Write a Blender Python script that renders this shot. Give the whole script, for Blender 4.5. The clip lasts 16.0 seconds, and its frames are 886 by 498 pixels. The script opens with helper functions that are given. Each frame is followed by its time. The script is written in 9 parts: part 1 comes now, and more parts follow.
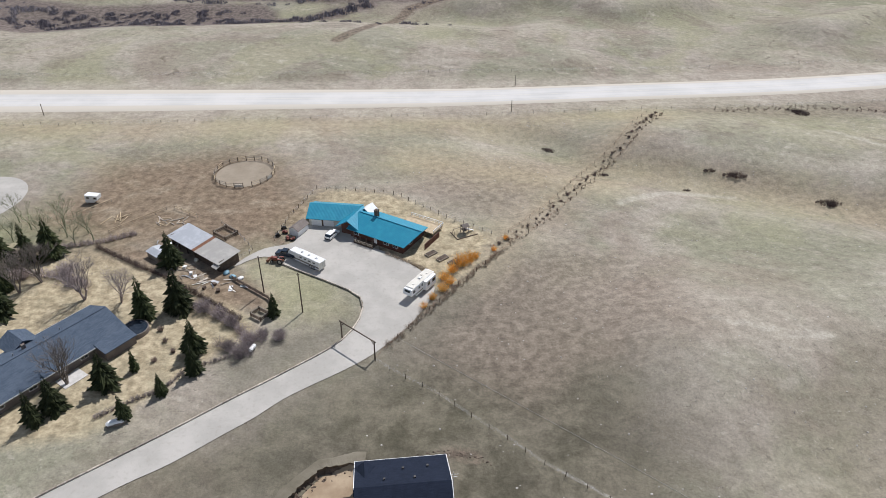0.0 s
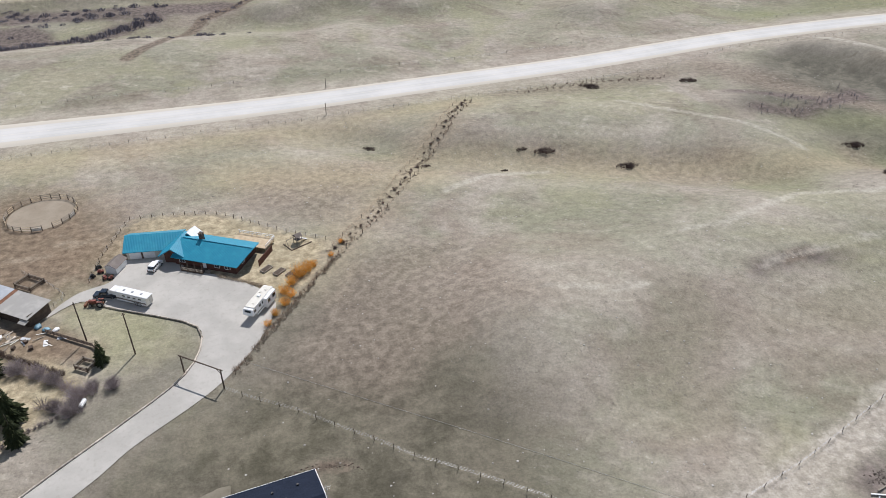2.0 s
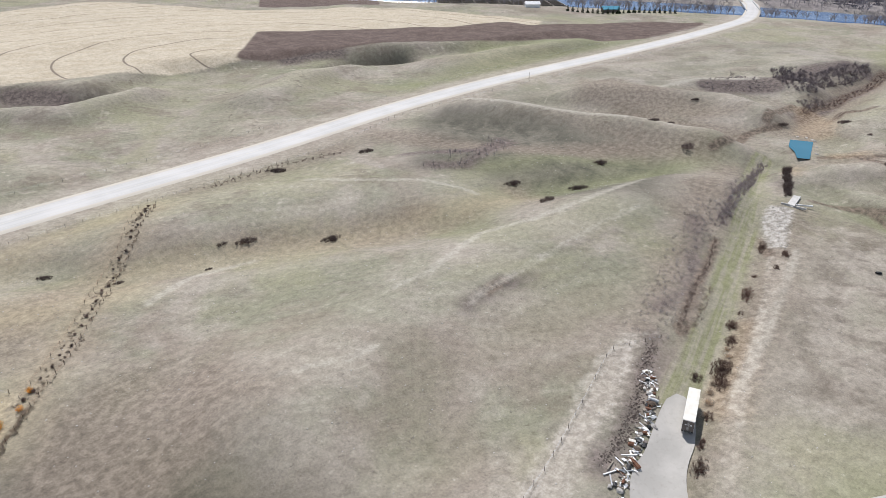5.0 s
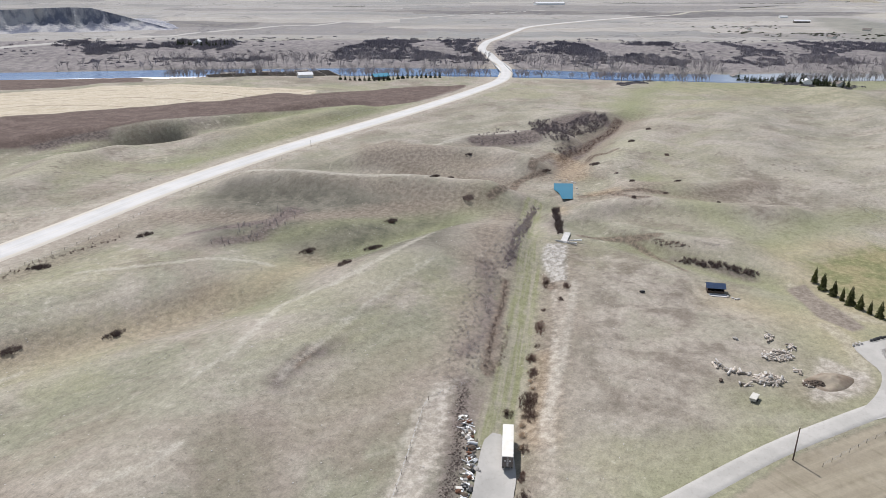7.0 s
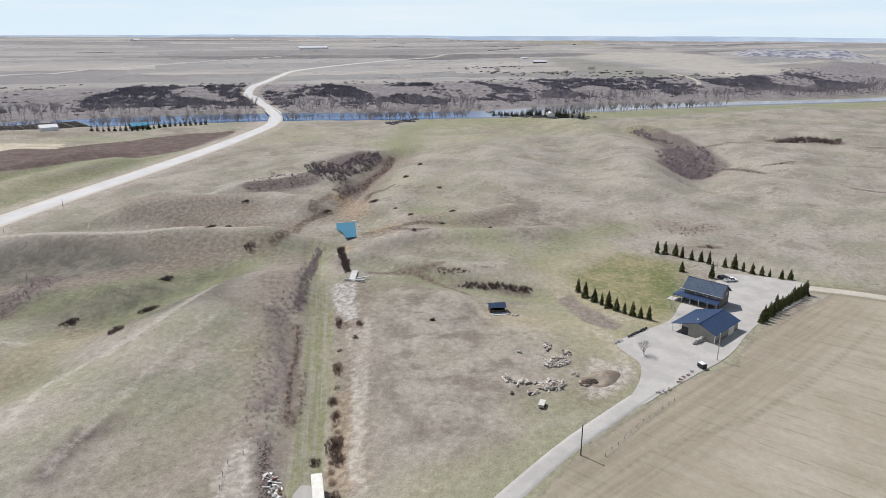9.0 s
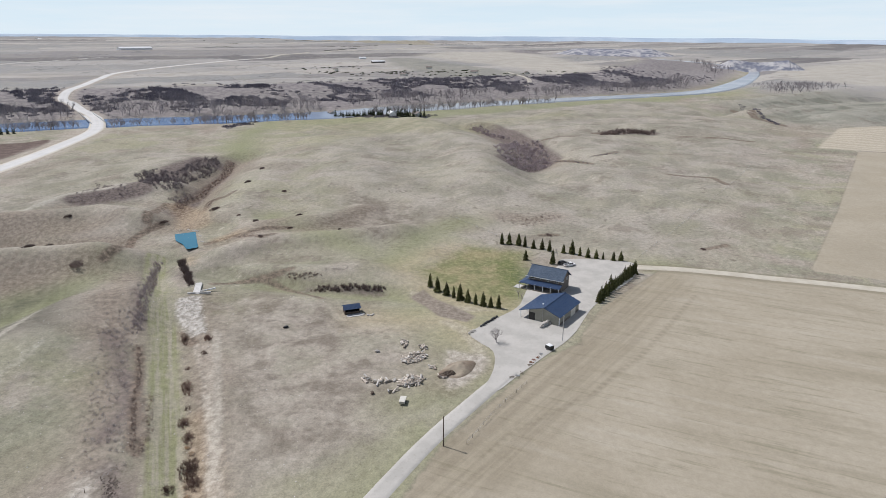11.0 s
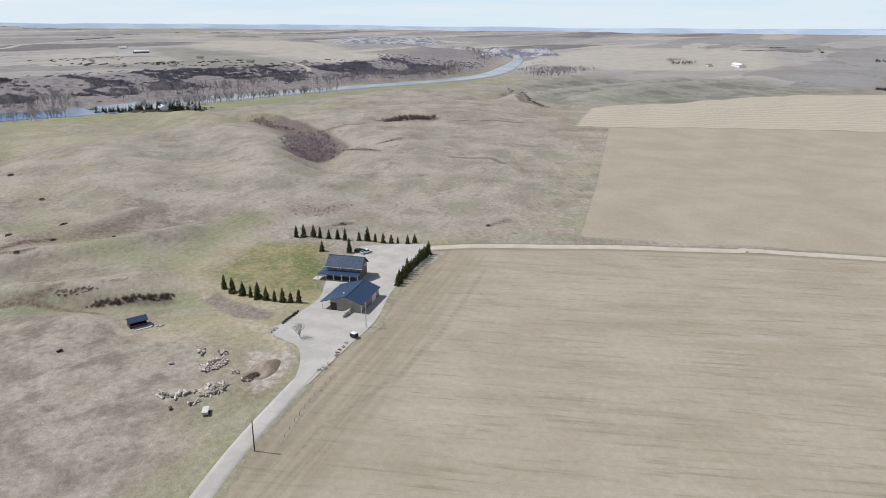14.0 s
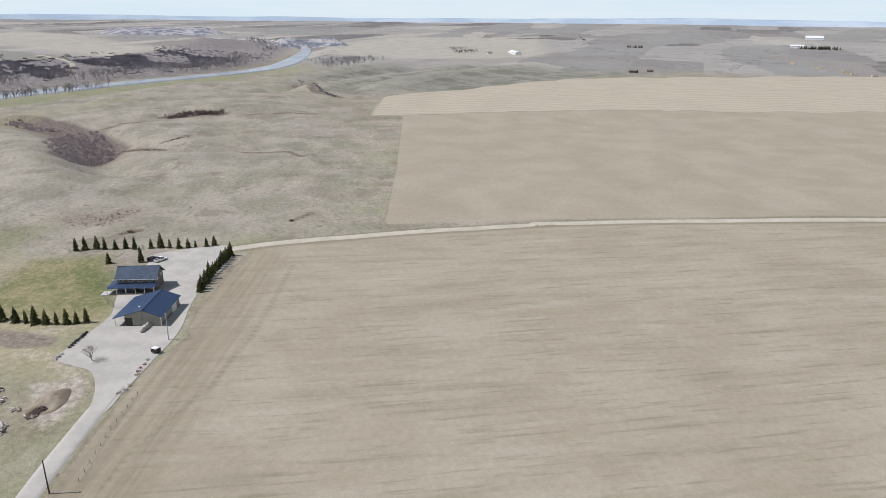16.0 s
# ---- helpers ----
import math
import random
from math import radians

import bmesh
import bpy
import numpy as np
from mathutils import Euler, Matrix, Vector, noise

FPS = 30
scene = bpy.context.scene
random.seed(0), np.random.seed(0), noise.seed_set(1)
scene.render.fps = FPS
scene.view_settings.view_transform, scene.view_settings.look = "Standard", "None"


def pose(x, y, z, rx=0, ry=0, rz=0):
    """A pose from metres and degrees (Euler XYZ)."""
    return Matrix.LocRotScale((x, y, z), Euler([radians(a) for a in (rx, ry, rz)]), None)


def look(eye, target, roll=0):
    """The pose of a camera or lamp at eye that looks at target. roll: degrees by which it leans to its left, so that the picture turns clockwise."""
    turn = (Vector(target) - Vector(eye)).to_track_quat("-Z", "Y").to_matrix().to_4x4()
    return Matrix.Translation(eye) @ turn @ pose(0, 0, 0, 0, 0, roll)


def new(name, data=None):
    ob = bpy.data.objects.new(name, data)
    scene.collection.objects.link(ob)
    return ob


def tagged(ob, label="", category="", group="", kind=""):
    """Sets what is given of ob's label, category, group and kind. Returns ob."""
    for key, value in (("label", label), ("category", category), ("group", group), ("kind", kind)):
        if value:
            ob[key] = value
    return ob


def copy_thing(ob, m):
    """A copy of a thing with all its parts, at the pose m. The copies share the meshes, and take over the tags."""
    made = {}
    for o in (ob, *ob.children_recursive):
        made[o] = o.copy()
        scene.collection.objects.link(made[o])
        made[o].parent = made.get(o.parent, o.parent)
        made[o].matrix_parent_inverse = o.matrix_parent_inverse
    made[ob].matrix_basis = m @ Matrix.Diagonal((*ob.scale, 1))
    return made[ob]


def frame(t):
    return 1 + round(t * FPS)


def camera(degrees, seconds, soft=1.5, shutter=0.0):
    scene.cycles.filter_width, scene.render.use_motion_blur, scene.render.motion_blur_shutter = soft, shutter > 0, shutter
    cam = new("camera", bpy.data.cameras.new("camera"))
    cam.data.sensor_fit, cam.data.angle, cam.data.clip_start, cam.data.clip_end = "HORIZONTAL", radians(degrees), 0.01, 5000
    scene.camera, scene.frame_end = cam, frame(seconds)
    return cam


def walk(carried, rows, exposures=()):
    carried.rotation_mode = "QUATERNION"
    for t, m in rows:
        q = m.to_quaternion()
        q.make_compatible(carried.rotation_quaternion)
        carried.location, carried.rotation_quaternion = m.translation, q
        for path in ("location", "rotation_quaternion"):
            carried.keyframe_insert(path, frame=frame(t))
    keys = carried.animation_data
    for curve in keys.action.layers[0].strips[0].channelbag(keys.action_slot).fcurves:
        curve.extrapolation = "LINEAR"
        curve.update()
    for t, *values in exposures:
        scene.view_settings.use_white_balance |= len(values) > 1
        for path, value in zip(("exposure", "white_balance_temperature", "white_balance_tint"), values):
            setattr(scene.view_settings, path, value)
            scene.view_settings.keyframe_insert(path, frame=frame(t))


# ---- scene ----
from mathutils.geometry import delaunay_2d_cdt

cam = camera(65.82, 16.0, 0.8)
EYE = Vector((0, 0, 100))
PATH = [  # seconds, turn to the left from +y, pitch, roll
    (0, -2.74, -33.37, 0.64),
    (0.5, -6.34, -33.38, 0.62),
    (1, -10.40, -33.39, 0.59),
    (1.5, -14.62, -33.34, 0.57),
    (2, -18.98, -33.20, 0.55),
    (2.5, -23.28, -32.51, 0.51),
    (3, -27.65, -31.20, 0.45),
    (3.5, -32.08, -29.93, 0.38),
    (4, -36.56, -28.61, 0.31),
    (6.5, -59.33, -22.14, 0.26),
    (7, -63.88, -20.90, 0.22),
    (7.5, -68.49, -19.64, 0.19),
    (8, -73.14, -18.40, 0.17),
    (8.5, -77.89, -17.50, 0.16),
    (9, -82.55, -17.49, 0.18),
    (9.5, -87.04, -17.53, 0.20),
    (10, -91.07, -17.54, 0.25),
    (10.2, -92.28, -17.54, 0.26),
    (12.3, -101.15, -17.38, 0.33),
    (12.5, -102.56, -17.41, 0.34),
    (13, -106.13, -17.35, 0.41),
    (13.5, -109.75, -17.67, 0.44),
    (14, -113.38, -18.23, 0.48),
    (14.5, -117.10, -18.72, 0.53),
    (15, -121.15, -18.81, 0.60),
    (15.5, -125.73, -18.81, 0.62),
    (16, -130.31, -18.86, 0.53),
]


def aim(turn, pitch, roll):
    a, p = radians(-turn), radians(pitch)
    way = Vector((math.sin(a) * math.cos(p), math.cos(a) * math.cos(p), math.sin(p)))
    return look(EYE, EYE + way, roll)


walk(cam, [(t, aim(a, p, r)) for t, a, p, r in PATH], [(0, 0.0), (4, 0.04), (6.5, 0.1), (8, 0.02), (9.5, -0.06), (12.5, -0.1), (16, -0.1)])

# ---- light ----
SUN_TURN, SUN_HIGH = 33.0, 53.0
world = bpy.data.worlds.new("sky")
scene.world = world
world.use_nodes = True
wn = world.node_tree
sky = wn.nodes.new("ShaderNodeTexSky")
sky.sky_type, sky.sun_disc = "NISHITA", False
sky.sun_elevation, sky.sun_rotation = radians(SUN_HIGH), radians(SUN_TURN)
sky.altitude, sky.air_density, sky.dust_density, sky.ozone_density = 1500, 1.0, 0.15, 2.0
# thin high cloud
wco = wn.nodes.new("ShaderNodeTexCoord")
wmap = wn.nodes.new("ShaderNodeMapping")
wmap.inputs["Scale"].default_value = (2.2, 2.2, 26.0)
wcl = wn.nodes.new("ShaderNodeTexNoise")
wcl.inputs["Scale"].default_value, wcl.inputs["Detail"].default_value, wcl.inputs["Roughness"].default_value = 1.6, 7, 0.6
wra = wn.nodes.new("ShaderNodeValToRGB")
wra.color_ramp.elements[0].position, wra.color_ramp.elements[0].color = 0.42, (0, 0, 0, 1)
wra.color_ramp.elements[1].position, wra.color_ramp.elements[1].color = 0.75, (0.8, 0.8, 0.8, 1)
wmix = wn.nodes.new("ShaderNodeMix")
wmix.data_type = "RGBA"
wmix.inputs[7].default_value = (15.4, 16.5, 17.5, 1)
wn.links.new(wco.outputs["Generated"], wmap.inputs["Vector"])
wn.links.new(wmap.outputs["Vector"], wcl.inputs["Vector"])
wn.links.new(wcl.outputs["Fac"], wra.inputs["Fac"])
wn.links.new(wra.outputs["Color"], wmix.inputs[0])
wtint = wn.nodes.new("ShaderNodeMix")
wtint.data_type, wtint.blend_type = "RGBA", "MULTIPLY"
wtint.inputs[0].default_value, wtint.inputs[7].default_value = 1.0, (0.86, 0.97, 1.16, 1)
wn.links.new(sky.outputs["Color"], wtint.inputs[6])
# paler towards the horizon
wsep = wn.nodes.new("ShaderNodeSeparateXYZ")
wlow = wn.nodes.new("ShaderNodeMapRange")
wlow.interpolation_type = "SMOOTHSTEP"
for key, value in ((1, 0.3), (2, 0.0), (3, 0.0), (4, 0.92)):
    wlow.inputs[key].default_value = value
whaze = wn.nodes.new("ShaderNodeMix")
whaze.data_type = "RGBA"
whaze.inputs[7].default_value = (13.8, 16.4, 18.5, 1)
wn.links.new(wco.outputs["Generated"], wsep.inputs[0])
wn.links.new(wsep.outputs["Z"], wlow.inputs[0])
wn.links.new(wlow.outputs[0], whaze.inputs[0])
wn.links.new(wtint.outputs[2], whaze.inputs[6])
wn.links.new(whaze.outputs[2], wmix.inputs[6])
wn.links.new(wmix.outputs[2], wn.nodes["Background"].inputs["Color"])
wn.nodes["Background"].inputs["Strength"].default_value = 0.056
sun = new("sun", bpy.data.lights.new("sun", "SUN"))
sun.data.energy, sun.data.angle, sun.data.color = 4.3, radians(0.53), (1.0, 0.975, 0.98)
sa, se = radians(SUN_TURN), radians(SUN_HIGH)
sun.matrix_world = look((math.sin(sa) * math.cos(se) * 300, math.cos(sa) * math.cos(se) * 300, math.sin(se) * 300), (0, 0, 0))

# ---- materials ----
def put(sock, value):
    if isinstance(value, bpy.types.NodeSocket):
        sock.id_data.links.new(value, sock)
    elif isinstance(value, (tuple, list)) and len(value) == 3 and sock.type == "RGBA":
        sock.default_value = (*value, 1)
    else:
        sock.default_value = value


class Paint:
    """A node material, put together step by step."""

    def __init__(self, name):
        self.m = bpy.data.materials.new(name)
        self.m.use_nodes = True
        self.t = self.m.node_tree
        self.b = self.t.nodes["Principled BSDF"]

    def node(self, kind, out=0, ins=(), **props):
        n = self.t.nodes.new("ShaderNode" + kind)
        for k, v in props.items():
            setattr(n, k, v)
        for k, v in ins:
            put(n.inputs[k], v)
        return n.outputs[out]

    def math(self, op, a, b=0.0, clamp=False):
        return self.node("Math", 0, ((0, a), (1, b)), operation=op, use_clamp=clamp)

    def mix(self, fac, a, b, blend="MIX"):
        return self.node("Mix", 2, ((0, fac), (6, a), (7, b)), data_type="RGBA", blend_type=blend)

    def noise(self, vec, scale, detail=4.0, rough=0.55, out=0):
        return self.node("TexNoise", out, (("Vector", vec), ("Scale", scale), ("Detail", detail), ("Roughness", rough)))

    def ramp(self, fac, lo, hi):
        return self.node("MapRange", 0, ((0, fac), (1, lo), (2, hi), (3, 0.0), (4, 1.0)), interpolation_type="SMOOTHSTEP")

    def place(self):
        return self.node("NewGeometry", 0)

    def local(self):
        return self.node("TexCoord", 3)

    def stretch(self, vec, turn, scale):
        """Turned so that x runs along the angle, then scaled."""
        return self.node("Mapping", 0, (("Vector", vec), ("Rotation", (0, 0, turn)), ("Scale", tuple(1 / s for s in scale))), vector_type="TEXTURE")

    def attr(self, name):
        return self.node("Attribute", 2, attribute_name=name)

    def done(self, colour, rough=0.9, bump=None, metal=0.0, spec=None):
        put(self.b.inputs["Base Color"], colour)
        put(self.b.inputs["Roughness"], rough)
        put(self.b.inputs["Metallic"], metal)
        if spec is not None:
            put(self.b.inputs["Specular IOR Level"], spec)
        if bump:
            h, dist_, power = bump
            put(self.b.inputs["Normal"], self.node("Bump", 0, (("Height", h), ("Distance", dist_), ("Strength", power))))
        return self.m


def surf(name, c1, c2, scale=2.0, rough=0.8, metal=0.0, bump=0.02, grain=25.0, dirt=(0.1, 0.09, 0.07), dirty=0.25, vary=0.12, spec=None):
    """A worn surface: two tones in patches, fine grain, dirt, and each object a little lighter or darker."""
    p = Paint(name)
    v = p.local()
    big, fine = p.noise(v, scale, 5), p.noise(v, grain, 3)
    col = p.mix(p.ramp(big, 0.35, 0.65), c1, c2)
    col = p.mix(p.math("MULTIPLY", p.ramp(p.noise(v, scale * 0.45, 6, 0.65), 0.52, 0.8), dirty), col, dirt)
    each = p.math("ADD", 1 - vary, p.math("MULTIPLY", p.node("ObjectInfo", 5), 2 * vary))
    tone = p.math("MULTIPLY", each, p.math("ADD", 0.88, p.math("MULTIPLY", fine, 0.24)))
    col = p.mix(1.0, col, p.node("CombineColor", 0, ((0, tone), (1, tone), (2, tone))), "MULTIPLY")
    return p.done(col, p.math("ADD", rough - 0.08, p.math("MULTIPLY", fine, 0.16)), (fine, bump, 0.5), metal, spec)


def corrugated(name, colour, worn, wave=0.25, rough=0.4, metal=0.0, along="X", rust=0.15):
    """Ribbed sheet metal: ribs across the given local axis."""
    p = Paint(name)
    v = p.local()
    w = p.node("TexWave", 1, (("Vector", v), ("Scale", 0.314 / wave), ("Distortion", 0.0)), bands_direction=along, wave_profile="SIN")
    big = p.noise(v, 0.5, 6, 0.6)
    col = p.mix(p.ramp(big, 0.4, 0.75), colour, worn)
    col = p.mix(p.math("MULTIPLY", p.ramp(p.noise(v, 1.7, 6, 0.7), 0.6, 0.8), rust), col, (0.16, 0.08, 0.04))
    return p.done(col, p.math("ADD", rough, p.math("MULTIPLY", big, 0.2)), (w, 0.03, 0.8), metal)


def shingles(name, c1, c2):
    p = Paint(name)
    v = p.local()
    br = p.node("TexBrick", 0, (("Vector", v), ("Color1", c1), ("Color2", c2), ("Mortar", tuple(0.5 * c for c in c1)), ("Scale", 1.0),
                                 ("Mortar Size", 0.012), ("Brick Width", 0.9), ("Row Height", 0.14)))
    fine = p.noise(v, 9, 4)
    col = p.mix(p.math("MULTIPLY", p.ramp(p.noise(v, 0.4, 5), 0.4, 0.7), 0.5), br, c2)
    return p.done(p.mix(p.math("MULTIPLY", fine, 0.35), col, tuple(0.5 * q for q in c1)), 0.9, (fine, 0.02, 0.6), 0.0, 0.2)


SHINGLE = shingles("dark_shingles", (0.07, 0.098, 0.14), (0.118, 0.148, 0.195))
SHINGLE_NAVY = shingles("navy_shingles", (0.012, 0.018, 0.034), (0.02, 0.028, 0.05))

# ---- the land ----
def dist(x, y, line):
    """Distance to a polyline, and on which side of it (positive: left of its way)."""
    best = np.full(np.shape(x), 1e9)
    side = np.ones(np.shape(x))
    for (ax, ay), (bx, by) in zip(line[:-1], line[1:]):
        ux, uy = bx - ax, by - ay
        k = np.clip(((x - ax) * ux + (y - ay) * uy) / (ux * ux + uy * uy), 0, 1)
        dx, dy = x - ax - k * ux, y - ay - k * uy
        d = np.hypot(dx, dy)
        near = d < best
        best = np.where(near, d, best)
        side = np.where(near, np.sign(ux * dy - uy * dx), side)
    return best, side


def inside(x, y, poly):
    """Signed distance to a closed outline, positive inside."""
    d, _ = dist(x, y, list(poly) + [poly[0]])
    odd = np.zeros(np.shape(x), bool)
    for (ax, ay), (bx, by) in zip(poly, list(poly[1:]) + [poly[0]]):
        cross = (ay > y) != (by > y)
        odd ^= cross & (x < ax + (y - ay) * (bx - ax) / (by - ay if by != ay else 1e-9))
    return np.where(odd, d, -d)


def ease(v):
    v = np.clip(v, 0, 1)
    return v * v * (3 - 2 * v)


def curve(points, step):
    """Points along a smooth curve through the given ones."""
    p = np.array(points, float)
    p = np.vstack([2 * p[0] - p[1], p, 2 * p[-1] - p[-2]])
    out = []
    for a, b, c, d in zip(p[:-3], p[1:-2], p[2:-1], p[3:]):
        for k in np.linspace(0, 1, max(2, int(np.hypot(*(c - b)[:2]) / step)), endpoint=False):
            out.append(0.5 * (2 * b + (c - a) * k + (2 * a - 5 * b + 4 * c - d) * k * k + (3 * b - a - 3 * c + d) * k ** 3))
    return np.array(out + [p[-2]])


RIVER = [(330, 1180), (520, 890), (720, 610), (850, 365), (885, 225), (940, 57), (1012, -43), (1140, -290), (1275, -590),
         (1450, -770), (1800, -1010), (2060, -1110), (2350, -1080), (2700, -800)]
HIGHWAY = [(-700, 262), (-160, 261), (-74, 261), (15, 262), (85, 267), (160, 273), (255, 286), (353, 291), (480, 288), (590, 287), (672, 290),
           (755, 297), (820, 316), (864, 345), (900, 375)]
DITCH = [(40, 22), (108, 40), (135, 46), (165, 55), (220, 70), (285, 94), (330, 103)]
TERRACE = [(560, 322), (470, 345), (400, 372), (356, 392), (321, 415), (262, 436), (200, 448), (141, 418), (92, 452), (41, 444), (-150, 440), (-400, 430)]
RIVER_GUARD = 560.0
# line, rise in metres, half width
RELIEF = [
    ([(60, 112), (110, 120), (142, 120), (191, 121), (225, 116), (247, 108), (250, 97)], 6.0, 25),
    ([(30, 235), (60, 205), (124, 176), (165, 150), (195, 156), (225, 143), (262, 130)], -4.0, 13),
    ([(85, 218), (110, 217), (143, 211), (172, 180), (182, 160)], 3.2, 19),
    ([(200, 205), (225, 185), (240, 160)], 3.0, 14),
    ([(262, 268), (273, 252), (282, 232), (293, 189), (302, 167), (309, 128)], 9.0, 15),
    ([(330, 240), (338, 200), (345, 160), (340, 132)], -4.0, 12),
    ([(360, 225), (375, 190), (390, 157), (376, 124)], 7.0, 14),
    ([(386, 225), (400, 198), (423, 187), (451, 163), (463, 138)], 6.0, 15),
    ([(345, 112), (400, 112), (450, 116), (520, 118), (590, 112)], -5.5, 12),
    ([(490, 172), (520, 162), (560, 150)], 6.0, 24),
    ([(375, 86), (450, 82), (540, 76)], 5.0, 18),
    ([(303, 80), (331, 57), (336, 22), (345, -10)], 5.0, 11),
    ([(350, 72), (362, 40), (385, 10)], 4.5, 12),
    ([(320, 95), (290, 72), (276, 45), (264, 16), (262, -4), (256, -20)], -3.0, 8),
    ([(290, 55), (285, 25), (288, 5)], 2.5, 9),
    ([(800, -95), (700, -140), (600, -150), (535, -125), (480, -120)], -8.0, 24),
    ([(800, -40), (690, -70), (592, -87), (520, -85), (470, -70)], 8.0, 32),
    ([(720, -195), (600, -205), (500, -180)], 3.0, 40),
    ([(725, -235), (737, -290), (698, -341)], 6.0, 26),
    ([(658, 45), (600, 30), (540, 25), (470, 20)], 7.0, 40),
    ([(400, -40), (450, -90), (480, -150)], 3.0, 30),
    ([(205, 345), (250, 372), (290, 385)], 7.0, 18),
    ([(272, 392), (320, 398), (352, 385)], -12.0, 10),
    ([(350, 345), (420, 340), (500, 325)], 6.0, 20),
    ([(40, 405), (77, 420), (110, 385), (160, 400)], 7.0, 15),
    ([(85, 430), (115, 410), (145, 413)], -12.0, 9),
    ([(-120, 330), (0, 345), (60, 330)], 3.0, 40),
    ([(-200, 385), (-60, 395), (40, 385)], -5.0, 22),
    ([(1000, -560), (1100, -700), (1250, -900)], 10.0, 50),
    ([(800, -560), (930, -800), (1000, -1100)], 9.0, 40),
    ([(900, -450), (1010, -620), (1120, -860)], -9.0, 30),
    ([(860, -480), (960, -700), (1060, -980)], 7.0, 22),
    ([(1060, -560), (1180, -760), (1300, -960)], -6.0, 24),
]


def height(x, y):
    """The lie of the land."""
    x, y = np.asarray(x, float), np.asarray(y, float)
    r = np.hypot(x, y)
    d, side = dist(x, y, RIVER)
    s = d * side
    z = 17 * ease((s - 110) / 170) + 58 * np.clip((r - 1500) / 3300, 0, 1) ** 1.1
    relief = np.zeros_like(x)
    for line, rise, wide in RELIEF:
        relief = relief + rise * np.exp(-(dist(x, y, line)[0] / wide) ** 2)
    # the terrace of the irrigated fields, with a scarp towards the road
    t, ts = dist(x, y, TERRACE)
    z = z + 8 * ease((-t * ts + 6) / 22) * (1 - ease((-t * ts - 120) / 160)) * ease((RIVER_GUARD - x) / 60)
    swell = 1.1 * np.sin(x / 31 + 1.3 * np.sin(y / 43)) * np.sin(y / 37 + 1.1 * np.sin(x / 53)) + 0.5 * np.sin(x / 13 + y / 17 + np.sin(y / 11)) * np.sin(y / 15 - x / 29)
    swell = swell * (0.6 + 0.9 * ease((r - 350) / 900)) + 3 * ease((r - 1300) / 1500) * np.sin(x / 310 + y / 420) * np.sin(y / 270 - x / 520)
    fold = 0.7 * np.abs(np.sin(x / 19 + 1.7 * np.sin(y / 41)) * np.sin(y / 23 + 1.4 * np.sin(x / 37))) ** 0.7
    swell = swell + fold * ease((np.hypot(x - 30, y - 120) - 90) / 80)
    # level farmyards and the road's bed
    calm = ease((dist(x, y, HIGHWAY)[0] - 11) / 30) * ease((dist(x, y, FAR_ROAD)[0] - 12) / 90) * (1 - np.exp(-((np.hypot(x - 352, y - 98)) / 26) ** 4))
    calm = calm * (1 - 0.92 * np.exp(-((np.hypot(x + 35, y - 125)) / 75) ** 4)) * (1 - 0.95 * np.exp(-((np.hypot(x - 262, y + 75)) / 62) ** 4))
    calm = calm * (1 - 0.8 * np.exp(-((np.hypot(x - 90, y + 180)) / 190) ** 6)) * (1 - np.exp(-(d / 75) ** 4))
    z = z + (relief + swell) * calm
    z = z - 2.2 * np.exp(-(dist(x, y, DITCH)[0] / 7) ** 2)
    z = z - 1.5 * ease(inside(x, y, PIT) / 1.6 + 0.5)
    return z - 6 * np.exp(-(d / (62 - 26 * ease((x - 1150) / 700))) ** 6)

PIT = [(-24.5, 74), (-20.1, 79.7), (-17.6, 82.2), (-11.4, 83.3), (-9.5, 82), (-9.5, 60), (-27, 58)]
FAR_ROAD = [(820, 316), (864, 333), (905, 351), (960, 385), (1012, 419), (1030, 438), (1075, 452), (1198, 475), (1370, 512), (1541, 536), (1786, 487),
            (2047, 399), (2165, 334)]
# outlines of fields and yards, in metres
CROP = [(134, -5.5), (151, -15), (177, -36), (193, -49), (207, -67), (214, -70), (238, -85), (268, -115), (279, -126), (257, -182), (211, -266), (109, -405),
        (40, -484), (-250, -560), (-300, -100), (60, 38)]
CROP_FAR = [(271, -191), (371, -272), (583, -437), (501, -601), (272, -878), (-100, -900), (-40, -600), (118, -408), (222, -268)]
STUBBLE = [(597, -406), (727, -516), (775, -925), (467, -1469), (100, -1300), (272, -884), (501, -607), (586, -441)]
PLOUGHED = [(249, 446), (314, 522), (354, 501), (397, 477), (456, 434), (567, 420), (642, 372), (681, 335), (702, 317), (690, 310), (640, 304), (572, 307), (468, 347), (404, 386), (329, 422), (269, 437)]
PIVOT = [(-300, 450), (42, 448), (98, 458), (150, 446), (172, 446), (251, 444), (314, 522), (354, 501), (397, 477), (456, 434), (567, 420), (584, 432), (572, 558), (533, 626), (422, 694), (330, 880), (-300, 880)]
DARK_FAR = [(558, 908), (645, 764), (553, 643), (493, 681), (430, 707)]
DRY_YARD = [(-115, 84), (-62, 90), (-50, 103), (-36, 120), (-47, 138), (-85, 153), (-130, 160), (-160, 100)]
HOUSE_LAWN = [(-34, 165), (-29, 185), (-16, 184), (-5.8, 181), (10.4, 166), (20.9, 158), (14, 143), (6, 134), (1, 141), (-7, 150), (-15, 156), (-20, 163)]
PADDOCK = [(-80, 152), (-46, 150), (-34, 158), (-29, 180), (-42, 205), (-60, 215), (-100, 205), (-108, 168)]
FARM_LAWN = [(285, -18), (320, -43), (309, -70), (271, -64), (246, -54), (238, -46), (249, -34), (266, -22)]
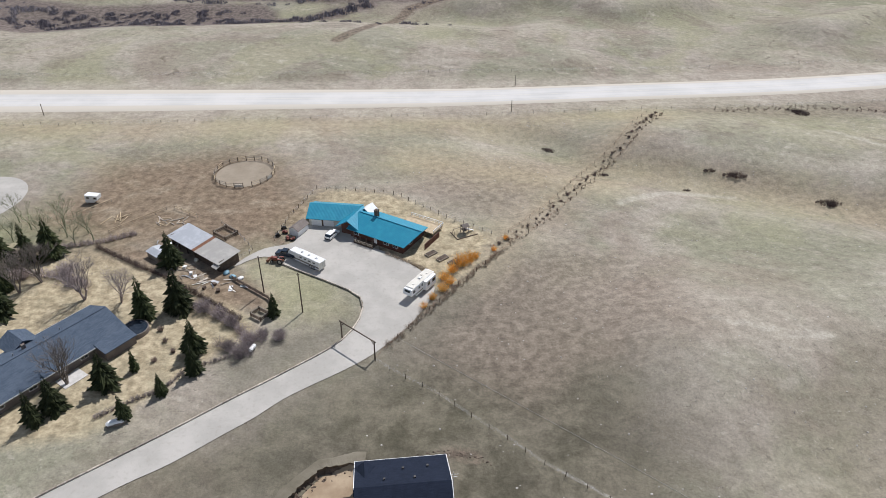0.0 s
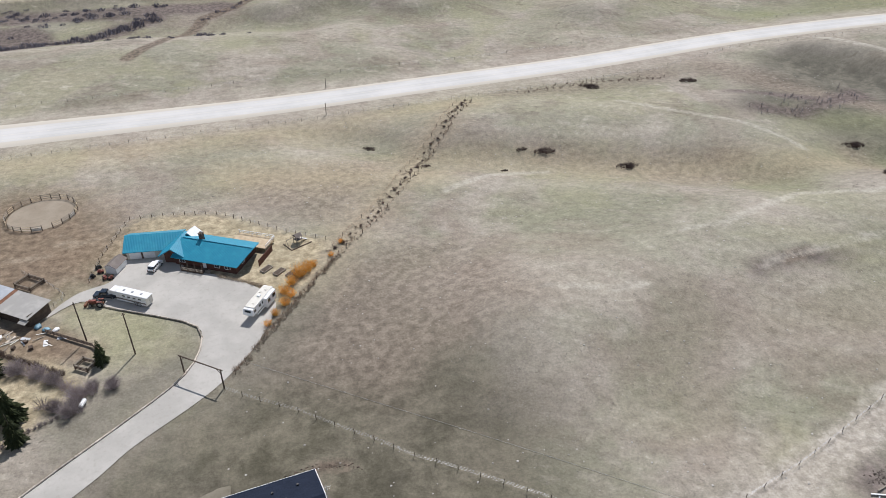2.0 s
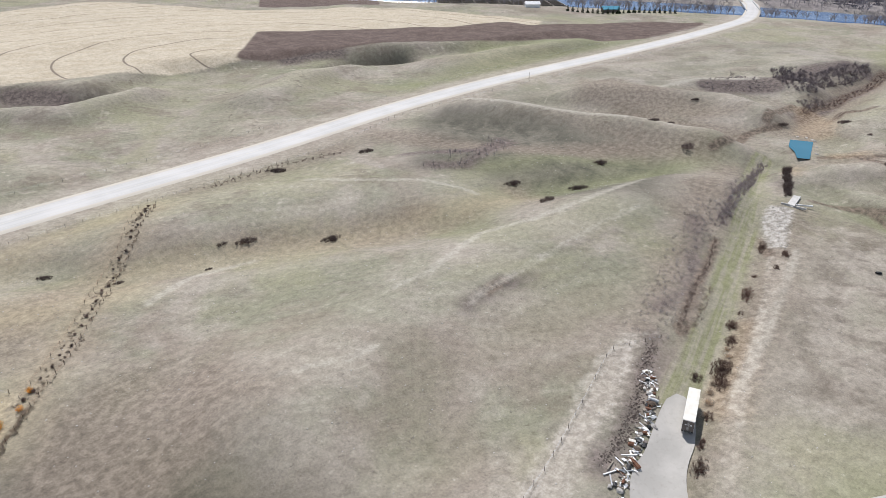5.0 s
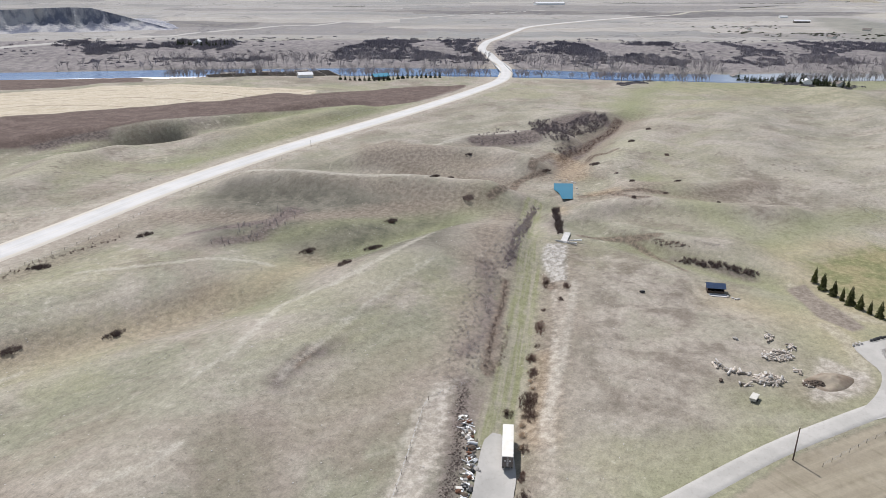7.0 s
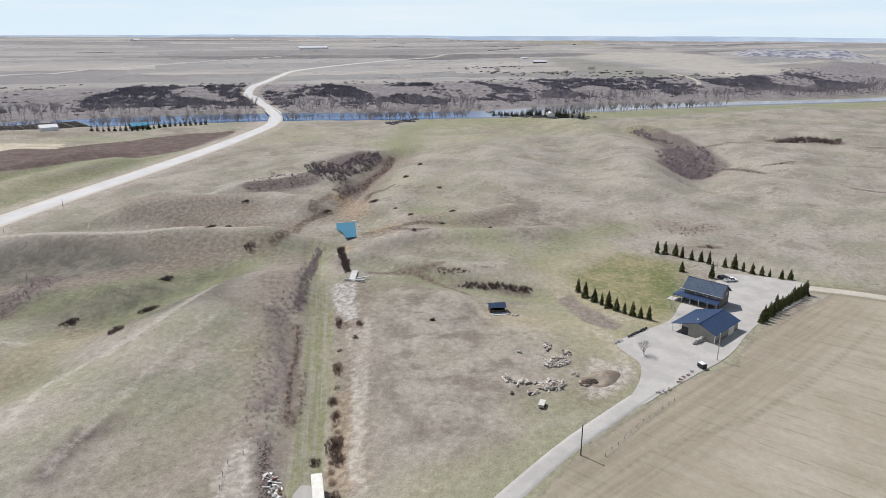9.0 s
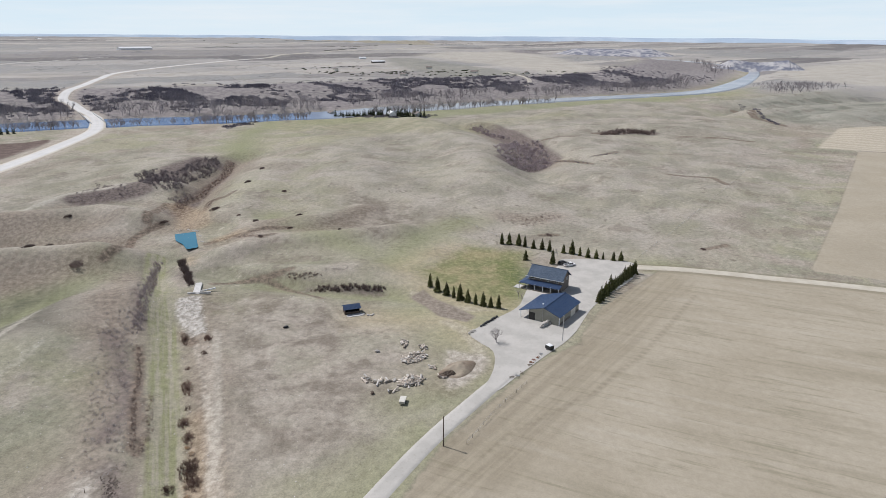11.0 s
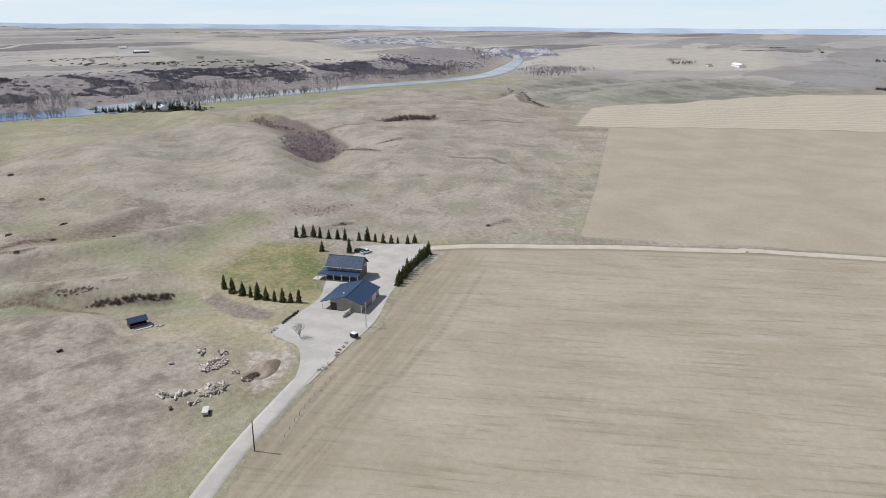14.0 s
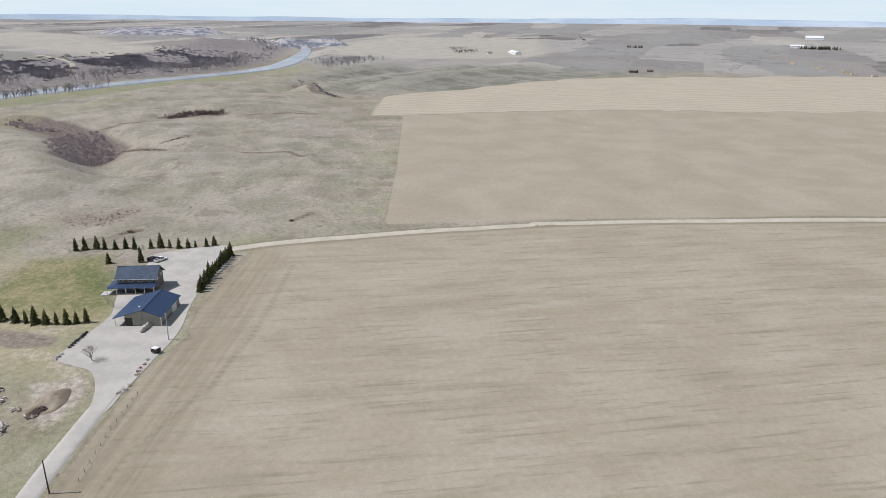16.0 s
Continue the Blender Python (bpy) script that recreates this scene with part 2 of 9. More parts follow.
PLOT = [(260, -12), (265, -18), (247, -26), (232, -35), (227, -31), (234, -21)]
PALE_BANK = [(141, 71), (146, 69), (130, 62.5), (115, 57.5), (97, 54), (82, 48), (50, 30), (30, 40), (72, 56), (92, 60), (113, 65), (128, 69)]
TRACK = [(128, 49.5), (152, 54), (174, 60), (190, 65), (223, 74), (248, 84), (285, 96), (320, 105)]
RUBBLE = [(254, 78), (259, 70.5), (240, 65), (225, 60.5), (222, 65), (241, 75)]
SHOULDER = [(600, 265), (700, 268), (790, 280), (850, 310), (820, 240), (700, 235)]


SAGE = [(290, -140), (300, -60), (345, -20), (400, 40), (560, 60), (820, 20), (980, -150), (1150, -420), (900, -480), (640, -400), (420, -260)]
OPEN_GROUND = [(142, 33), (180, 47), (230, 60), (262, 58), (258, 22), (240, 0), (215, -18), (180, -12), (150, 5)]
GARDEN = [(-60, 141), (-50, 146), (-44, 141), (-34.5, 130), (-36, 127), (-47, 131), (-56, 138)]
GARDEN_WEST = [(-84, 156), (-66, 153), (-61, 142), (-71, 147.5)]
SAGE_FAR = [(640, -480), (760, -500), (1000, -480), (1240, -720), (1150, -1150), (820, -1180), (790, -800)]


FIELD_LANE = [(283, -111), (274, -140), (254, -188), (226, -245), (214, -266), (113, -403), (40, -490), (-100, -640)]


def spread(lo, hi, a, b, step, grow):
    """Steps that are even from a to b and widen beyond."""
    mid = list(np.arange(a, b + 0.01, step))
    s, v, up = step, b, []
    while v < hi:
        s *= grow
        v += s
        up.append(min(v, hi))
    s, v, down = step, a, []
    while v > lo:
        s *= grow
        v -= s
        down.append(max(v, lo))
    return np.array(down[::-1] + mid + up)


GX, GY = spread(-4700, 4700, -150, 420, 2.2, 1.03), spread(-4700, 4700, -240, 345, 2.2, 1.03)
MX, MY = np.meshgrid(GX, GY)
# pull the square sheet's far corners in to a round horizon
far = np.maximum(np.abs(MX), np.abs(MY))
pull = 1 - (1 - far / np.maximum(np.hypot(MX, MY), 1)) * ease((far - 1500) / 3200)
PX, PY = MX * pull, MY * pull
PZ = height(PX, PY)


def zg(x, y):
    """The sheet's own height, between its corners."""
    x, y = np.asarray(x, float), np.asarray(y, float)
    i, j = np.clip(np.searchsorted(GX, x) - 1, 0, len(GX) - 2), np.clip(np.searchsorted(GY, y) - 1, 0, len(GY) - 2)
    u, v = (x - GX[i]) / (GX[i + 1] - GX[i]), (y - GY[j]) / (GY[j + 1] - GY[j])
    return (PZ[j, i] * (1 - u) + PZ[j, i + 1] * u) * (1 - v) + (PZ[j + 1, i] * (1 - u) + PZ[j + 1, i + 1] * u) * v


def z1(x, y):
    return float(zg(np.array([x]), np.array([y]))[0])


def sheet(name, X, Y, Z, mat, masks):
    rows, cols = X.shape
    me = bpy.data.meshes.new(name)
    idx = np.arange(rows * cols).reshape(rows, cols)
    quads = np.stack([idx[:-1, :-1], idx[:-1, 1:], idx[1:, 1:], idx[1:, :-1]], -1).reshape(-1, 4)
    me.vertices.add(rows * cols)
    me.vertices.foreach_set("co", np.stack([X, Y, Z], -1).astype(np.float32).ravel())
    me.loops.add(quads.size)
    me.loops.foreach_set("vertex_index", quads.ravel())
    me.polygons.add(len(quads))
    me.polygons.foreach_set("loop_start", np.arange(0, quads.size, 4))
    me.polygons.foreach_set("use_smooth", np.ones(len(quads), bool))
    me.update(calc_edges=True)
    for key, values in masks.items():
        a = me.attributes.new(key, "FLOAT", "POINT")
        a.data.foreach_set("value", values.astype(np.float32).ravel())
    me.materials.append(mat)
    return new(name, me)


def ground_material():
    p = Paint("pasture_and_fields")
    v = p.place()
    flat = p.node("VectorMath", 0, ((0, v), (1, (1, 1, 0))), operation="MULTIPLY")

    def cloud(scale, detail, rough, bent=0.0):
        return p.node("TexNoise", 0, (("Vector", flat), ("Scale", scale), ("Detail", detail), ("Roughness", rough), ("Distortion", bent)))

    n_huge, n_big, n_mid = cloud(0.008, 5, 0.6, 0.3), cloud(0.026, 6, 0.62, 0.4), cloud(0.10, 7, 0.66, 0.3)
    n_small, n_fine, n_grain = cloud(0.45, 5, 0.66), cloud(1.7, 4, 0.68), cloud(5.0, 3, 0.7)
    drift = p.noise(p.stretch(flat, -0.45, (0.02, 0.06, 1)), 1.0, 5, 0.58)
    straw, olive, grey, pale = (0.435, 0.388, 0.31), (0.265, 0.258, 0.188), (0.36, 0.318, 0.266), (0.53, 0.485, 0.41)
    n_patch = p.noise(p.stretch(flat, -0.6, (0.13, 0.26, 1)), 1.0, 6, 0.64)
    col = p.mix(p.ramp(n_big, 0.41, 0.6), olive, grey)
    col = p.mix(p.math("MULTIPLY", p.ramp(n_huge, 0.42, 0.66), 0.45), col, straw)
    col = p.mix(p.math("MULTIPLY", p.ramp(drift, 0.5, 0.68), 0.5), col, straw)
    col = p.mix(p.math("MULTIPLY", p.ramp(n_mid, 0.5, 0.3), 0.5), col, (0.205, 0.182, 0.142))
    col = p.mix(p.math("MULTIPLY", p.ramp(n_mid, 0.57, 0.72), 0.45), col, pale)
    col = p.mix(p.math("MULTIPLY", p.ramp(n_patch, 0.465, 0.40), 0.3), col, (0.188, 0.16, 0.122))
    col = p.mix(p.math("MULTIPLY", p.ramp(n_patch, 0.57, 0.63), 0.28), col, (0.50, 0.455, 0.38))
    n_macro = cloud(0.013, 5, 0.58, 0.8)
    col = p.mix(p.math("MULTIPLY", p.ramp(n_macro, 0.51, 0.60), 0.5), col, (0.315, 0.305, 0.19))
    col = p.mix(p.math("MULTIPLY", p.ramp(n_macro, 0.47, 0.39), 0.5), col, (0.25, 0.203, 0.162))
    # greener in the dips, browner where it steepens, bleached on the swells
    bend = p.math("ADD", p.attr("bend"), p.math("MULTIPLY", p.math("SUBTRACT", n_mid, 0.5), 0.5))
    col = p.mix(p.math("MULTIPLY", p.ramp(bend, 0.2, 0.9), 0.3), col, (0.245, 0.245, 0.155))
    col = p.mix(p.math("MULTIPLY", p.ramp(bend, -0.2, -1.0), 0.25), col, (0.44, 0.405, 0.335))
    steep = p.math("ADD", p.attr("steep"), p.math("MULTIPLY", p.math("SUBTRACT", n_mid, 0.5), 0.25))
    col = p.mix(p.math("MULTIPLY", p.ramp(p.math("ADD", steep, p.math("MULTIPLY", p.math("SUBTRACT", n_patch, 0.5), 0.35)), 0.16, 0.46), 0.38), col, (0.19, 0.162, 0.128))
    col = p.mix(p.math("MULTIPLY", p.ramp(n_small, 0.64, 0.74), 0.3), col, (0.52, 0.485, 0.42))
    # dark tufts and pale bare spots
    n_tuft = cloud(0.8, 3, 0.75, 0.6)
    col = p.mix(p.math("MULTIPLY", p.ramp(n_tuft, 0.38, 0.30), 0.5), col, (0.14, 0.118, 0.092))
    col = p.mix(p.math("MULTIPLY", p.ramp(n_tuft, 0.62, 0.72), 0.4), col, (0.56, 0.52, 0.45))
    edge = p.math("MULTIPLY", p.math("SUBTRACT", n_small, 0.5), 5.0)
    wide_edge = p.math("MULTIPLY", p.math("SUBTRACT", n_mid, 0.5), 5.0)

    def region(name, soft=1.0, wild=1.0, broad=0.0):
        d = p.math("ADD", p.attr(name), p.math("MULTIPLY", edge, wild))
        if broad:
            d = p.math("ADD", d, p.math("MULTIPLY", wide_edge, broad))
        return p.ramp(d, -soft, soft)

    sage = p.mix(p.ramp(p.math("ADD", p.math("MULTIPLY", n_big, 0.7), p.math("MULTIPLY", n_mid, 0.3)), 0.41, 0.59), (0.25, 0.23, 0.188), (0.365, 0.333, 0.285))
    sage = p.mix(p.math("MULTIPLY", p.ramp(drift, 0.45, 0.65), 0.4), sage, straw)
    col = p.mix(p.math("MULTIPLY", region("sage", 45, 1, 10), 0.65), col, sage)
    upland = p.mix(p.ramp(n_big, 0.38, 0.62), (0.185, 0.186, 0.15), (0.29, 0.28, 0.235))
    upland = p.mix(p.math("MULTIPLY", p.ramp(bend, -0.1, -0.6), 0.5), upland, (0.35, 0.335, 0.28))
    col = p.mix(p.math("MULTIPLY", region("upland", 50, 1, 10), 0.9), col, upland)
    # mauve bare soil between the grass on the open ground
    mauve = p.mix(p.ramp(p.math("ADD", p.math("MULTIPLY", n_mid, 0.55), p.math("MULTIPLY", n_big, 0.45)), 0.42, 0.58), (0.195, 0.163, 0.134), (0.39, 0.345, 0.292))
    mauve = p.mix(p.math("MULTIPLY", p.ramp(n_big, 0.5, 0.64), 0.5), mauve, (0.275, 0.27, 0.195))
    col = p.mix(p.math("MULTIPLY", region("open", 18, 1, 5), 0.8), col, mauve)
    # scars, trails and small breaks along the slopes
    warp = p.noise(flat, 0.034, 3, 0.5)
    warp_two = p.noise(p.stretch(flat, 0.9, (0.012, 0.024, 1)), 1.0, 4, 0.55)
    scar = p.math("MULTIPLY", p.ramp(p.math("ABSOLUTE", p.math("SUBTRACT", warp, 0.5)), 0.016, 0.004), p.math("MULTIPLY", p.ramp(n_mid, 0.5, 0.6), p.ramp(n_huge, 0.48, 0.58)))
    scar_two = p.math("MULTIPLY", p.ramp(p.math("ABSOLUTE", p.math("SUBTRACT", warp_two, 0.52)), 0.014, 0.003), p.math("MULTIPLY", p.ramp(n_patch, 0.5, 0.6), p.ramp(n_huge, 0.54, 0.46)))
    away = p.ramp(p.node("VectorMath", 1, ((0, flat),), operation="LENGTH"), 150.0, 260.0)
    col = p.mix(p.math("MULTIPLY", p.math("MULTIPLY", scar, away), 0.6), col, (0.15, 0.122, 0.092))
    col = p.mix(p.math("MULTIPLY", p.math("MULTIPLY", scar_two, away), 0.5), col, (0.50, 0.455, 0.375))
    blot = p.math("MULTIPLY", p.ramp(p.math("ADD", p.math("MULTIPLY", warp, 0.6), p.math("MULTIPLY", n_patch, 0.4)), 0.54, 0.6), away)
    col = p.mix(p.math("MULTIPLY", blot, 0.5), col, (0.19, 0.158, 0.124))
    # short dark turf, greener hollows, browner slopes, paler crests and trails
    turf = p.mix(p.ramp(n_mid, 0.35, 0.65), (0.078, 0.07, 0.05), (0.175, 0.155, 0.116))
    col = p.mix(p.math("MULTIPLY", region("turf", 18, 1, 8), 0.9), col, turf)
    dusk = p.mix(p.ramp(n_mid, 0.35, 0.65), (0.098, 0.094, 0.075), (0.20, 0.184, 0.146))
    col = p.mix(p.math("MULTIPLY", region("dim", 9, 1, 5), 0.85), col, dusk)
    col = p.mix(p.math("MULTIPLY", region("green", 14, 1, 3), 0.65), col, (0.24, 0.252, 0.135))
    col = p.mix(p.math("MULTIPLY", region("bank", 9, 1, 2.5), 0.7), col, p.mix(p.ramp(n_small, 0.35, 0.65), (0.205, 0.165, 0.13), (0.285, 0.236, 0.188)))
    col = p.mix(p.math("MULTIPLY", region("litter_and_shade", 4, 1, 2), 0.85), col, p.mix(p.ramp(n_small, 0.35, 0.65), (0.105, 0.082, 0.078), (0.19, 0.152, 0.138)))
    col = p.mix(p.math("MULTIPLY", region("gold", 14, 1, 3), 0.6), col, (0.44, 0.365, 0.24))
    # raw cut banks and gully edges
    cut_tone = p.mix(p.ramp(n_small, 0.35, 0.65), (0.105, 0.08, 0.064), (0.225, 0.175, 0.135))
    col = p.mix(p.math("MULTIPLY", region("cut", 1.1, 0.35), 0.8), col, cut_tone)
    col = p.mix(p.math("MULTIPLY", region("rusty", 4, 1, 1), 0.5), col, p.mix(p.ramp(n_small, 0.35, 0.65), (0.27, 0.185, 0.115), (0.41, 0.32, 0.22)))
    col = p.mix(p.math("MULTIPLY", region("path", 1.6, 0.5), 0.42), col, p.mix(p.ramp(n_small, 0.35, 0.65), (0.40, 0.35, 0.29), (0.49, 0.44, 0.37)))
    col = p.mix(p.math("MULTIPLY", region("crest", 1.0, 0.4, 0.7), 0.42), col, (0.52, 0.485, 0.415))
    # distance: a patchwork of fields, with haze put into its grey tones
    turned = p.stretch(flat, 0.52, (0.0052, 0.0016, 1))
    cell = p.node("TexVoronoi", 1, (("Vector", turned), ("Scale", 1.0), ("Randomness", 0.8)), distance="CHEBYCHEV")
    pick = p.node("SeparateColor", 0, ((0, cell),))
    hazy_patch = p.mix(p.ramp(pick, 0.3, 0.33), (0.285, 0.28, 0.27), (0.37, 0.352, 0.33))
    hazy_patch = p.mix(p.ramp(pick, 0.58, 0.6), hazy_patch, (0.255, 0.24, 0.235))
    hazy_patch = p.mix(p.ramp(pick, 0.74, 0.76), hazy_patch, (0.44, 0.41, 0.37))
    hazy_patch = p.mix(p.ramp(pick, 0.9, 0.92), hazy_patch, (0.165, 0.155, 0.155))
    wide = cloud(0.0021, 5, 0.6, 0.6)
    hazy_patch = p.mix(p.math("MULTIPLY", p.ramp(wide, 0.5, 0.62), 0.4), hazy_patch, (0.285, 0.268, 0.246))
    hazy_patch = p.mix(p.math("MULTIPLY", p.ramp(wide, 0.46, 0.36), 0.35), hazy_patch, (0.335, 0.31, 0.275))
    hazy_patch = p.mix(p.math("MULTIPLY", p.ramp(n_huge, 0.5, 0.66), 0.22), hazy_patch, (0.19, 0.18, 0.165))
    hazy_patch = p.mix(p.math("MULTIPLY", p.ramp(n_big, 0.4, 0.7), 0.35), hazy_patch, col)
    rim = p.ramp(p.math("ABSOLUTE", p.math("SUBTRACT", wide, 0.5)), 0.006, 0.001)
    hazy_patch = p.mix(p.math("MULTIPLY", rim, 0.6), hazy_patch, (0.13, 0.125, 0.12))
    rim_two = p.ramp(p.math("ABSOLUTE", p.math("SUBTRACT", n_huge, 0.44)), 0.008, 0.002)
    hazy_patch = p.mix(p.math("MULTIPLY", rim_two, 0.45), hazy_patch, (0.44, 0.41, 0.37))
    col = p.mix(region("far", 120, 1, 12), col, hazy_patch)
    col = p.mix(p.math("MULTIPLY", region("bench", 40, 1, 8), 0.85), col, p.mix(p.ramp(n_big, 0.35, 0.65), (0.40, 0.368, 0.312), (0.47, 0.436, 0.378)))
    col = p.mix(p.math("MULTIPLY", region("bench_dark", 25, 1, 8), 0.7), col, p.mix(p.ramp(n_big, 0.35, 0.65), (0.20, 0.20, 0.165), (0.27, 0.26, 0.22)))
    col = p.mix(p.math("MULTIPLY", region("meadow", 25, 1, 8), 0.55), col, p.mix(p.ramp(n_mid, 0.35, 0.65), (0.225, 0.228, 0.13), (0.36, 0.33, 0.215)))
    # lavender-grey slope: the valley's haze is mixed into its colour
    scarp = p.mix(p.ramp(n_mid, 0.35, 0.65), (0.165, 0.148, 0.158), (0.30, 0.272, 0.265))
    col = p.mix(p.math("MULTIPLY", region("scarp", 25, 2, 14), 0.85), col, scarp)
    # sown and cut fields, with the drill's passes along them
    streak = p.noise(p.stretch(flat, 1.03, (0.017, 0.12, 1)), 1.0, 6, 0.64)
    fine_rows = p.noise(p.stretch(flat, 1.03, (0.04, 0.5, 1)), 1.0, 5, 0.66)
    crop = p.mix(p.ramp(n_big, 0.36, 0.66), (0.362, 0.316, 0.24), (0.405, 0.357, 0.278))
    plain = p.math("SUBTRACT", 1.0, p.math("MULTIPLY", region("smooth", 8, 1), 0.85))
    crop = p.mix(p.math("MULTIPLY", p.ramp(streak, 0.5, 0.34), p.math("MULTIPLY", plain, 0.5)), crop, (0.285, 0.252, 0.185))
    crop = p.mix(p.math("MULTIPLY", p.ramp(streak, 0.52, 0.68), p.math("MULTIPLY", plain, 0.45)), crop, (0.45, 0.405, 0.33))
    crop = p.mix(p.math("MULTIPLY", p.ramp(fine_rows, 0.52, 0.68), p.math("MULTIPLY", plain, 0.55)), crop, (0.22, 0.203, 0.137))
    crop = p.mix(p.math("MULTIPLY", p.ramp(n_mid, 0.5, 0.7), 0.25), crop, (0.43, 0.38, 0.30))
    head = region("headland", 8, 0.3, 2.0)
    head_rows = p.noise(p.stretch(flat, -0.72, (0.012, 0.3, 1)), 1.0, 5, 0.65)
    crop = p.mix(p.math("MULTIPLY", head, 0.48), crop, p.mix(p.ramp(head_rows, 0.38, 0.62), (0.22, 0.185, 0.13), (0.34, 0.295, 0.215)))
    crop = p.mix(p.math("MULTIPLY", region("rut", 0.8, 0.3), 0.42), crop, (0.19, 0.165, 0.115))
    col = p.mix(region("crop", 0.8, 0.5), col, crop)
    col = p.mix(p.math("MULTIPLY", region("lane_edge", 1.2, 0.5), 0.6), col, (0.225, 0.20, 0.138))
    stub_line = p.node("TexWave", 1, (("Vector", p.stretch(flat, 1.03, (1, 1, 1))), ("Scale", 0.02), ("Distortion", 0.25), ("Detail", 2.0), ("Detail Scale", 0.1)), bands_direction="Y")
    stub = p.mix(p.ramp(stub_line, 0.2, 0.9), (0.43, 0.378, 0.295), (0.495, 0.44, 0.35))
    stub = p.mix(p.math("MULTIPLY", p.ramp(n_mid, 0.4, 0.7), 0.4), stub, (0.43, 0.38, 0.29))
    col = p.mix(region("stubble", 2, 0.6), col, stub)
    rings = p.node("TexWave", 1, (("Vector", p.node("VectorMath", 0, ((0, flat), (1, (-245, -457, 0))), operation="ADD")), ("Scale", 0.0073), ("Distortion", 0.15), ("Detail Scale", 0.05)),
                   wave_type="RINGS", rings_direction="Z")
    pivot = p.mix(p.ramp(n_mid, 0.36, 0.7), (0.47, 0.40, 0.295), (0.58, 0.51, 0.395))
    pivot = p.mix(p.math("MULTIPLY", p.ramp(drift, 0.4, 0.7), 0.35), pivot, (0.62, 0.56, 0.45))
    pivot = p.mix(p.math("MULTIPLY", p.ramp(rings, 0.995, 0.9995), 0.8), pivot, (0.16, 0.125, 0.10))
    col = p.mix(region("pivot", 2, 0.8), col, pivot)
    plough = p.mix(p.ramp(n_mid, 0.35, 0.7), (0.125, 0.092, 0.078), (0.185, 0.14, 0.12))
    col = p.mix(region("ploughed", 1.5, 0.5), col, plough)
    # yards
    dry = p.mix(p.ramp(n_small, 0.3, 0.7), (0.33, 0.268, 0.17), (0.52, 0.44, 0.30))
    dry = p.mix(p.math("MULTIPLY", p.ramp(n_mid, 0.45, 0.65), 0.6), dry, (0.335, 0.295, 0.20))
    col = p.mix(p.math("MULTIPLY", region("dry", 2.5, 1), 0.9), col, dry)
    olive_yard = p.mix(p.ramp(n_mid, 0.35, 0.65), (0.30, 0.295, 0.165), (0.40, 0.365, 0.235))
    col = p.mix(p.math("MULTIPLY", region("olive", 4, 0.6, 1.5), 0.45), col, olive_yard)
    dirt = p.mix(p.ramp(n_small, 0.3, 0.7), (0.17, 0.122, 0.085), (0.265, 0.20, 0.14))
    dirt = p.mix(p.math("MULTIPLY", p.ramp(n_mid, 0.5, 0.7), 0.6), dirt, (0.40, 0.335, 0.25))
    col = p.mix(p.math("MULTIPLY", region("paddock", 12, 1, 4), 0.9), col, dirt)
    lawn = p.mix(p.ramp(n_mid, 0.4, 0.6), (0.29, 0.255, 0.14), (0.19, 0.195, 0.09))
    lawn = p.mix(p.math("MULTIPLY", region("core", 6, 0.5, 3), 0.9), lawn, p.mix(p.ramp(n_mid, 0.38, 0.62), (0.085, 0.118, 0.035), (0.15, 0.172, 0.06)))
    lawn = p.mix(p.math("MULTIPLY", p.ramp(n_small, 0.45, 0.7), 0.4), lawn, (0.36, 0.31, 0.18))
    col = p.mix(p.math("MULTIPLY", region("lawn", 8, 0.5, 3), 0.92), col, lawn)
    soil = p.mix(p.ramp(n_small, 0.35, 0.65), (0.225, 0.188, 0.152), (0.275, 0.235, 0.193))
    col = p.mix(region("plot", 1.0, 0.5), col, soil)
    palebank = p.mix(p.ramp(n_small, 0.3, 0.7), (0.35, 0.31, 0.262), (0.50, 0.455, 0.395))
    palebank = p.mix(p.math("MULTIPLY", p.ramp(n_mid, 0.4, 0.6), 0.5), palebank, (0.40, 0.355, 0.29))
    col = p.mix(p.math("MULTIPLY", region("palebank", 2, 0.8), 0.9), col, palebank)
    ruts = p.noise(p.stretch(flat, 0.27, (0.02, 0.55, 1)), 1.0, 4, 0.6)
    strip = p.mix(p.ramp(p.math("ADD", p.math("MULTIPLY", ruts, 0.6), p.math("MULTIPLY", n_mid, 0.4)), 0.42, 0.58), (0.25, 0.252, 0.14), (0.345, 0.318, 0.24))
    col = p.mix(p.math("MULTIPLY", region("track", 1.4, 0.7), 0.85), col, strip)
    clay = p.mix(p.ramp(n_small, 0.35, 0.65), (0.33, 0.30, 0.26), (0.53, 0.50, 0.455))
    col = p.mix(p.math("MULTIPLY", region("rubble", 1.2, 0.8), 0.9), col, clay)
    verge = p.mix(p.ramp(n_mid, 0.35, 0.65), (0.36, 0.312, 0.262), (0.465, 0.415, 0.35))
    col = p.mix(p.math("MULTIPLY", region("verge", 6, 0.3, 0.5), 0.65), col, verge)
    field = p.math("SUBTRACT", 1.0, p.math("MULTIPLY", region("crop", 0.8, 0.5), 0.62))
    speck = p.math("ADD", p.math("MULTIPLY", p.math("SUBTRACT", p.ramp(n_small, 0.25, 0.75), 0.5), 0.34), p.math("MULTIPLY", p.math("SUBTRACT", p.ramp(n_fine, 0.25, 0.75), 0.5), 0.3))
    speck = p.math("ADD", speck, p.math("MULTIPLY", p.math("SUBTRACT", n_grain, 0.5), 0.42))
    tone = p.math("ADD", 0.94, p.math("MULTIPLY", speck, field))
    col = p.mix(1.0, col, p.node("CombineColor", 0, ((0, tone), (1, tone), (2, tone))), "MULTIPLY")
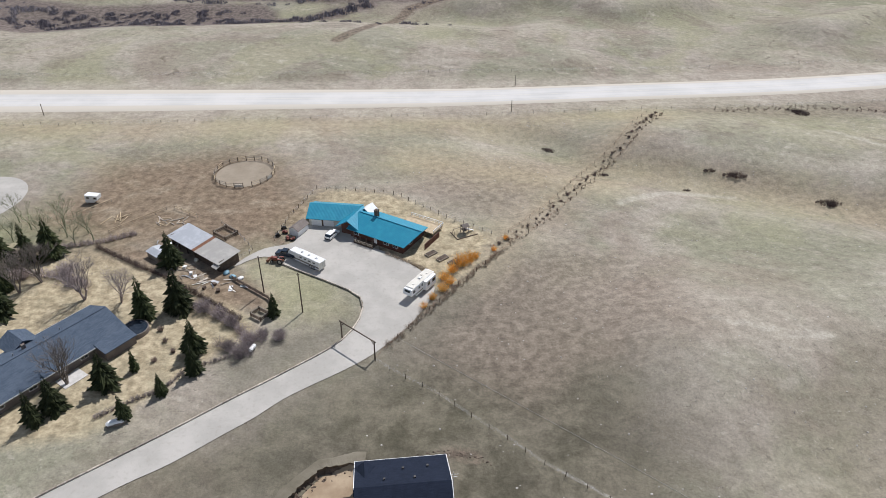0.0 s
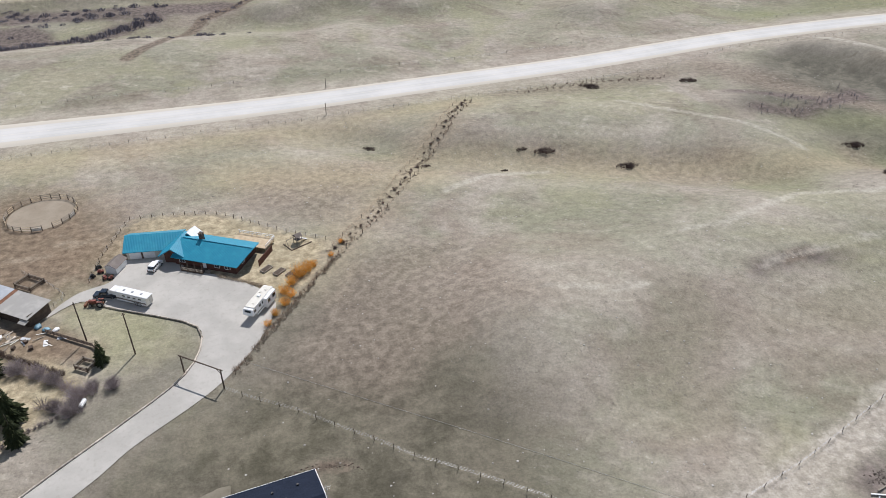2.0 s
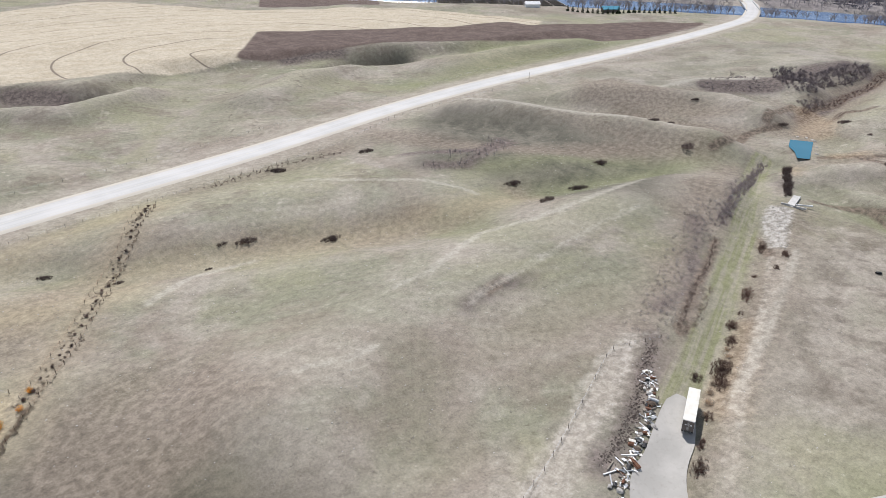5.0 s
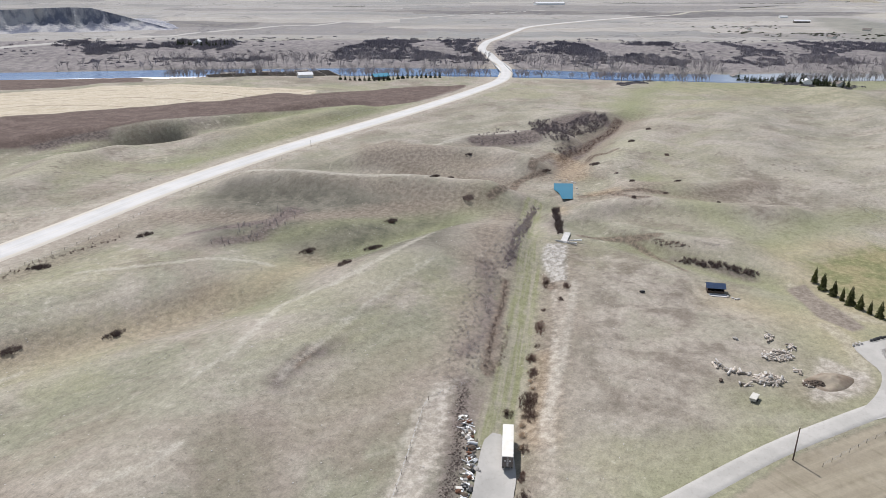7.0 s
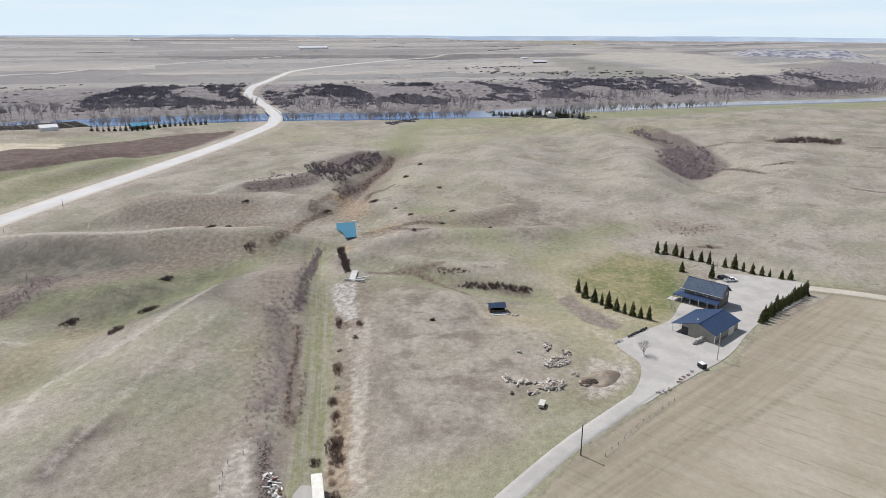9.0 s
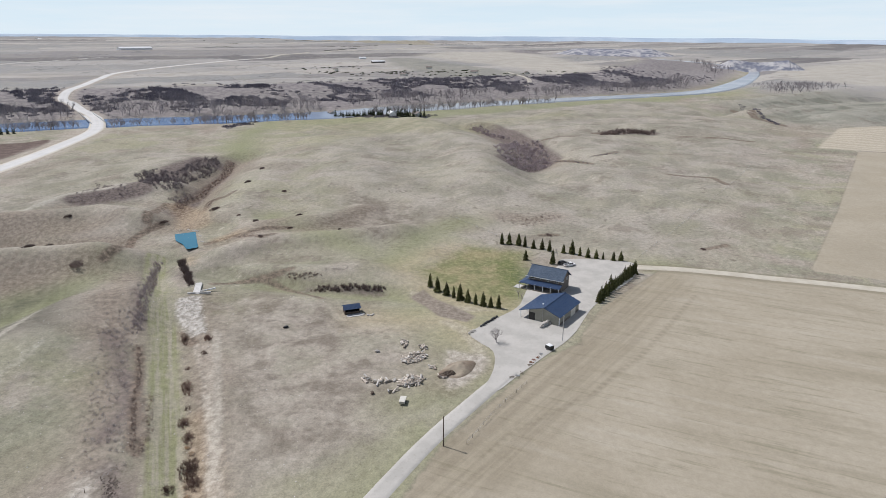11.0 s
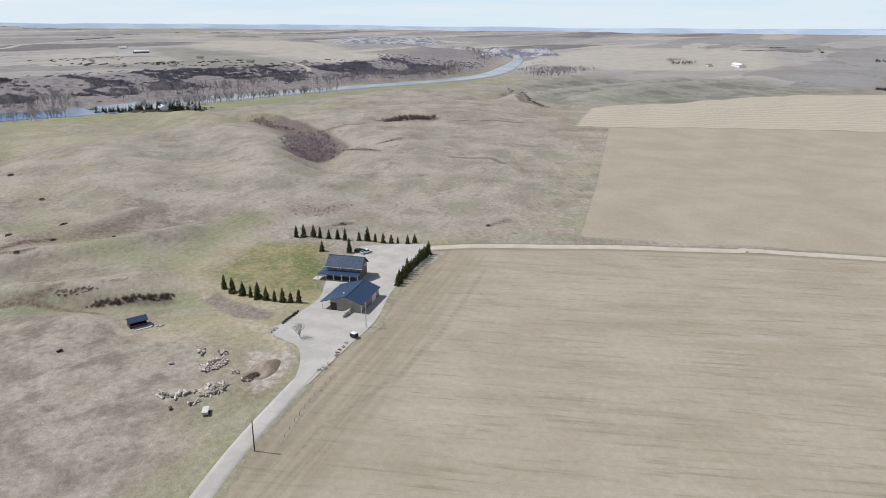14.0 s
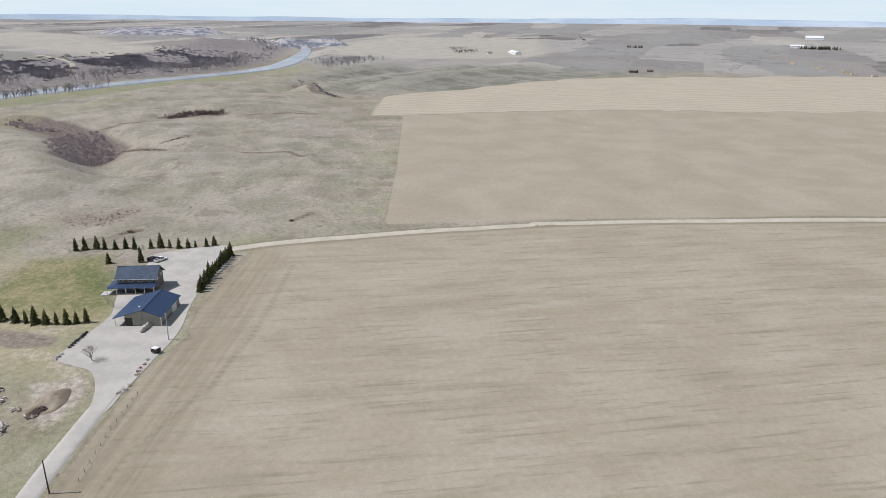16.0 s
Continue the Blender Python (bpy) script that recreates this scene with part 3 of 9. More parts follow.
    lift = p.math("ADD", p.math("MULTIPLY", n_mid, 0.6), p.math("ADD", p.math("MULTIPLY", n_small, 0.13), p.math("ADD", p.math("MULTIPLY", n_fine, 0.06), p.math("MULTIPLY", n_grain, 0.03))))
    lift = p.math("MULTIPLY", lift, field)
    return p.done(col, 0.97, (lift, 1.0, 0.75), 0.0, 0.12)


def clip(v):
    return np.clip(v, -300, 300)


RD, RSIDE = dist(PX, PY, RIVER)
RS = RD * RSIDE
RR = np.hypot(PX, PY)


def near(*lines):
    """How far inside the widest of some strips, each a line and a half width."""
    return np.max([w - dist(PX, PY, line)[0] for line, w in lines], axis=0)


hollow = near(([(165.5, 150.5), (197.9, 158.3), (225, 143), (262, 130), (300, 122)], 8), ([(205, 185), (240, 165), (270, 140)], 6), ([(300, 318), (420, 318), (560, 300)], 12), ([(420, 358), (480, 330), (530, 318)], 14),
              ([(276, 45), (264, 16), (262, -4), (250, -18), (240, -14)], 5), ([(215, -20), (225, -32), (240, -46)], 4), ([(170, -6), (180, -22), (195, -34)], 6), ([(130, 4), (165, -18), (185, -30)], 5),
              ([(300, -5), (330, -20), (360, -45)], 10), ([(380, 60), (350, 40), (310, 5)], 8), ([(600, 120), (720, 130), (830, 120)], 12), ([(830, 60), (900, -60), (1000, -220), (1130, -420)], 40),
              ([(1090, -420), (1250, -640)], 40), ([(290, -112), (284, -128), (272, -132)], 3), ([(-122, 158), (-104, 163), (-84, 166)], 10), ([(176, -17), (168, -19)], 6), ([(215, -29), (226, -38), (235, -46)], 3))
banks = near(([(365, 112), (400, 112), (450, 116), (520, 118), (580, 112)], 12), ([(217, 246), (230, 205), (243, 182), (272, 159), (296, 128)], 11), ([(322, 215), (346, 178), (347, 130)], 10), ([(374, 186), (400, 178)], 6),
             ([(150, 70), (200, 84), (250, 100), (290, 108)], 6), ([(22, 152.4), (44, 182), (57, 199), (68.5, 212.5), (88, 238)], 4.2), ([(120, 36), (165, 47), (222, 60), (262, 70)], 5), ([(330, 78), (345, 60), (370, 50)], 8), ([(125, 176), (165.7, 152.6), (194.5, 153.6)], 3),
             ([(182, -20), (194, -30)], 5), ([(372, -72), (362, -85), (370, -99)], 8), ([(700, -120), (560, -135)], 18), ([(104, 195), (128, 178), (160.6, 166.7)], 4), ([(30, 200), (60, 206)], 5), ([(205.4, 160.3), (196.4, 138.3)], 5), ([(134, 44), (150, 48), (190, 58), (222, 63)], 2.5), ([(105, 34), (125, 40)], 4), ([(190, 82), (175, 76), (160, 73)], 7),
             ([(110, 247), (150, 244), (185, 246)], 6), ([(345, 40), (365, 20), (385, 5)], 7))
# brush litter; the two strips on the terrace scarp paint its shaded hollows dark
litter_and_shade = near(([(-235, 400), (-190, 385), (-140, 392), (-100, 392)], 26), ([(-100, 380), (-60, 392), (-25, 415)], 7), ([(118, 106), (132, 107), (146, 104)], 1.5), ([(284, 433), (300, 430), (318, 424)], 9), ([(105, 445), (118, 436), (124, 428)], 8), ([(161, 72), (175, 70), (207, 83), (220, 90)], 2.5), ([(98, 50.5), (108, 52), (117, 54.5), (132, 60), (148, 65.5)], 3.0), ([(194, 196), (206, 188), (222, 192), (250, 205)], 4), ([(418, 177), (448, 153), (511, 147), (551, 138), (554, 127)], 9), ([(408, 121), (457, 118), (531, 116)], 4), ([(804, -119), (740, -135), (681, -146), (587, -146), (545, -112)], 17),
              ([(692, -234), (700, -262), (698, -288)], 8), ([(232, 83), (258, 91), (282, 98), (312, 104)], 2.5), ([(276, 79.5), (295, 87)], 2), ([(271, 30), (269, 15), (265, 1)], 2.2),
              ([(-300, 470), (-120, 432), (-40, 425), (10, 425)], 10), ([(200, 215), (228, 195), (248, 200)], 5))
gold = near(([(-150, 234), (-60, 233), (20, 237), (90.2, 240.4)], 7), ([(60, 205), (100, 190), (140, 170), (194.5, 153.6)], 4), ([(235, 5), (228, -25), (215, -30)], 5), ([(13, 142), (42, 179.5), (62, 207), (85.4, 234.9)], 2.6), ([(240, -52), (237, -44), (246, -32), (266, -19), (290, -10), (318, -35)], 5), ([(0, 205), (30, 195), (60, 190)], 8))
crest = near(([(110, 126), (121, 124), (156, 134), (175, 127), (199, 124), (240, 122)], 1.4), ([(120, 106), (129, 108), (159, 109), (187, 109), (212, 108)], 0.9), ([(126, 34), (139, 38), (164, 46), (189, 53), (216, 62)], 0.5), ([(112, 66), (128, 70), (142, 71), (150, 66)], 0.8), ([(61, 176), (80, 185), (100, 184)], 1.5), ([(63, 115), (79, 108), (88, 108)], 1.0),
             ([(273, 252), (282, 232), (293, 189), (302, 167)], 2), ([(147.7, 220.0), (177.0, 187.3), (186.2, 163.7)], 1.5), ([(386, 195), (423, 187), (451, 163)], 2), ([(135, 40), (170, 45), (225, 57)], 1.2))
CREEK = [(577, 120), (540, 117), (511, 117), (489, 119), (457, 117), (440, 123), (421, 123)]
GULLY = [(427, 130), (404, 130), (369, 124)]
GULLY_LOW = [(370, 117), (358, 123), (349, 126), (309, 119), (299, 121)]
HUT_GULLY = [(275, 69), (282, 61), (283, 51), (284, 43), (287, 38)]
HUT_GULLY_LOW = [(282, 50), (278, 44), (269, 34), (256, 23)]
DITCH_EDGE = [(214.2, 79.9), (204.3, 76.3), (191.5, 72.5), (179.9, 69.8), (170.5, 67.1), (162.4, 65.0), (155.7, 63.2)]
DITCH_EDGE_LOW = [(182.0, 66.3), (172.0, 63.4), (162.6, 60.9), (154.2, 61.2)]
NORTH_GULLY = [(-36, 330), (-24, 351), (-1, 408), (19, 423), (29, 442), (40, 450), (61, 457), (84, 462)]
cut = near((CREEK, 4.0), ([(436, 91), (426, 94), (438, 107), (410, 103)], 2.6), (GULLY, 2.6), (GULLY_LOW, 2.4), (HUT_GULLY, 2.0), (HUT_GULLY_LOW, 1.5), (DITCH_EDGE, 1.7), (DITCH_EDGE_LOW, 1.5), (NORTH_GULLY, 3.2),
           ([(334, 85), (338, 80), (341, 72), (330, 58), (335, 52)], 2.2), ([(342, 66), (347, 58), (349, 46)], 2.0), ([(677, -169), (682, -186), (678, -202)], 5), ([(574, -154), (544, -162), (526, -170)], 3.2),
           ([(556, -182), (580, -211)], 3.0), ([(694, -225), (693, -247)], 5), ([(484, -215), (477, -232), (472, -245), (446, -242)], 2.4), ([(680, -302), (666, -338), (636, -367)], 3.2), ([(964, -518), (828, -474), (755, -469)], 6),
           ([(227, 70.7), (217.8, 63.3)], 2.2), ([(-14, 155), (-6.5, 149.9), (1.8, 142)], 1.6), ([(5.1, 84), (11.1, 82.3)], 1.3), ([(335, -84), (335, -92)], 2.2), ([(306, -158), (313, -173)], 2.0),
           ([(127, 107), (136, 108)], 1.8), ([(-36, 156), (-42, 163)], 1.5))
rusty = near(([(425, 120), (400, 108), (370, 100)], 9), ([(340, 80), (345, 72)], 4), ([(145, 45), (135, 41)], 5), ([(170, 51), (150, 45)], 3), ([(-42, 172), (-31, 170)], 7), ([(318, 91), (300, 85)], 3))
path = near(([(214.5, 57.8), (189.3, 51.5), (167.2, 46.2), (147.1, 41.1), (131.5, 37.0), (110, 29)], 1.7), ([(262, -14), (245, -21), (240, -30), (239, -46)], 2.4), ([(228, -24), (220, -29), (209, -32), (195, -32)], 2.4))
rut = near(([(144, -23), (153, -32), (162, -45), (172, -60), (193, -82), (214, -100), (246, -126)], 0.95), ([(146, -14), (151, -17), (159, -22), (167, -28), (174, -34)], 1.0), ([(205, -61), (222, -74), (251, -99), (272, -116)], 1.0),
           ([(338, -233), (443, -320), (583, -433)], 2.0))
BENCH = [(2330, -134), (2669, -278), (2586, -559), (1757, -575), (1777, -792), (1996, -1042), (1759, -954), (1400, -626), (1497, -558), (1464, -390), (1887, -315), (2090, -216)]
BENCH_DARK = [(2196, -27), (2173, -125), (1706, -284), (1418, -354), (1348, -291), (1384, -142), (1782, -60)]
TAN_FAR = [(1885, -1154), (2172, -1600), (1839, -2044), (1190, -1334), (1282, -1081), (1376, -1005), (1512, -928)]
MEADOW = [(1222, -513), (1405, -806), (1228, -688), (1110, -583)]
RIVER_MEADOW = [(985, 45), (820, -81), (834, -144), (920, -265), (864, -249), (793, -137), (688, -68), (739, 19), (757, 128)]
MEADOW_STRIP = [(634, 87), (612, 48), (730, -9), (768, 8)]
TERRACE_GREEN = [(361, 346), (420, 372), (449, 333), (438, 320), (396, 306), (351, 304)]
YARD_LAWN = [(-44, 140), (-39, 150), (-31, 143), (-19, 133), (-14, 126), (-23, 120), (-31, 125), (-39, 136)]
LAWN_CORE = [(303, -56), (275, -70), (248, -76), (247, -56), (268, -51)]
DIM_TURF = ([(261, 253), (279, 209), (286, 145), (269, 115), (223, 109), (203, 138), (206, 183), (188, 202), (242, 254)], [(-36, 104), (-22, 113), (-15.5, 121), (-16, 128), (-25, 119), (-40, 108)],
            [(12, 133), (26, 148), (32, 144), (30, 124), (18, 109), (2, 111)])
BARE_GROUND = [(447, 20), (410, -11), (363, -28), (329, -6), (288, 0), (281, 19)]
MOUND_PALE = [(205, -22), (199, -34), (189, -32), (180, -24), (178, -19), (192, -19)]
BROWN_SLOPES = ([(13, 134), (32, 153), (45, 152), (58, 134), (65, 112), (50, 108), (36, 104), (22, 95), (2, 111)],
                [(-3, 197), (6, 205), (27, 203), (46, 210), (52, 198), (36, 177), (26, 165), (7, 174)], [(287, 198), (303, 128), (300, 115), (287, 134), (283, 173)], [(395, 257), (381, 205), (375, 137), (355, 150), (341, 224)])
banks = np.max([banks] + [inside(PX, PY, q) for q in BROWN_SLOPES], axis=0)
TURF = [(-44, 80), (-26, 94), (-8, 107), (8, 124), (24, 122), (40, 104), (46, 84), (40, 62), (0, 58), (-32, 74)]
turf = inside(PX, PY, TURF) + 6
HILLS = [(185, 128), (300, 105), (420, 122), (560, 112), (640, 200), (540, 262), (380, 268), (262, 262), (215, 240), (190, 190)]
UPLAND = [(780, -480), (1010, -540), (1200, -740), (1110, -1220), (760, -1180), (740, -820), (690, -700), (740, -540)]
# how the land bends and how steep it is, over about a dozen metres
ring_ = sum(zg(PX + 13 * math.cos(a), PY + 13 * math.sin(a)) for a in (0.4, 2.0, 3.5, 5.1)) / 4
ring_far = sum(zg(PX + 45 * math.cos(a), PY + 45 * math.sin(a)) for a in (0.9, 2.5, 4.0, 5.7)) / 4
bend = np.where(RR > 450, (ring_far - PZ) / 2.2, (ring_ - PZ) / 0.55)
steep = np.hypot(zg(PX + 4, PY) - zg(PX - 4, PY), zg(PX, PY + 4) - zg(PX, PY - 4)) / 8
masks = {
    "cut": clip(cut), "rusty": clip(rusty), "path": clip(path), "rut": clip(rut), "bench": clip(np.maximum(inside(PX, PY, BENCH), inside(PX, PY, TAN_FAR))), "bench_dark": clip(inside(PX, PY, BENCH_DARK)),
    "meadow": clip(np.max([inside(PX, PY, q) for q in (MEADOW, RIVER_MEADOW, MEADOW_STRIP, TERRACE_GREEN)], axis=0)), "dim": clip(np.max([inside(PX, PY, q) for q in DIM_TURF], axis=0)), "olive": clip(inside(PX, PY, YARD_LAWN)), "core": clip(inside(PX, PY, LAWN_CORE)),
    "lane_edge": clip(5.6 - dist(PX, PY, FIELD_LANE)[0]), "bend": np.clip(bend, -2, 2), "steep": np.clip(steep, 0, 2), "upland": clip(inside(PX, PY, UPLAND)), "open": clip(np.maximum(inside(PX, PY, OPEN_GROUND), inside(PX, PY, BARE_GROUND))),
    "smooth": clip(inside(PX, PY, CROP_FAR)),
    "green": clip(hollow), "bank": clip(banks), "gold": clip(gold), "litter_and_shade": clip(litter_and_shade), "crest": clip(crest), "turf": clip(turf), "sage": clip(np.max([inside(PX, PY, SAGE), inside(PX, PY, SAGE_FAR), inside(PX, PY, HILLS)], axis=0)), "headland": clip(near(([(110, 8), (150, -24), (176, -46), (192, -58), (214, -77), (240, -92), (262, -114)], 15))), "far": clip(np.where(RS > 0, RS - 260, np.where(PY < -330, RR - 1420, -300))),
    "scarp": clip(np.where(RS > 0, np.minimum(RS - 40, 290 - RS), -200)),
    "crop": clip(np.maximum(inside(PX, PY, CROP), inside(PX, PY, CROP_FAR))), "stubble": clip(inside(PX, PY, STUBBLE)),
    "pivot": clip(inside(PX, PY, PIVOT)), "ploughed": clip(np.maximum(inside(PX, PY, PLOUGHED), inside(PX, PY, DARK_FAR))),
    "dry": clip(np.maximum(inside(PX, PY, DRY_YARD), inside(PX, PY, HOUSE_LAWN))), "paddock": clip(np.max([inside(PX, PY, PADDOCK), inside(PX, PY, GARDEN) * 4 + 4, inside(PX, PY, GARDEN_WEST) * 4 + 4], axis=0)),
    "lawn": clip(inside(PX, PY, FARM_LAWN)), "plot": clip(inside(PX, PY, PLOT)), "palebank": clip(np.maximum(inside(PX, PY, PALE_BANK), inside(PX, PY, MOUND_PALE))),
    "track": clip(4.5 - dist(PX, PY, TRACK)[0]), "rubble": clip(inside(PX, PY, RUBBLE)),
    "verge": clip(np.maximum(19 - dist(PX, PY, HIGHWAY)[0], 14 - dist(PX, PY, FAR_ROAD)[0])),
}
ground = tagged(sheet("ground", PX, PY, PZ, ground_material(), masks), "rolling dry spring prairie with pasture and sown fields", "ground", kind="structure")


def gravel_material(name, c1, c2, tint=(0.30, 0.27, 0.22)):
    p = Paint(name)
    v = p.place()
    a, b, c = p.noise(v, 0.12, 6, 0.6), p.noise(v, 1.1, 5, 0.65), p.noise(v, 7.0, 3, 0.7)
    col = p.mix(p.ramp(a, 0.35, 0.65), c1, c2)
    col = p.mix(p.math("MULTIPLY", p.ramp(b, 0.5, 0.75), 0.35), col, tint)
    col = p.mix(p.math("MULTIPLY", c, 0.25), col, tuple(0.6 * q for q in c1))
    return p.done(col, 0.95, (c, 0.03, 0.6), 0.0, 0.2)


GRAVEL = gravel_material("pale_gravel", (0.425, 0.405, 0.37), (0.515, 0.49, 0.45))
GRAVEL_DARK = gravel_material("worn_gravel", (0.41, 0.375, 0.31), (0.51, 0.47, 0.395))


def highway_material():
    p = Paint("bleached_asphalt")
    v = p.place()
    d = p.attr("across")
    a, c = p.noise(v, 0.05, 5, 0.6), p.noise(v, 3.0, 4, 0.7)
    col = p.mix(p.ramp(a, 0.35, 0.65), (0.53, 0.52, 0.50), (0.62, 0.60, 0.575))
    lane = p.ramp(p.math("ABSOLUTE", p.math("SUBTRACT", p.math("ABSOLUTE", d), 2.6)), 1.6, 0.6)
    col = p.mix(p.math("MULTIPLY", lane, 0.35), col, (0.68, 0.665, 0.64))
    col = p.mix(p.ramp(p.math("ABSOLUTE", d), 5.6, 7.0), col, (0.57, 0.52, 0.44))
    line = p.math("ADD", p.ramp(p.math("ABSOLUTE", d), 0.14, 0.06), p.ramp(p.math("ABSOLUTE", p.math("SUBTRACT", p.math("ABSOLUTE", d), 4.6)), 0.12, 0.05), True)
    col = p.mix(p.math("MULTIPLY", line, 0.6), col, (0.78, 0.74, 0.6))
    col = p.mix(p.math("MULTIPLY", c, 0.2), col, (0.36, 0.35, 0.33))
    return p.done(col, 0.9, (c, 0.02, 0.5), 0.0, 0.25)


def along(line, step):
    """Points every step metres along a polyline."""
    p = np.array(line, float)
    d = np.r_[0, np.cumsum(np.hypot(*np.diff(p, axis=0).T))]
    s = np.linspace(0, d[-1], max(2, int(round(d[-1] / step)) + 1))
    return np.stack([np.interp(s, d, p[:, 0]), np.interp(s, d, p[:, 1])], -1)


def ribbon(name, line, wide, mat, lift, step, parts=6, low=-99.0, skirt=0.5, flare=None):
    """A road laid over the land along a line."""
    c = curve(line, step)
    way = np.gradient(c, axis=0)
    way /= np.hypot(way[:, 0], way[:, 1])[:, None]
    side = np.stack([way[:, 1], -way[:, 0]], -1)
    offs = np.linspace(-wide / 2, wide / 2, parts + 1)
    offs = np.r_[offs[0] - skirt, offs, offs[-1] + skirt]
    if flare is not None:
        offs = offs * flare(c[:, :1])
    else:
        offs = np.broadcast_to(offs, (len(c), len(offs)))
    X, Y = c[:, :1] + side[:, :1] * offs, c[:, 1:2] + side[:, 1:2] * offs
    Z = zg(X, Y)
    Z = np.maximum(np.maximum(Z, np.mean(Z[:, 1:-1], 1, keepdims=True)), low) + lift
    Z[:, 0] -= 2 * lift + 0.4
    Z[:, -1] -= 2 * lift + 0.4
    return sheet(name, X, Y, Z, mat, {"across": np.ascontiguousarray(offs)})


def patch(name, outline, mat, lift, step=4.0, smooth=2.0, level=None):
    """A sheet with a free outline, laid over the land or, as water lies, at one level."""
    ring = (curve if level is None else along)(list(outline) + [outline[0]], smooth)[:-1]
    lo, hi = ring.min(0), ring.max(0)
    gx, gy = np.meshgrid(np.arange(lo[0], hi[0], step), np.arange(lo[1], hi[1], step))
    keep = inside(gx, gy, [tuple(q) for q in ring]) > step * 0.4
    pts = [Vector(q) for q in ring] + [Vector(q) for q in np.stack([gx[keep], gy[keep]], -1)]
    n = len(ring)
    vs, _, fs, *_ = delaunay_2d_cdt(pts, [(i, (i + 1) % n) for i in range(n)], [], 1, 0.001)
    X, Y = np.array([q.x for q in vs]), np.array([q.y for q in vs])
    Z = zg(X, Y) + lift if level is None else np.full(len(X), level)
    me = bpy.data.meshes.new(name)
    me.from_pydata([tuple(q) for q in np.stack([X, Y, Z], -1)], [], [tuple(f) for f in fs])
    me.materials.append(mat)
    me.polygons.foreach_set("use_smooth", np.ones(len(me.polygons), bool))
    me.update()
    if me.polygons and me.polygons[0].normal.z < 0:
        me.flip_normals()
    return new(name, me)


ASPHALT = highway_material()
tagged(ribbon("highway", HIGHWAY[:-2] + FAR_ROAD[1:], 17.0, ASPHALT, 0.25, 8.0, 8, low=-1.0, skirt=2.0, flare=lambda x: 1 + 0.3 * ease((60 - x) / 220) - 0.25 * ease((x - 500) / 500)), "sun-bleached two-lane highway with gravel shoulders", "road", kind="structure")
tagged(ribbon("lane", [(-40, -40), (0, -12), (50, 12), (88, 22), (110, 15.5), (128, 4.5), (152, -11.5), (172, -27), (190, -41)], 5.0, GRAVEL, 0.1, 2.0, 4, skirt=0.6), "pale gravel farm lane", "lane", kind="structure")
tagged(ribbon("field_lane", FIELD_LANE, 5.6, gravel_material("tan_lane_gravel", (0.47, 0.425, 0.345), (0.56, 0.515, 0.43)), 0.14, 4.0, 4, skirt=0.5),
       "tan gravel lane between sown fields", "lane", kind="structure")
tagged(patch("farmyard", [(178, -30), (190.9, -34.9), (202.5, -36.5), (209.6, -33), (217.6, -31.1), (229, -41.6), (241, -52.8), (262, -62), (286, -80), (296, -86),
                          (289, -114.6), (269.5, -109.5), (240, -83), (213, -66.4), (196, -51.5), (184, -40.5), (176, -33.5)], GRAVEL, 0.12), "pale gravel yard round the shop and house", "yard", kind="structure")
DRIVE_EDGE = [(-130, 28), (-85, 61), (-65, 76.8), (-56.1, 83.5), (-46.6, 90.8), (-37.6, 98.1), (-28.4, 105.2), (-17.9, 114.0), (-14.0, 120.2), (-12.6, 126.5), (-13.7, 131.5), (-20.5, 136.7), (-29.5, 142.4), (-39, 149.2), (-46, 145), (-44, 149), (-39.7, 153.2), (-32.6, 156), (-33, 163), (-29.3, 164.5),
                          (-19.6, 163.5), (-14.5, 155.2), (-6.8, 149.6), (1.3, 141.7), (4.5, 134), (-0.3, 122.6), (-6.0, 114.8), (-10.7, 109.8), (-16.3, 105.5), (-21.7, 101.9), (-26.8, 98.2), (-31.5, 93.6), (-36.1, 89.9), (-44.6, 83.0), (-54.5, 76.4), (-76, 59), (-121, 22)]
tagged(patch("driveway", DRIVE_EDGE,
             GRAVEL, 0.12), "pale gravel driveway widening into a yard", "driveway", kind="structure")
tagged(patch("trailer_pad", [(60, 12), (94, 41), (110, 46.5), (127, 51), (131.5, 48.7), (126, 43.5), (119, 40), (102, 33), (66, 4)], GRAVEL, 0.35, 2.0), "pale gravel pad beside a ditch", "pad",
       kind="structure")
ring = [(-129 + 13.5 * math.cos(a), 181 + 16 * math.sin(a)) for a in np.linspace(0, 2 * math.pi, 20, endpoint=False)]
tagged(patch("turning_circle", ring, GRAVEL, 0.15), "round gravel turning circle", "turning circle", kind="structure")


def water_material(name, deep, rough, bump):
    p = Paint(name)
    v = p.place()
    w, big = p.noise(v, 0.6, 4, 0.6), p.noise(v, 0.01, 3)
    return p.done(p.mix(p.ramp(big, 0.35, 0.65), deep, tuple(0.75 * q for q in deep)), rough, (w, bump, 0.4), 0.0, 0.5)


def river_material():
    """Deep blue in the upper reach, silty and pale below the bridge; sky reflection is painted into both."""
    p = Paint("river_water")
    v = p.place()
    w, big = p.noise(v, 0.6, 4, 0.6), p.noise(v, 0.012, 4)
    low = p.ramp(p.math("ADD", p.node("SeparateXYZ", 1, ((0, v),)), p.math("MULTIPLY", big, 120)), 190.0, 60.0)
    col = p.mix(low, p.mix(p.ramp(big, 0.35, 0.65), (0.075, 0.14, 0.27), (0.12, 0.19, 0.31)), p.mix(p.ramp(big, 0.35, 0.65), (0.33, 0.36, 0.39), (0.42, 0.44, 0.45)))
    return p.done(col, 0.25, (w, 0.12, 0.4), 0.0, 0.4)


WATER = river_material()
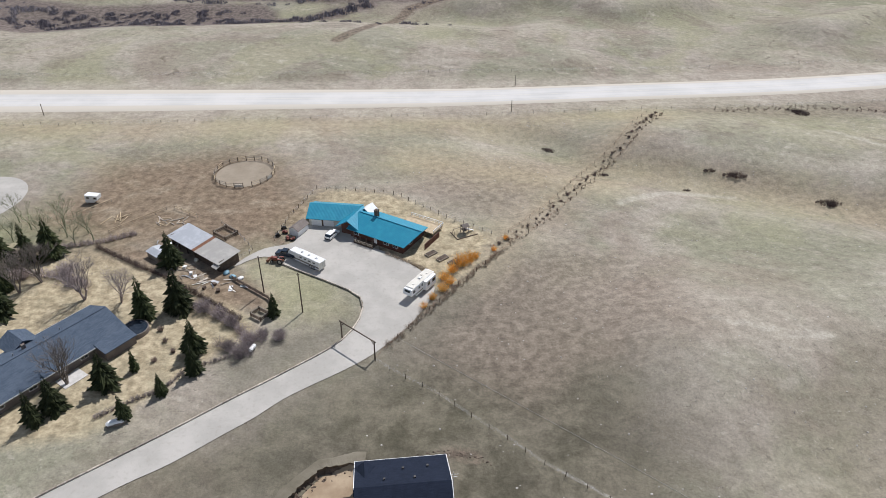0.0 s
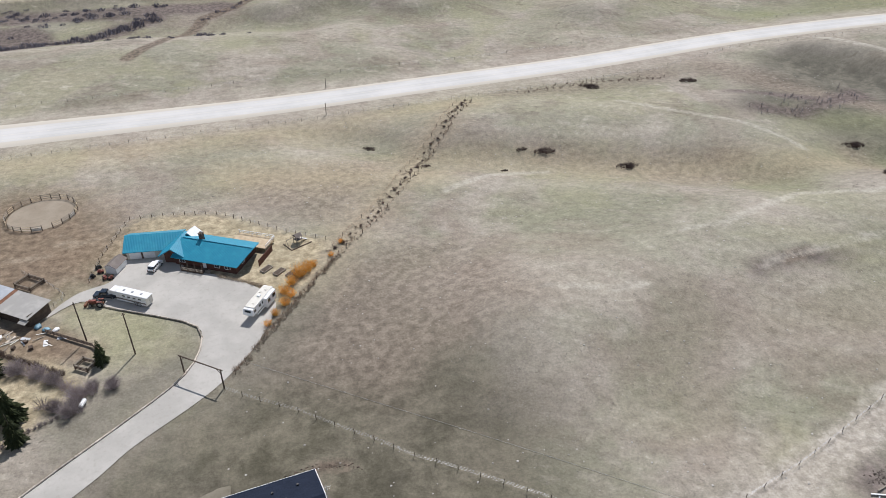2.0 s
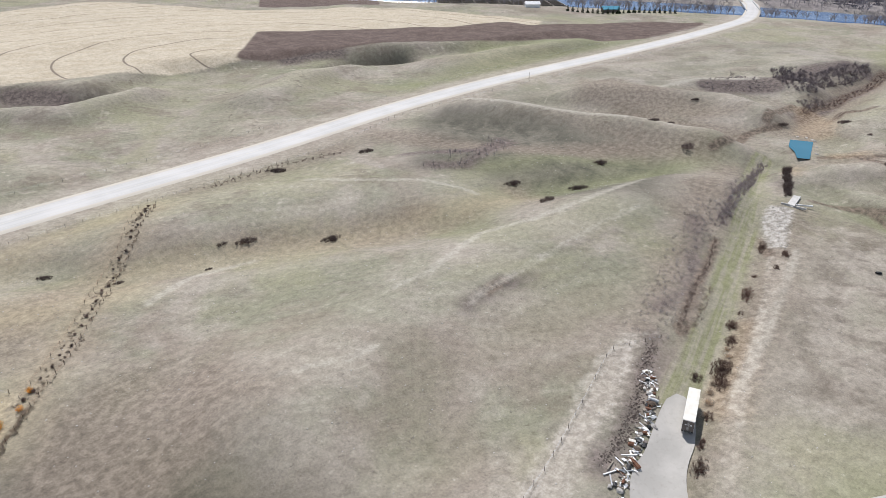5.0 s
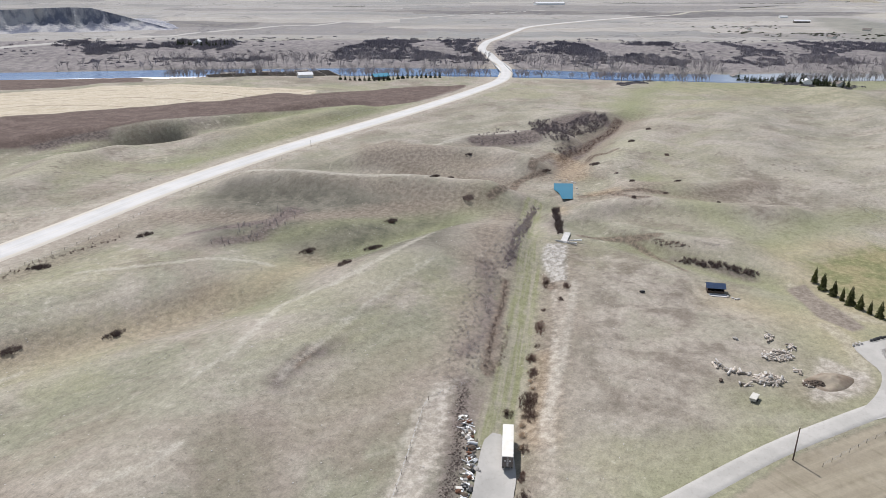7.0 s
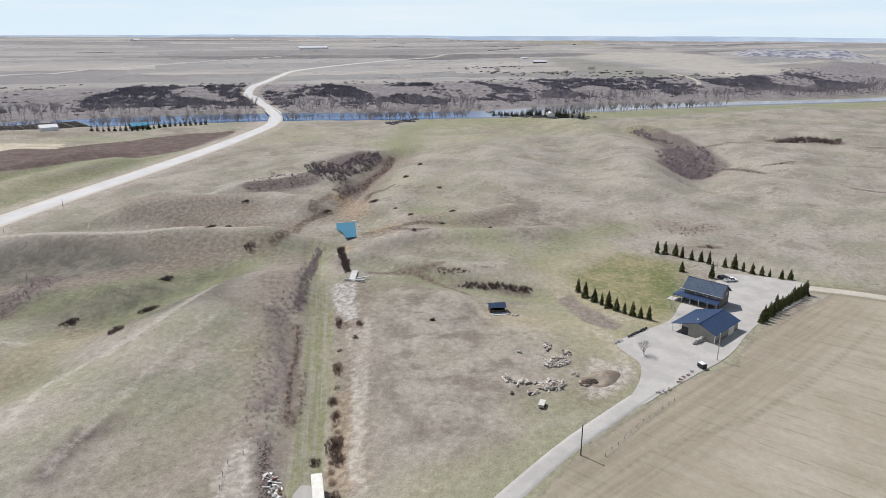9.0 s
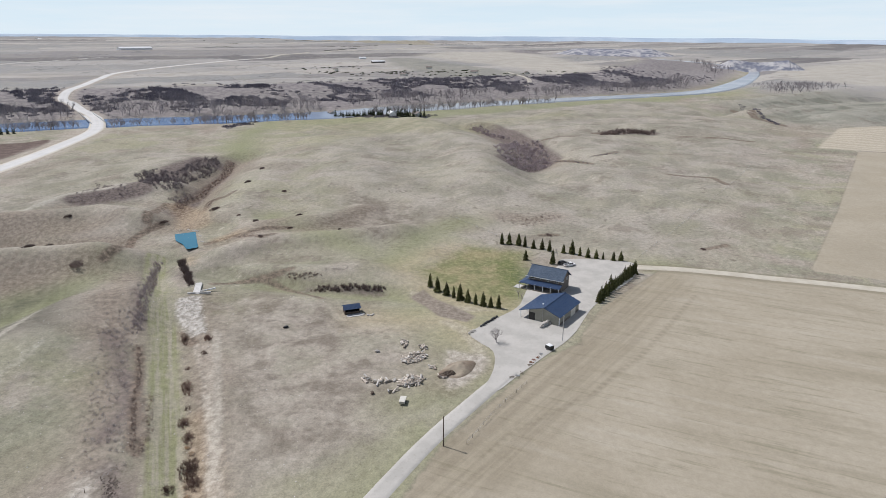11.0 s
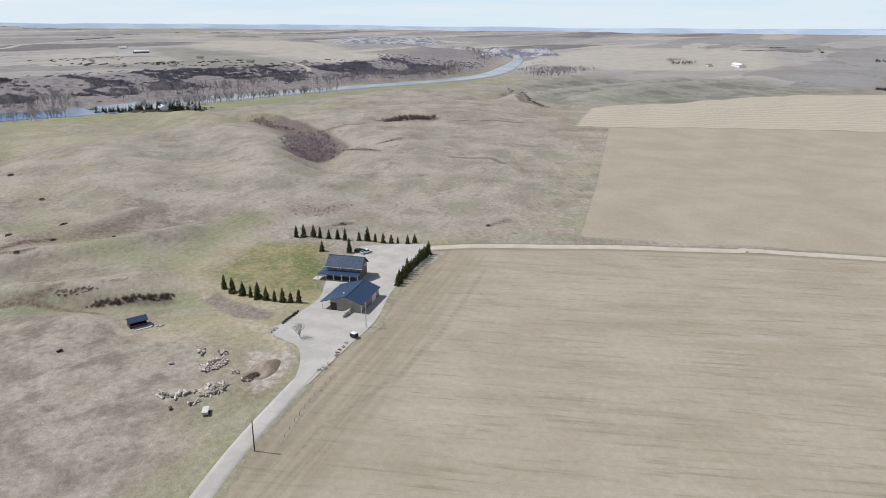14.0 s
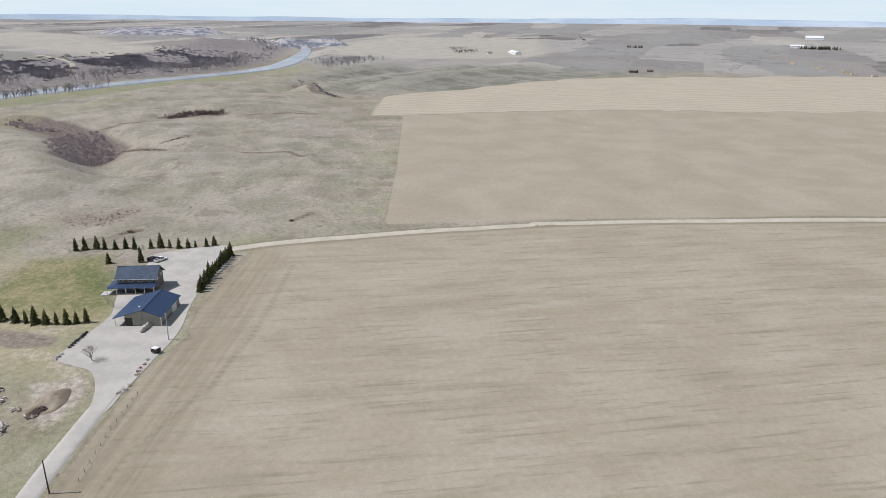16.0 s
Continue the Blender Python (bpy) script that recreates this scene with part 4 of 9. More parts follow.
tagged(ribbon("river", RIVER, 96.0, WATER, 1.8, 25.0, 8, skirt=6.0, flare=lambda x: 0.8 - 0.34 * ease((x - 960) / 200) - 0.2 * ease((x - 1400) / 500)), "wide prairie river, blue and then pale", "river", kind="structure")

# ---- building blocks ----
class Form:
    """Corners and faces of one part, put together from solids."""

    def __init__(self):
        self.v, self.f = [], []

    def add(self, verts, faces):
        n = len(self.v)
        self.v += [tuple(q) for q in verts]
        self.f += [tuple(i + n for i in f) for f in faces]
        return self

    def box(self, c, s, turn=0.0, taper=1.0, tilt=None, cut=0.0):
        """A box of size s round c; taper narrows its top, cut takes its upright edges off."""
        hx, hy, hz = s[0] / 2, s[1] / 2, s[2] / 2
        k = min(cut, hx * 0.9, hy * 0.9)
        if k > 0:
            ring = [(-hx + k, -hy), (hx - k, -hy), (hx, -hy + k), (hx, hy - k), (hx - k, hy), (-hx + k, hy), (-hx, hy - k), (-hx, -hy + k)]
        else:
            ring = [(-hx, -hy), (hx, -hy), (hx, hy), (-hx, hy)]
        m = Matrix.Translation(c) @ Matrix.Rotation(radians(turn), 4, "Z")
        if tilt:
            m = m @ Euler([radians(a) for a in tilt]).to_matrix().to_4x4()
        n = len(ring)
        vs = [m @ Vector((x, y, -hz)) for x, y in ring] + [m @ Vector((x * taper, y * taper, hz)) for x, y in ring]
        return self.add(vs, [tuple(range(n))[::-1], tuple(range(n, 2 * n))] + [(i, (i + 1) % n, n + (i + 1) % n, n + i) for i in range(n)])

    def tube(self, a, b, ra, rb=None, n=6, caps=True):
        a, b = Vector(a), Vector(b)
        rb = ra if rb is None else rb
        w = (b - a).normalized()
        u = w.orthogonal().normalized()
        t = w.cross(u)
        ring = [(math.cos(2 * math.pi * i / n), math.sin(2 * math.pi * i / n)) for i in range(n)]
        vs = [a + (u * x + t * y) * ra for x, y in ring] + [b + (u * x + t * y) * rb for x, y in ring]
        fs = [(i, (i + 1) % n, n + (i + 1) % n, n + i) for i in range(n)]
        if caps:
            fs += [tuple(range(n))[::-1], tuple(range(n, 2 * n))]
        return self.add(vs, fs)

    def rail(self, pts, r, n=5):
        for a, b in zip(pts[:-1], pts[1:]):
            self.tube(a, b, r, r, n)
        return self

    def hose(self, pts, r, n=5):
        """One unbroken round line through the points."""
        vs = []
        for k, q in enumerate(pts):
            w = (Vector(pts[min(k + 1, len(pts) - 1)]) - Vector(pts[max(k - 1, 0)])).normalized()
            u = w.cross(Vector((0, 0, 1))).normalized()
            t = u.cross(w)
            vs += [Vector(q) + (u * math.cos(2 * math.pi * i / n) + t * math.sin(2 * math.pi * i / n)) * r for i in range(n)]
        return self.add(vs, [(k * n + i, k * n + (i + 1) % n, (k + 1) * n + (i + 1) % n, (k + 1) * n + i) for k in range(len(pts) - 1) for i in range(n)])

    def prism(self, outline, a, b, axis="x"):
        """An outline drawn out from a to b: along x the outline is (y, z), along y (x, z), along z (x, y)."""
        put_ = {"x": lambda p, q: (q, p[0], p[1]), "y": lambda p, q: (p[0], q, p[1]), "z": lambda p, q: (p[0], p[1], q)}[axis]
        n = len(outline)
        vs = [put_(p, a) for p in outline] + [put_(p, b) for p in outline]
        return self.add(vs, [tuple(range(n))[::-1], tuple(range(n, 2 * n))] + [(i, (i + 1) % n, n + (i + 1) % n, n + i) for i in range(n)])

    def slab(self, corners, thick):
        """A sheet with four corners and a thickness downwards."""
        up = [Vector(c) for c in corners]
        n = (up[1] - up[0]).cross(up[2] - up[0]).normalized()
        if n.z < 0:
            n = -n
        lo = [c - n * thick for c in up]
        k = len(up)
        return self.add(up + lo, [tuple(range(k)), tuple(range(k, 2 * k))[::-1]] + [(i, k + i, k + (i + 1) % k, (i + 1) % k) for i in range(k)])

    def lump(self, c, s, rnd, rough=0.25, flat=0.0):
        """An uneven stone or clod."""
        vs = []
        for k, (ring, n) in enumerate(((-1.0, 1), (-0.45, 6), (0.4, 6), (1.0, 1))):
            w = math.sqrt(max(0, 1 - ring * ring * 0.9))
            for i in range(n):
                a = 2 * math.pi * (i + 0.5 * k) / n
                q = 1 + rnd.uniform(-rough, rough)
                vs.append((c[0] + math.cos(a) * w * s[0] * q * (n > 1), c[1] + math.sin(a) * w * s[1] * q * (n > 1), c[2] + max(ring, -1 + flat) * s[2] * q))
        fs = [(0, 1 + (i + 1) % 6, 1 + i) for i in range(6)] + [(1 + i, 1 + (i + 1) % 6, 7 + (i + 1) % 6, 7 + i) for i in range(6)] + [(7 + i, 7 + (i + 1) % 6, 13) for i in range(6)]
        return self.add(vs, fs)

    def mesh(self, name, mat, smooth=False):
        me = bpy.data.meshes.new(name)
        me.from_pydata(self.v, [], self.f)
        bm = bmesh.new()
        bm.from_mesh(me)
        if len(bm.faces) < 6000:
            bmesh.ops.recalc_face_normals(bm, faces=bm.faces)
        bm.to_mesh(me)
        bm.free()
        me.materials.append(mat)
        if smooth:
            me.polygons.foreach_set("use_smooth", np.ones(len(me.polygons), bool))
        return me


def part(name, form, mat, parent, label="", smooth=False):
    ob = new(name, form.mesh(name, mat, smooth) if isinstance(form, Form) else form)
    ob.parent = parent
    return tagged(ob, label)


def thing(name, x, y, turn, label, category, group="", z=None, kind=""):
    """An Empty on the ground that carries a thing's parts."""
    ob = new(name)
    ob.empty_display_size = 0.5
    ob.matrix_world = pose(x, y, z1(x, y) if z is None else z, 0, 0, turn)
    return tagged(ob, label, category, group, kind)


def single(name, form, mat, label, category, group="", kind="", at=None, smooth=False):
    ob = new(name, form.mesh(name, mat, smooth))
    if at is not None:
        ob.matrix_world = at
    return tagged(ob, label, category, group, kind)


def stand(proto, x, y, turn=0.0, size=1.0, sink=0.0, tall=1.0):
    """A copy of a thing on the ground elsewhere."""
    m = Matrix.Translation((x, y, z1(x, y) - sink)) @ Matrix.Rotation(radians(turn), 4, "Z") @ Matrix.Diagonal((size, size, size * tall, 1))
    keep = proto.scale.copy()
    proto.scale = (1, 1, 1)
    ob = copy_thing(proto, m)
    proto.scale = keep
    return ob


# paints and stuffs of the things
TEAL = corrugated("teal_roof_sheet", (0.012, 0.235, 0.36), (0.02, 0.29, 0.41), 0.4, 0.35, 0.0, "X", 0.03)
NAVY = corrugated("navy_roof_sheet", (0.022, 0.045, 0.10), (0.03, 0.06, 0.125), 0.5, 0.35, 0.0, "X", 0.02)
ZINC = corrugated("weathered_zinc_sheet", (0.42, 0.44, 0.47), (0.55, 0.57, 0.60), 0.25, 0.45, 0.35, "X", 0.35)
REDWOOD = surf("red_brown_timber", (0.085, 0.03, 0.02), (0.12, 0.048, 0.03), 0.8, 0.8)
SIDING = surf("tan_siding", (0.30, 0.27, 0.215), (0.34, 0.305, 0.245), 0.6, 0.75)
GREYWALL = surf("grey_brown_siding", (0.15, 0.125, 0.11), (0.19, 0.16, 0.14), 0.6, 0.8)
STUCCO = surf("grey_green_metal_wall", (0.25, 0.243, 0.20), (0.29, 0.282, 0.235), 0.5, 0.6)
WHITE = surf("white_paint", (0.78, 0.78, 0.77), (0.84, 0.84, 0.83), 0.7, 0.4, 0.0, 0.004, dirty=0.12, vary=0.04)
CREAM = surf("cream_paint", (0.62, 0.59, 0.52), (0.70, 0.67, 0.60), 0.7, 0.6, dirty=0.15)
BLACK = surf("black_plastic", (0.012, 0.012, 0.013), (0.02, 0.02, 0.02), 2, 0.5)
DARKPAINT = surf("dark_blue_grey_paint", (0.02, 0.03, 0.045), (0.03, 0.042, 0.06), 1, 0.25, dirty=0.1)
REDPAINT = surf("faded_red_paint", (0.19, 0.055, 0.04), (0.25, 0.085, 0.062), 1.5, 0.55)
RUBBER = surf("tyre_rubber", (0.018, 0.018, 0.018), (0.03, 0.029, 0.028), 3, 0.85)
STEEL = surf("galvanised_steel", (0.40, 0.41, 0.42), (0.50, 0.51, 0.52), 2, 0.4, 0.7, 0.004)
RUST = surf("rusted_steel", (0.15, 0.065, 0.035), (0.22, 0.10, 0.055), 2, 0.8)
WOOD = surf("weathered_grey_wood", (0.23, 0.20, 0.165), (0.31, 0.27, 0.22), 1.2, 0.9)
DARKWOOD = surf("dark_brown_wood", (0.075, 0.052, 0.038), (0.115, 0.082, 0.06), 1.2, 0.85)
FRESHWOOD = surf("pale_sawn_wood", (0.44, 0.34, 0.22), (0.54, 0.43, 0.29), 1.0, 0.85)
LOGWOOD = surf("bleached_log", (0.34, 0.285, 0.23), (0.56, 0.50, 0.43), 1.5, 0.9, vary=0.4)
STONE = surf("pale_stone", (0.42, 0.39, 0.35), (0.55, 0.52, 0.48), 2, 0.9, vary=0.25)
CONCRETE = surf("concrete", (0.48, 0.465, 0.44), (0.57, 0.555, 0.53), 1.0, 0.9)
SOIL = surf("dark_soil", (0.085, 0.062, 0.045), (0.14, 0.105, 0.08), 1.0, 0.95)
CLAY = surf("brown_clay", (0.28, 0.20, 0.13), (0.38, 0.29, 0.20), 0.6, 0.95)
BARK = surf("grey_bark", (0.15, 0.125, 0.105), (0.22, 0.19, 0.165), 3, 0.95, vary=0.2)
SPRUCE = surf("spruce_needles", (0.022, 0.03, 0.012), (0.046, 0.055, 0.021), 1.2, 0.8, dirty=0.2, vary=0.3, spec=0.2)
YOUNG = surf("young_spruce_needles", (0.055, 0.062, 0.02), (0.105, 0.106, 0.038), 1.2, 0.8, dirty=0.2, vary=0.3, spec=0.2)
PURPLE = surf("bare_shrub_twigs", (0.30, 0.248, 0.245), (0.42, 0.36, 0.35), 0.8, 0.95, vary=0.3)
BROWN = surf("brown_shrub_twigs", (0.21, 0.155, 0.13), (0.32, 0.245, 0.21), 0.8, 0.95, vary=0.3)
DARKBRUSH = surf("dark_brush_twigs", (0.15, 0.108, 0.095), (0.225, 0.168, 0.148), 0.8, 0.95, vary=0.3)
GREYTWIG = surf("grey_twigs", (0.36, 0.32, 0.30), (0.46, 0.415, 0.39), 0.8, 0.95, vary=0.25)
ORANGE = surf("orange_willow_twigs", (0.74, 0.36, 0.055), (0.84, 0.54, 0.16), 1, 0.85, vary=0.15)
STRAW = surf("dry_grass", (0.50, 0.40, 0.30), (0.62, 0.52, 0.40), 1, 0.95, vary=0.2)
COULEEBRUSH = surf("coulee_brush_twigs", (0.25, 0.205, 0.208), (0.40, 0.34, 0.335), 0.5, 0.95, vary=0.3)
DULLSTRAW = surf("dull_dry_grass", (0.29, 0.24, 0.185), (0.39, 0.33, 0.26), 1, 0.95, vary=0.2)
BUD = surf("budding_poplar_twigs", (0.24, 0.25, 0.15), (0.33, 0.335, 0.225), 0.8, 0.9, vary=0.2)
TARP = surf("blue_tarpaulin", (0.14, 0.28, 0.36), (0.24, 0.38, 0.46), 2, 0.5)
PONDPAINT = water_material("pond_water", (0.045, 0.215, 0.30), 0.1, 0.05)


def glass_material():
    p = Paint("window_glass")
    return p.done((0.02, 0.026, 0.034), 0.06, None, 0.0, 0.8)


GLASS = glass_material()


def window(parent, x, y, z, w, h, turn, mat=None):
    """A framed pane on a wall; turn is the way that it faces, in degrees."""
    f = Form()
    t = 0.09
    for sx, sz, bw, bh in ((0, h / 2, w + t, t), (0, -h / 2, w + t, t), (-w / 2, 0, t, h), (w / 2, 0, t, h), (0, 0, t * 0.6, h)):
        f.box((sx, 0, sz), (bw, 0.12, bh))
    ob = part("window", Form().box((0, 0.0, 0), (w, 0.05, h)), GLASS, parent)
    ob.matrix_basis = pose(x, y, z, 0, 0, turn)
    part("frame", f, mat or WHITE, ob)
    return ob


def gable_walls(L, W, h, top, base=-0.8):
    """Four walls with gables, long along x."""
    return Form().prism([(-W / 2, base), (W / 2, base), (W / 2, h), (0, top), (-W / 2, h)], -L / 2, L / 2, "x")


def gable_roof(L, W, h, top, over=0.6, thick=0.22, lift=0.06, prow=(0.0, 0.0)):
    """Two roof slopes with overhang; prow draws the ridge out at either end."""
    drop = (top - h) / (W / 2) * over
    f = Form()
    for s in (1, -1):
        f.slab([(-L / 2 - over, s * (W / 2 + over), h - drop + lift), (L / 2 + over, s * (W / 2 + over), h - drop + lift),
                (L / 2 + over + prow[1], 0, top + lift), (-L / 2 - over - prow[0], 0, top + lift)], thick)
    return f


# ---- plants ----
def spruce_form(seed, h=10.0, wide=2.6, layers=24):
    r = random.Random(seed)
    f = Form()
    for k in range(layers):
        u = k / (layers - 1)
        z0 = h * (0.07 + 0.9 * u)
        reach = wide * (1 - u) ** 0.8 * r.uniform(0.68, 1.15) + 0.12
        n = int(5 + 9 * (1 - u))
        for i in range(n):
            a = 2 * math.pi * (i + r.random()) / n
            q = reach * r.uniform(0.55, 1.22)
            dx, dy = math.cos(a), math.sin(a)
            tip = Vector((dx * q, dy * q, z0 - q * r.uniform(0.12, 0.38)))
            root = Vector((dx * 0.1, dy * 0.1, z0 + 0.25 * q))
            side = Vector((-dy, dx, 0)) * q * r.uniform(0.13, 0.24)
            mid = root.lerp(tip, 0.55)
            hang = Vector((0, 0, -0.16 * q - 0.1))
            f.add([root, mid + side + hang * 0.6, tip, mid - side + hang * 0.6, mid + Vector((0, 0, 0.10 * q)), mid + hang * 1.6],
                  [(0, 1, 4), (1, 2, 4), (2, 3, 4), (3, 0, 4), (0, 5, 1), (1, 5, 2), (2, 5, 3), (3, 5, 0)])
            for s in (1, -1):
                e = root.lerp(tip, r.uniform(0.5, 0.8)) + side * s * r.uniform(0.9, 1.5)
                b = root.lerp(tip, 0.42)
                f.add([b, e + Vector((0, 0, -0.06)), e.lerp(tip, 0.4) + Vector((0, 0, 0.05)), b.lerp(e, 0.5) + Vector((0, 0, -0.14))], [(0, 1, 2), (0, 3, 1), (0, 2, 3), (1, 3, 2)])
    f.tube((0, 0, h * 0.93), (0, 0, h * 1.02), 0.05, 0.01, 4)
    return f


def spruce(seed, x, y, h, wide, mat, label, group=""):
    ob = thing("spruce_tree", x, y, seed * 47 % 360, label, "tree", group)
    part("trunk", Form().tube((0, 0, -0.3), (0, 0, h * 0.9), 0.018 * h, 0.03, 7), BARK, ob)
    part("crown", spruce_form(seed, h, wide), mat, ob)
    return ob


def twigs(seed, count, reach, h, r0, bend=0.35, spread_=1.0, forks=2):
    """A bare many-stemmed shrub."""
    r = random.Random(seed)
    f = Form()
    for _ in range(count):
        a, lean = r.uniform(0, 2 * math.pi), r.uniform(0.05, 1.0) ** 0.7 * spread_
        root = Vector((math.cos(a), math.sin(a), 0)) * reach * 0.35 * r.random() + Vector((0, 0, -0.15))
        tip = Vector((math.cos(a) * reach * lean, math.sin(a) * reach * lean, h * (1 - 0.42 * lean * lean) * r.uniform(0.5, 1.12)))
        mid = root.lerp(tip, 0.5) + Vector((r.uniform(-1, 1), r.uniform(-1, 1), r.uniform(0, 0.8))) * bend * 0.4
        f.tube(root, mid, r0, r0 * 0.7, 3, False)
        f.tube(mid, tip, r0 * 0.7, r0 * 0.25, 3, False)
        for _ in range(forks):
            b = mid.lerp(tip, r.uniform(0, 0.6))
            e = b + Vector((r.uniform(-1, 1), r.uniform(-1, 1), r.uniform(0.2, 1.0))) * h * 0.22
            f.tube(b, e, r0 * 0.5, r0 * 0.2, 3, False)
    return f


def shrub(seed, x, y, reach, h, mat, label, count=150, r0=0.035, group="", category="shrub"):
    ob = thing("bare_shrub", x, y, 0, label, category, group)
    part("twig_mass", twigs(seed, count, reach, h, r0), mat, ob)
    return ob


def limbs(f, r, a, way, length, rad, depth, n=5):
    b = a + way * length
    mid = a.lerp(b, 0.5) + Vector((r.uniform(-1, 1), r.uniform(-1, 1), r.uniform(-0.3, 0.3))) * length * 0.07
    f.tube(a, mid, rad, rad * 0.85, n, False)
    f.tube(mid, b, rad * 0.85, rad * 0.65, n, False)
    if depth == 0:
        return
    for k in range(r.choice((2, 3, 3))):
        d = (way + Vector((r.uniform(-1, 1), r.uniform(-1, 1), r.uniform(-0.25, 0.75))) * 0.75).normalized()
        limbs(f, r, b if k else mid.lerp(b, 0.6), d, length * r.uniform(0.6, 0.82), rad * 0.6, depth - 1, max(3, n - 1))


def bare_tree(seed, x, y, h, label, mat=None, stems=1, group="", depth=5):
    r = random.Random(seed)
    ob = thing("bare_tree", x, y, seed * 31 % 360, label, "tree", group)
    trunk, crown = Form(), Form()
    for _ in range(stems):
        way = Vector((r.uniform(-0.35, 0.35) * (stems > 1), r.uniform(-0.35, 0.35) * (stems > 1), 1)).normalized()
        top = way * h * 0.22
        trunk.tube((0, 0, -0.3), top, 0.022 * h, 0.016 * h, 7)
        for _ in range(3):
            d = (way + Vector((r.uniform(-1, 1), r.uniform(-1, 1), r.uniform(0, 0.6))) * 0.6).normalized()
            limbs(crown, r, top * r.uniform(0.7, 1.0), d, h * 0.26, 0.011 * h, depth - 1, 5)
    part("trunk", trunk, mat or BARK, ob)
    part("crown", crown, mat or BARK, ob)
    return ob

# ---- the teal-roofed house and its yard ----
def ranch_house():
    ob = thing("ranch_house", -16.0, 160.5, 0, "red-brown timber ranch house with teal metal roof and attached garage", "house")

    def wing(cx, cy, turn):
        return pose(cx + 16.0, cy - 160.5, 0, 0, 0, turn)

    g = wing(-22.4, 167.9, -9)
    part("garage_wall", gable_walls(13.0, 8.4, 2.75, 4.75), CREAM, ob, "cream garage wall").matrix_basis = g
    part("garage_roof", gable_roof(13.0, 8.4, 2.75, 4.75, 0.7), TEAL, ob, "teal metal roof").matrix_basis = g
    for x in (-4.4, -1.0):
        d = part("garage_door", Form().box((x, -4.24, 1.2), (2.9, 0.1, 2.3)), WHITE, ob, "white panelled garage door")
        d.matrix_basis = g
        ribs = Form()
        for k in range(4):
            ribs.box((x, -4.31, 0.35 + 0.57 * k), (2.8, 0.03, 0.5))
        part("panel", ribs, WHITE, d)
    post = Form().box((-2.7, -4.32, 1.25), (0.45, 0.14, 2.5))
    part("door_pier", post, DARKWOOD, ob, "dark timber pier between doors").matrix_basis = g
    m = wing(-7.6, 158.6, -33)
    part("main_wall", gable_walls(17.0, 10.6, 2.75, 4.9), REDWOOD, ob, "red-brown log wall").matrix_basis = m
    part("main_roof", gable_roof(17.0, 10.6, 2.75, 4.9, 0.75, prow=(0.0, 2.0)), TEAL, ob, "teal metal roof").matrix_basis = m
    caps = Form()
    caps.box((1.0, 0, 5.03), (19.5, 0.35, 0.08))
    part("ridge_cap", caps, TEAL, ob).matrix_basis = m
    e = wing(-16.4, 162.6, -115)
    part("entry_wall", gable_walls(7.0, 5.0, 2.7, 4.3), REDWOOD, ob).matrix_basis = e
    part("entry_roof", gable_roof(8.0, 6.4, 2.75, 4.85, 0.6), TEAL, ob, "teal gable roof over the entrance").matrix_basis = e
    r = wing(-13.0, 166.6, 57)
    part("rear_gable", gable_roof(3.2, 3.8, 3.6, 5.0, 0.3), WHITE, ob, "bright metal rear gable roof").matrix_basis = r
    # flashing, chimney
    chim = part("chimney", Form().box((0, 0, 0), (1.0, 1.0, 3.2)).box((0, 0, 1.62), (1.15, 1.15, 0.14)), DARKWOOD, ob, "dark chimney stack")
    chim.matrix_basis = wing(-10.4, 161.2, -33) @ Matrix.Translation((0, 0, 5.0))
    part("flue", Form().tube((0.15, 0, 1.6), (0.15, 0, 2.15), 0.14, 0.14, 8), STEEL, chim)
    # front porch with rails
    deck = Form().box((-2.6, -6.6, 0.25), (6.2, 2.2, 0.5))
    part("porch_deck", deck, DARKWOOD, ob).matrix_basis = m
    for x in (-5.6, -3.6, -1.6, 0.4):
        part("porch_post", Form().box((x, -7.55, 1.4), (0.18, 0.18, 2.7)), DARKWOOD, ob).matrix_basis = m
    rail = Form().box((-2.6, -7.6, 1.15), (6.2, 0.1, 0.12)).box((-2.6, -7.6, 0.85), (6.2, 0.06, 0.08)).box((-2.6, -7.6, 0.6), (6.2, 0.06, 0.08))
    part("porch_rail", rail, WOOD, ob, "weathered porch rail").matrix_basis = m
    for k in range(3):
        part("step", Form().box((1.2, -6.4 - 0.32 * k, 0.4 - 0.15 * k), (1.4, 0.32, 0.14)), WOOD, ob).matrix_basis = m
    for x in (-6.5, 3.3, 6.2):
        window(ob, *(m @ Vector((x, -5.34, 1.6))), 1.5, 1.1, -33)
    window(ob, *(m @ Vector((8.55, -1.6, 1.7))), 1.3, 1.1, 57)
    part("door", Form().box((-0.2, -5.36, 1.1), (0.95, 0.08, 2.1)), WHITE, ob, "white entrance door").matrix_basis = m
    # rear sun deck
    sun_deck = Form().box((6.0, 8.2, 1.2), (10.5, 5.4, 0.16))
    for x in (1.2, 6.0, 10.8):
        for y in (6.0, 10.6):
            sun_deck.box((x, y, 0.4), (0.18, 0.18, 1.6))
    dk = part("sun_deck", sun_deck, FRESHWOOD, ob, "pale raised timber deck")
    dk.matrix_basis = m
    rr = Form()
    for k in range(9):
        rr.box((0.9 + 1.27 * k, 10.8, 1.75), (0.1, 0.1, 1.0))
    rr.box((6.0, 10.8, 2.25), (10.6, 0.12, 0.1)).box((6.0, 10.8, 1.75), (10.6, 0.06, 0.1)).box((11.2, 8.2, 2.25), (0.12, 5.3, 0.1)).box((11.2, 8.2, 1.75), (0.06, 5.3, 0.1))
    for k in range(5):
        rr.box((11.2, 5.8 + 1.2 * k, 1.75), (0.1, 0.1, 1.0))
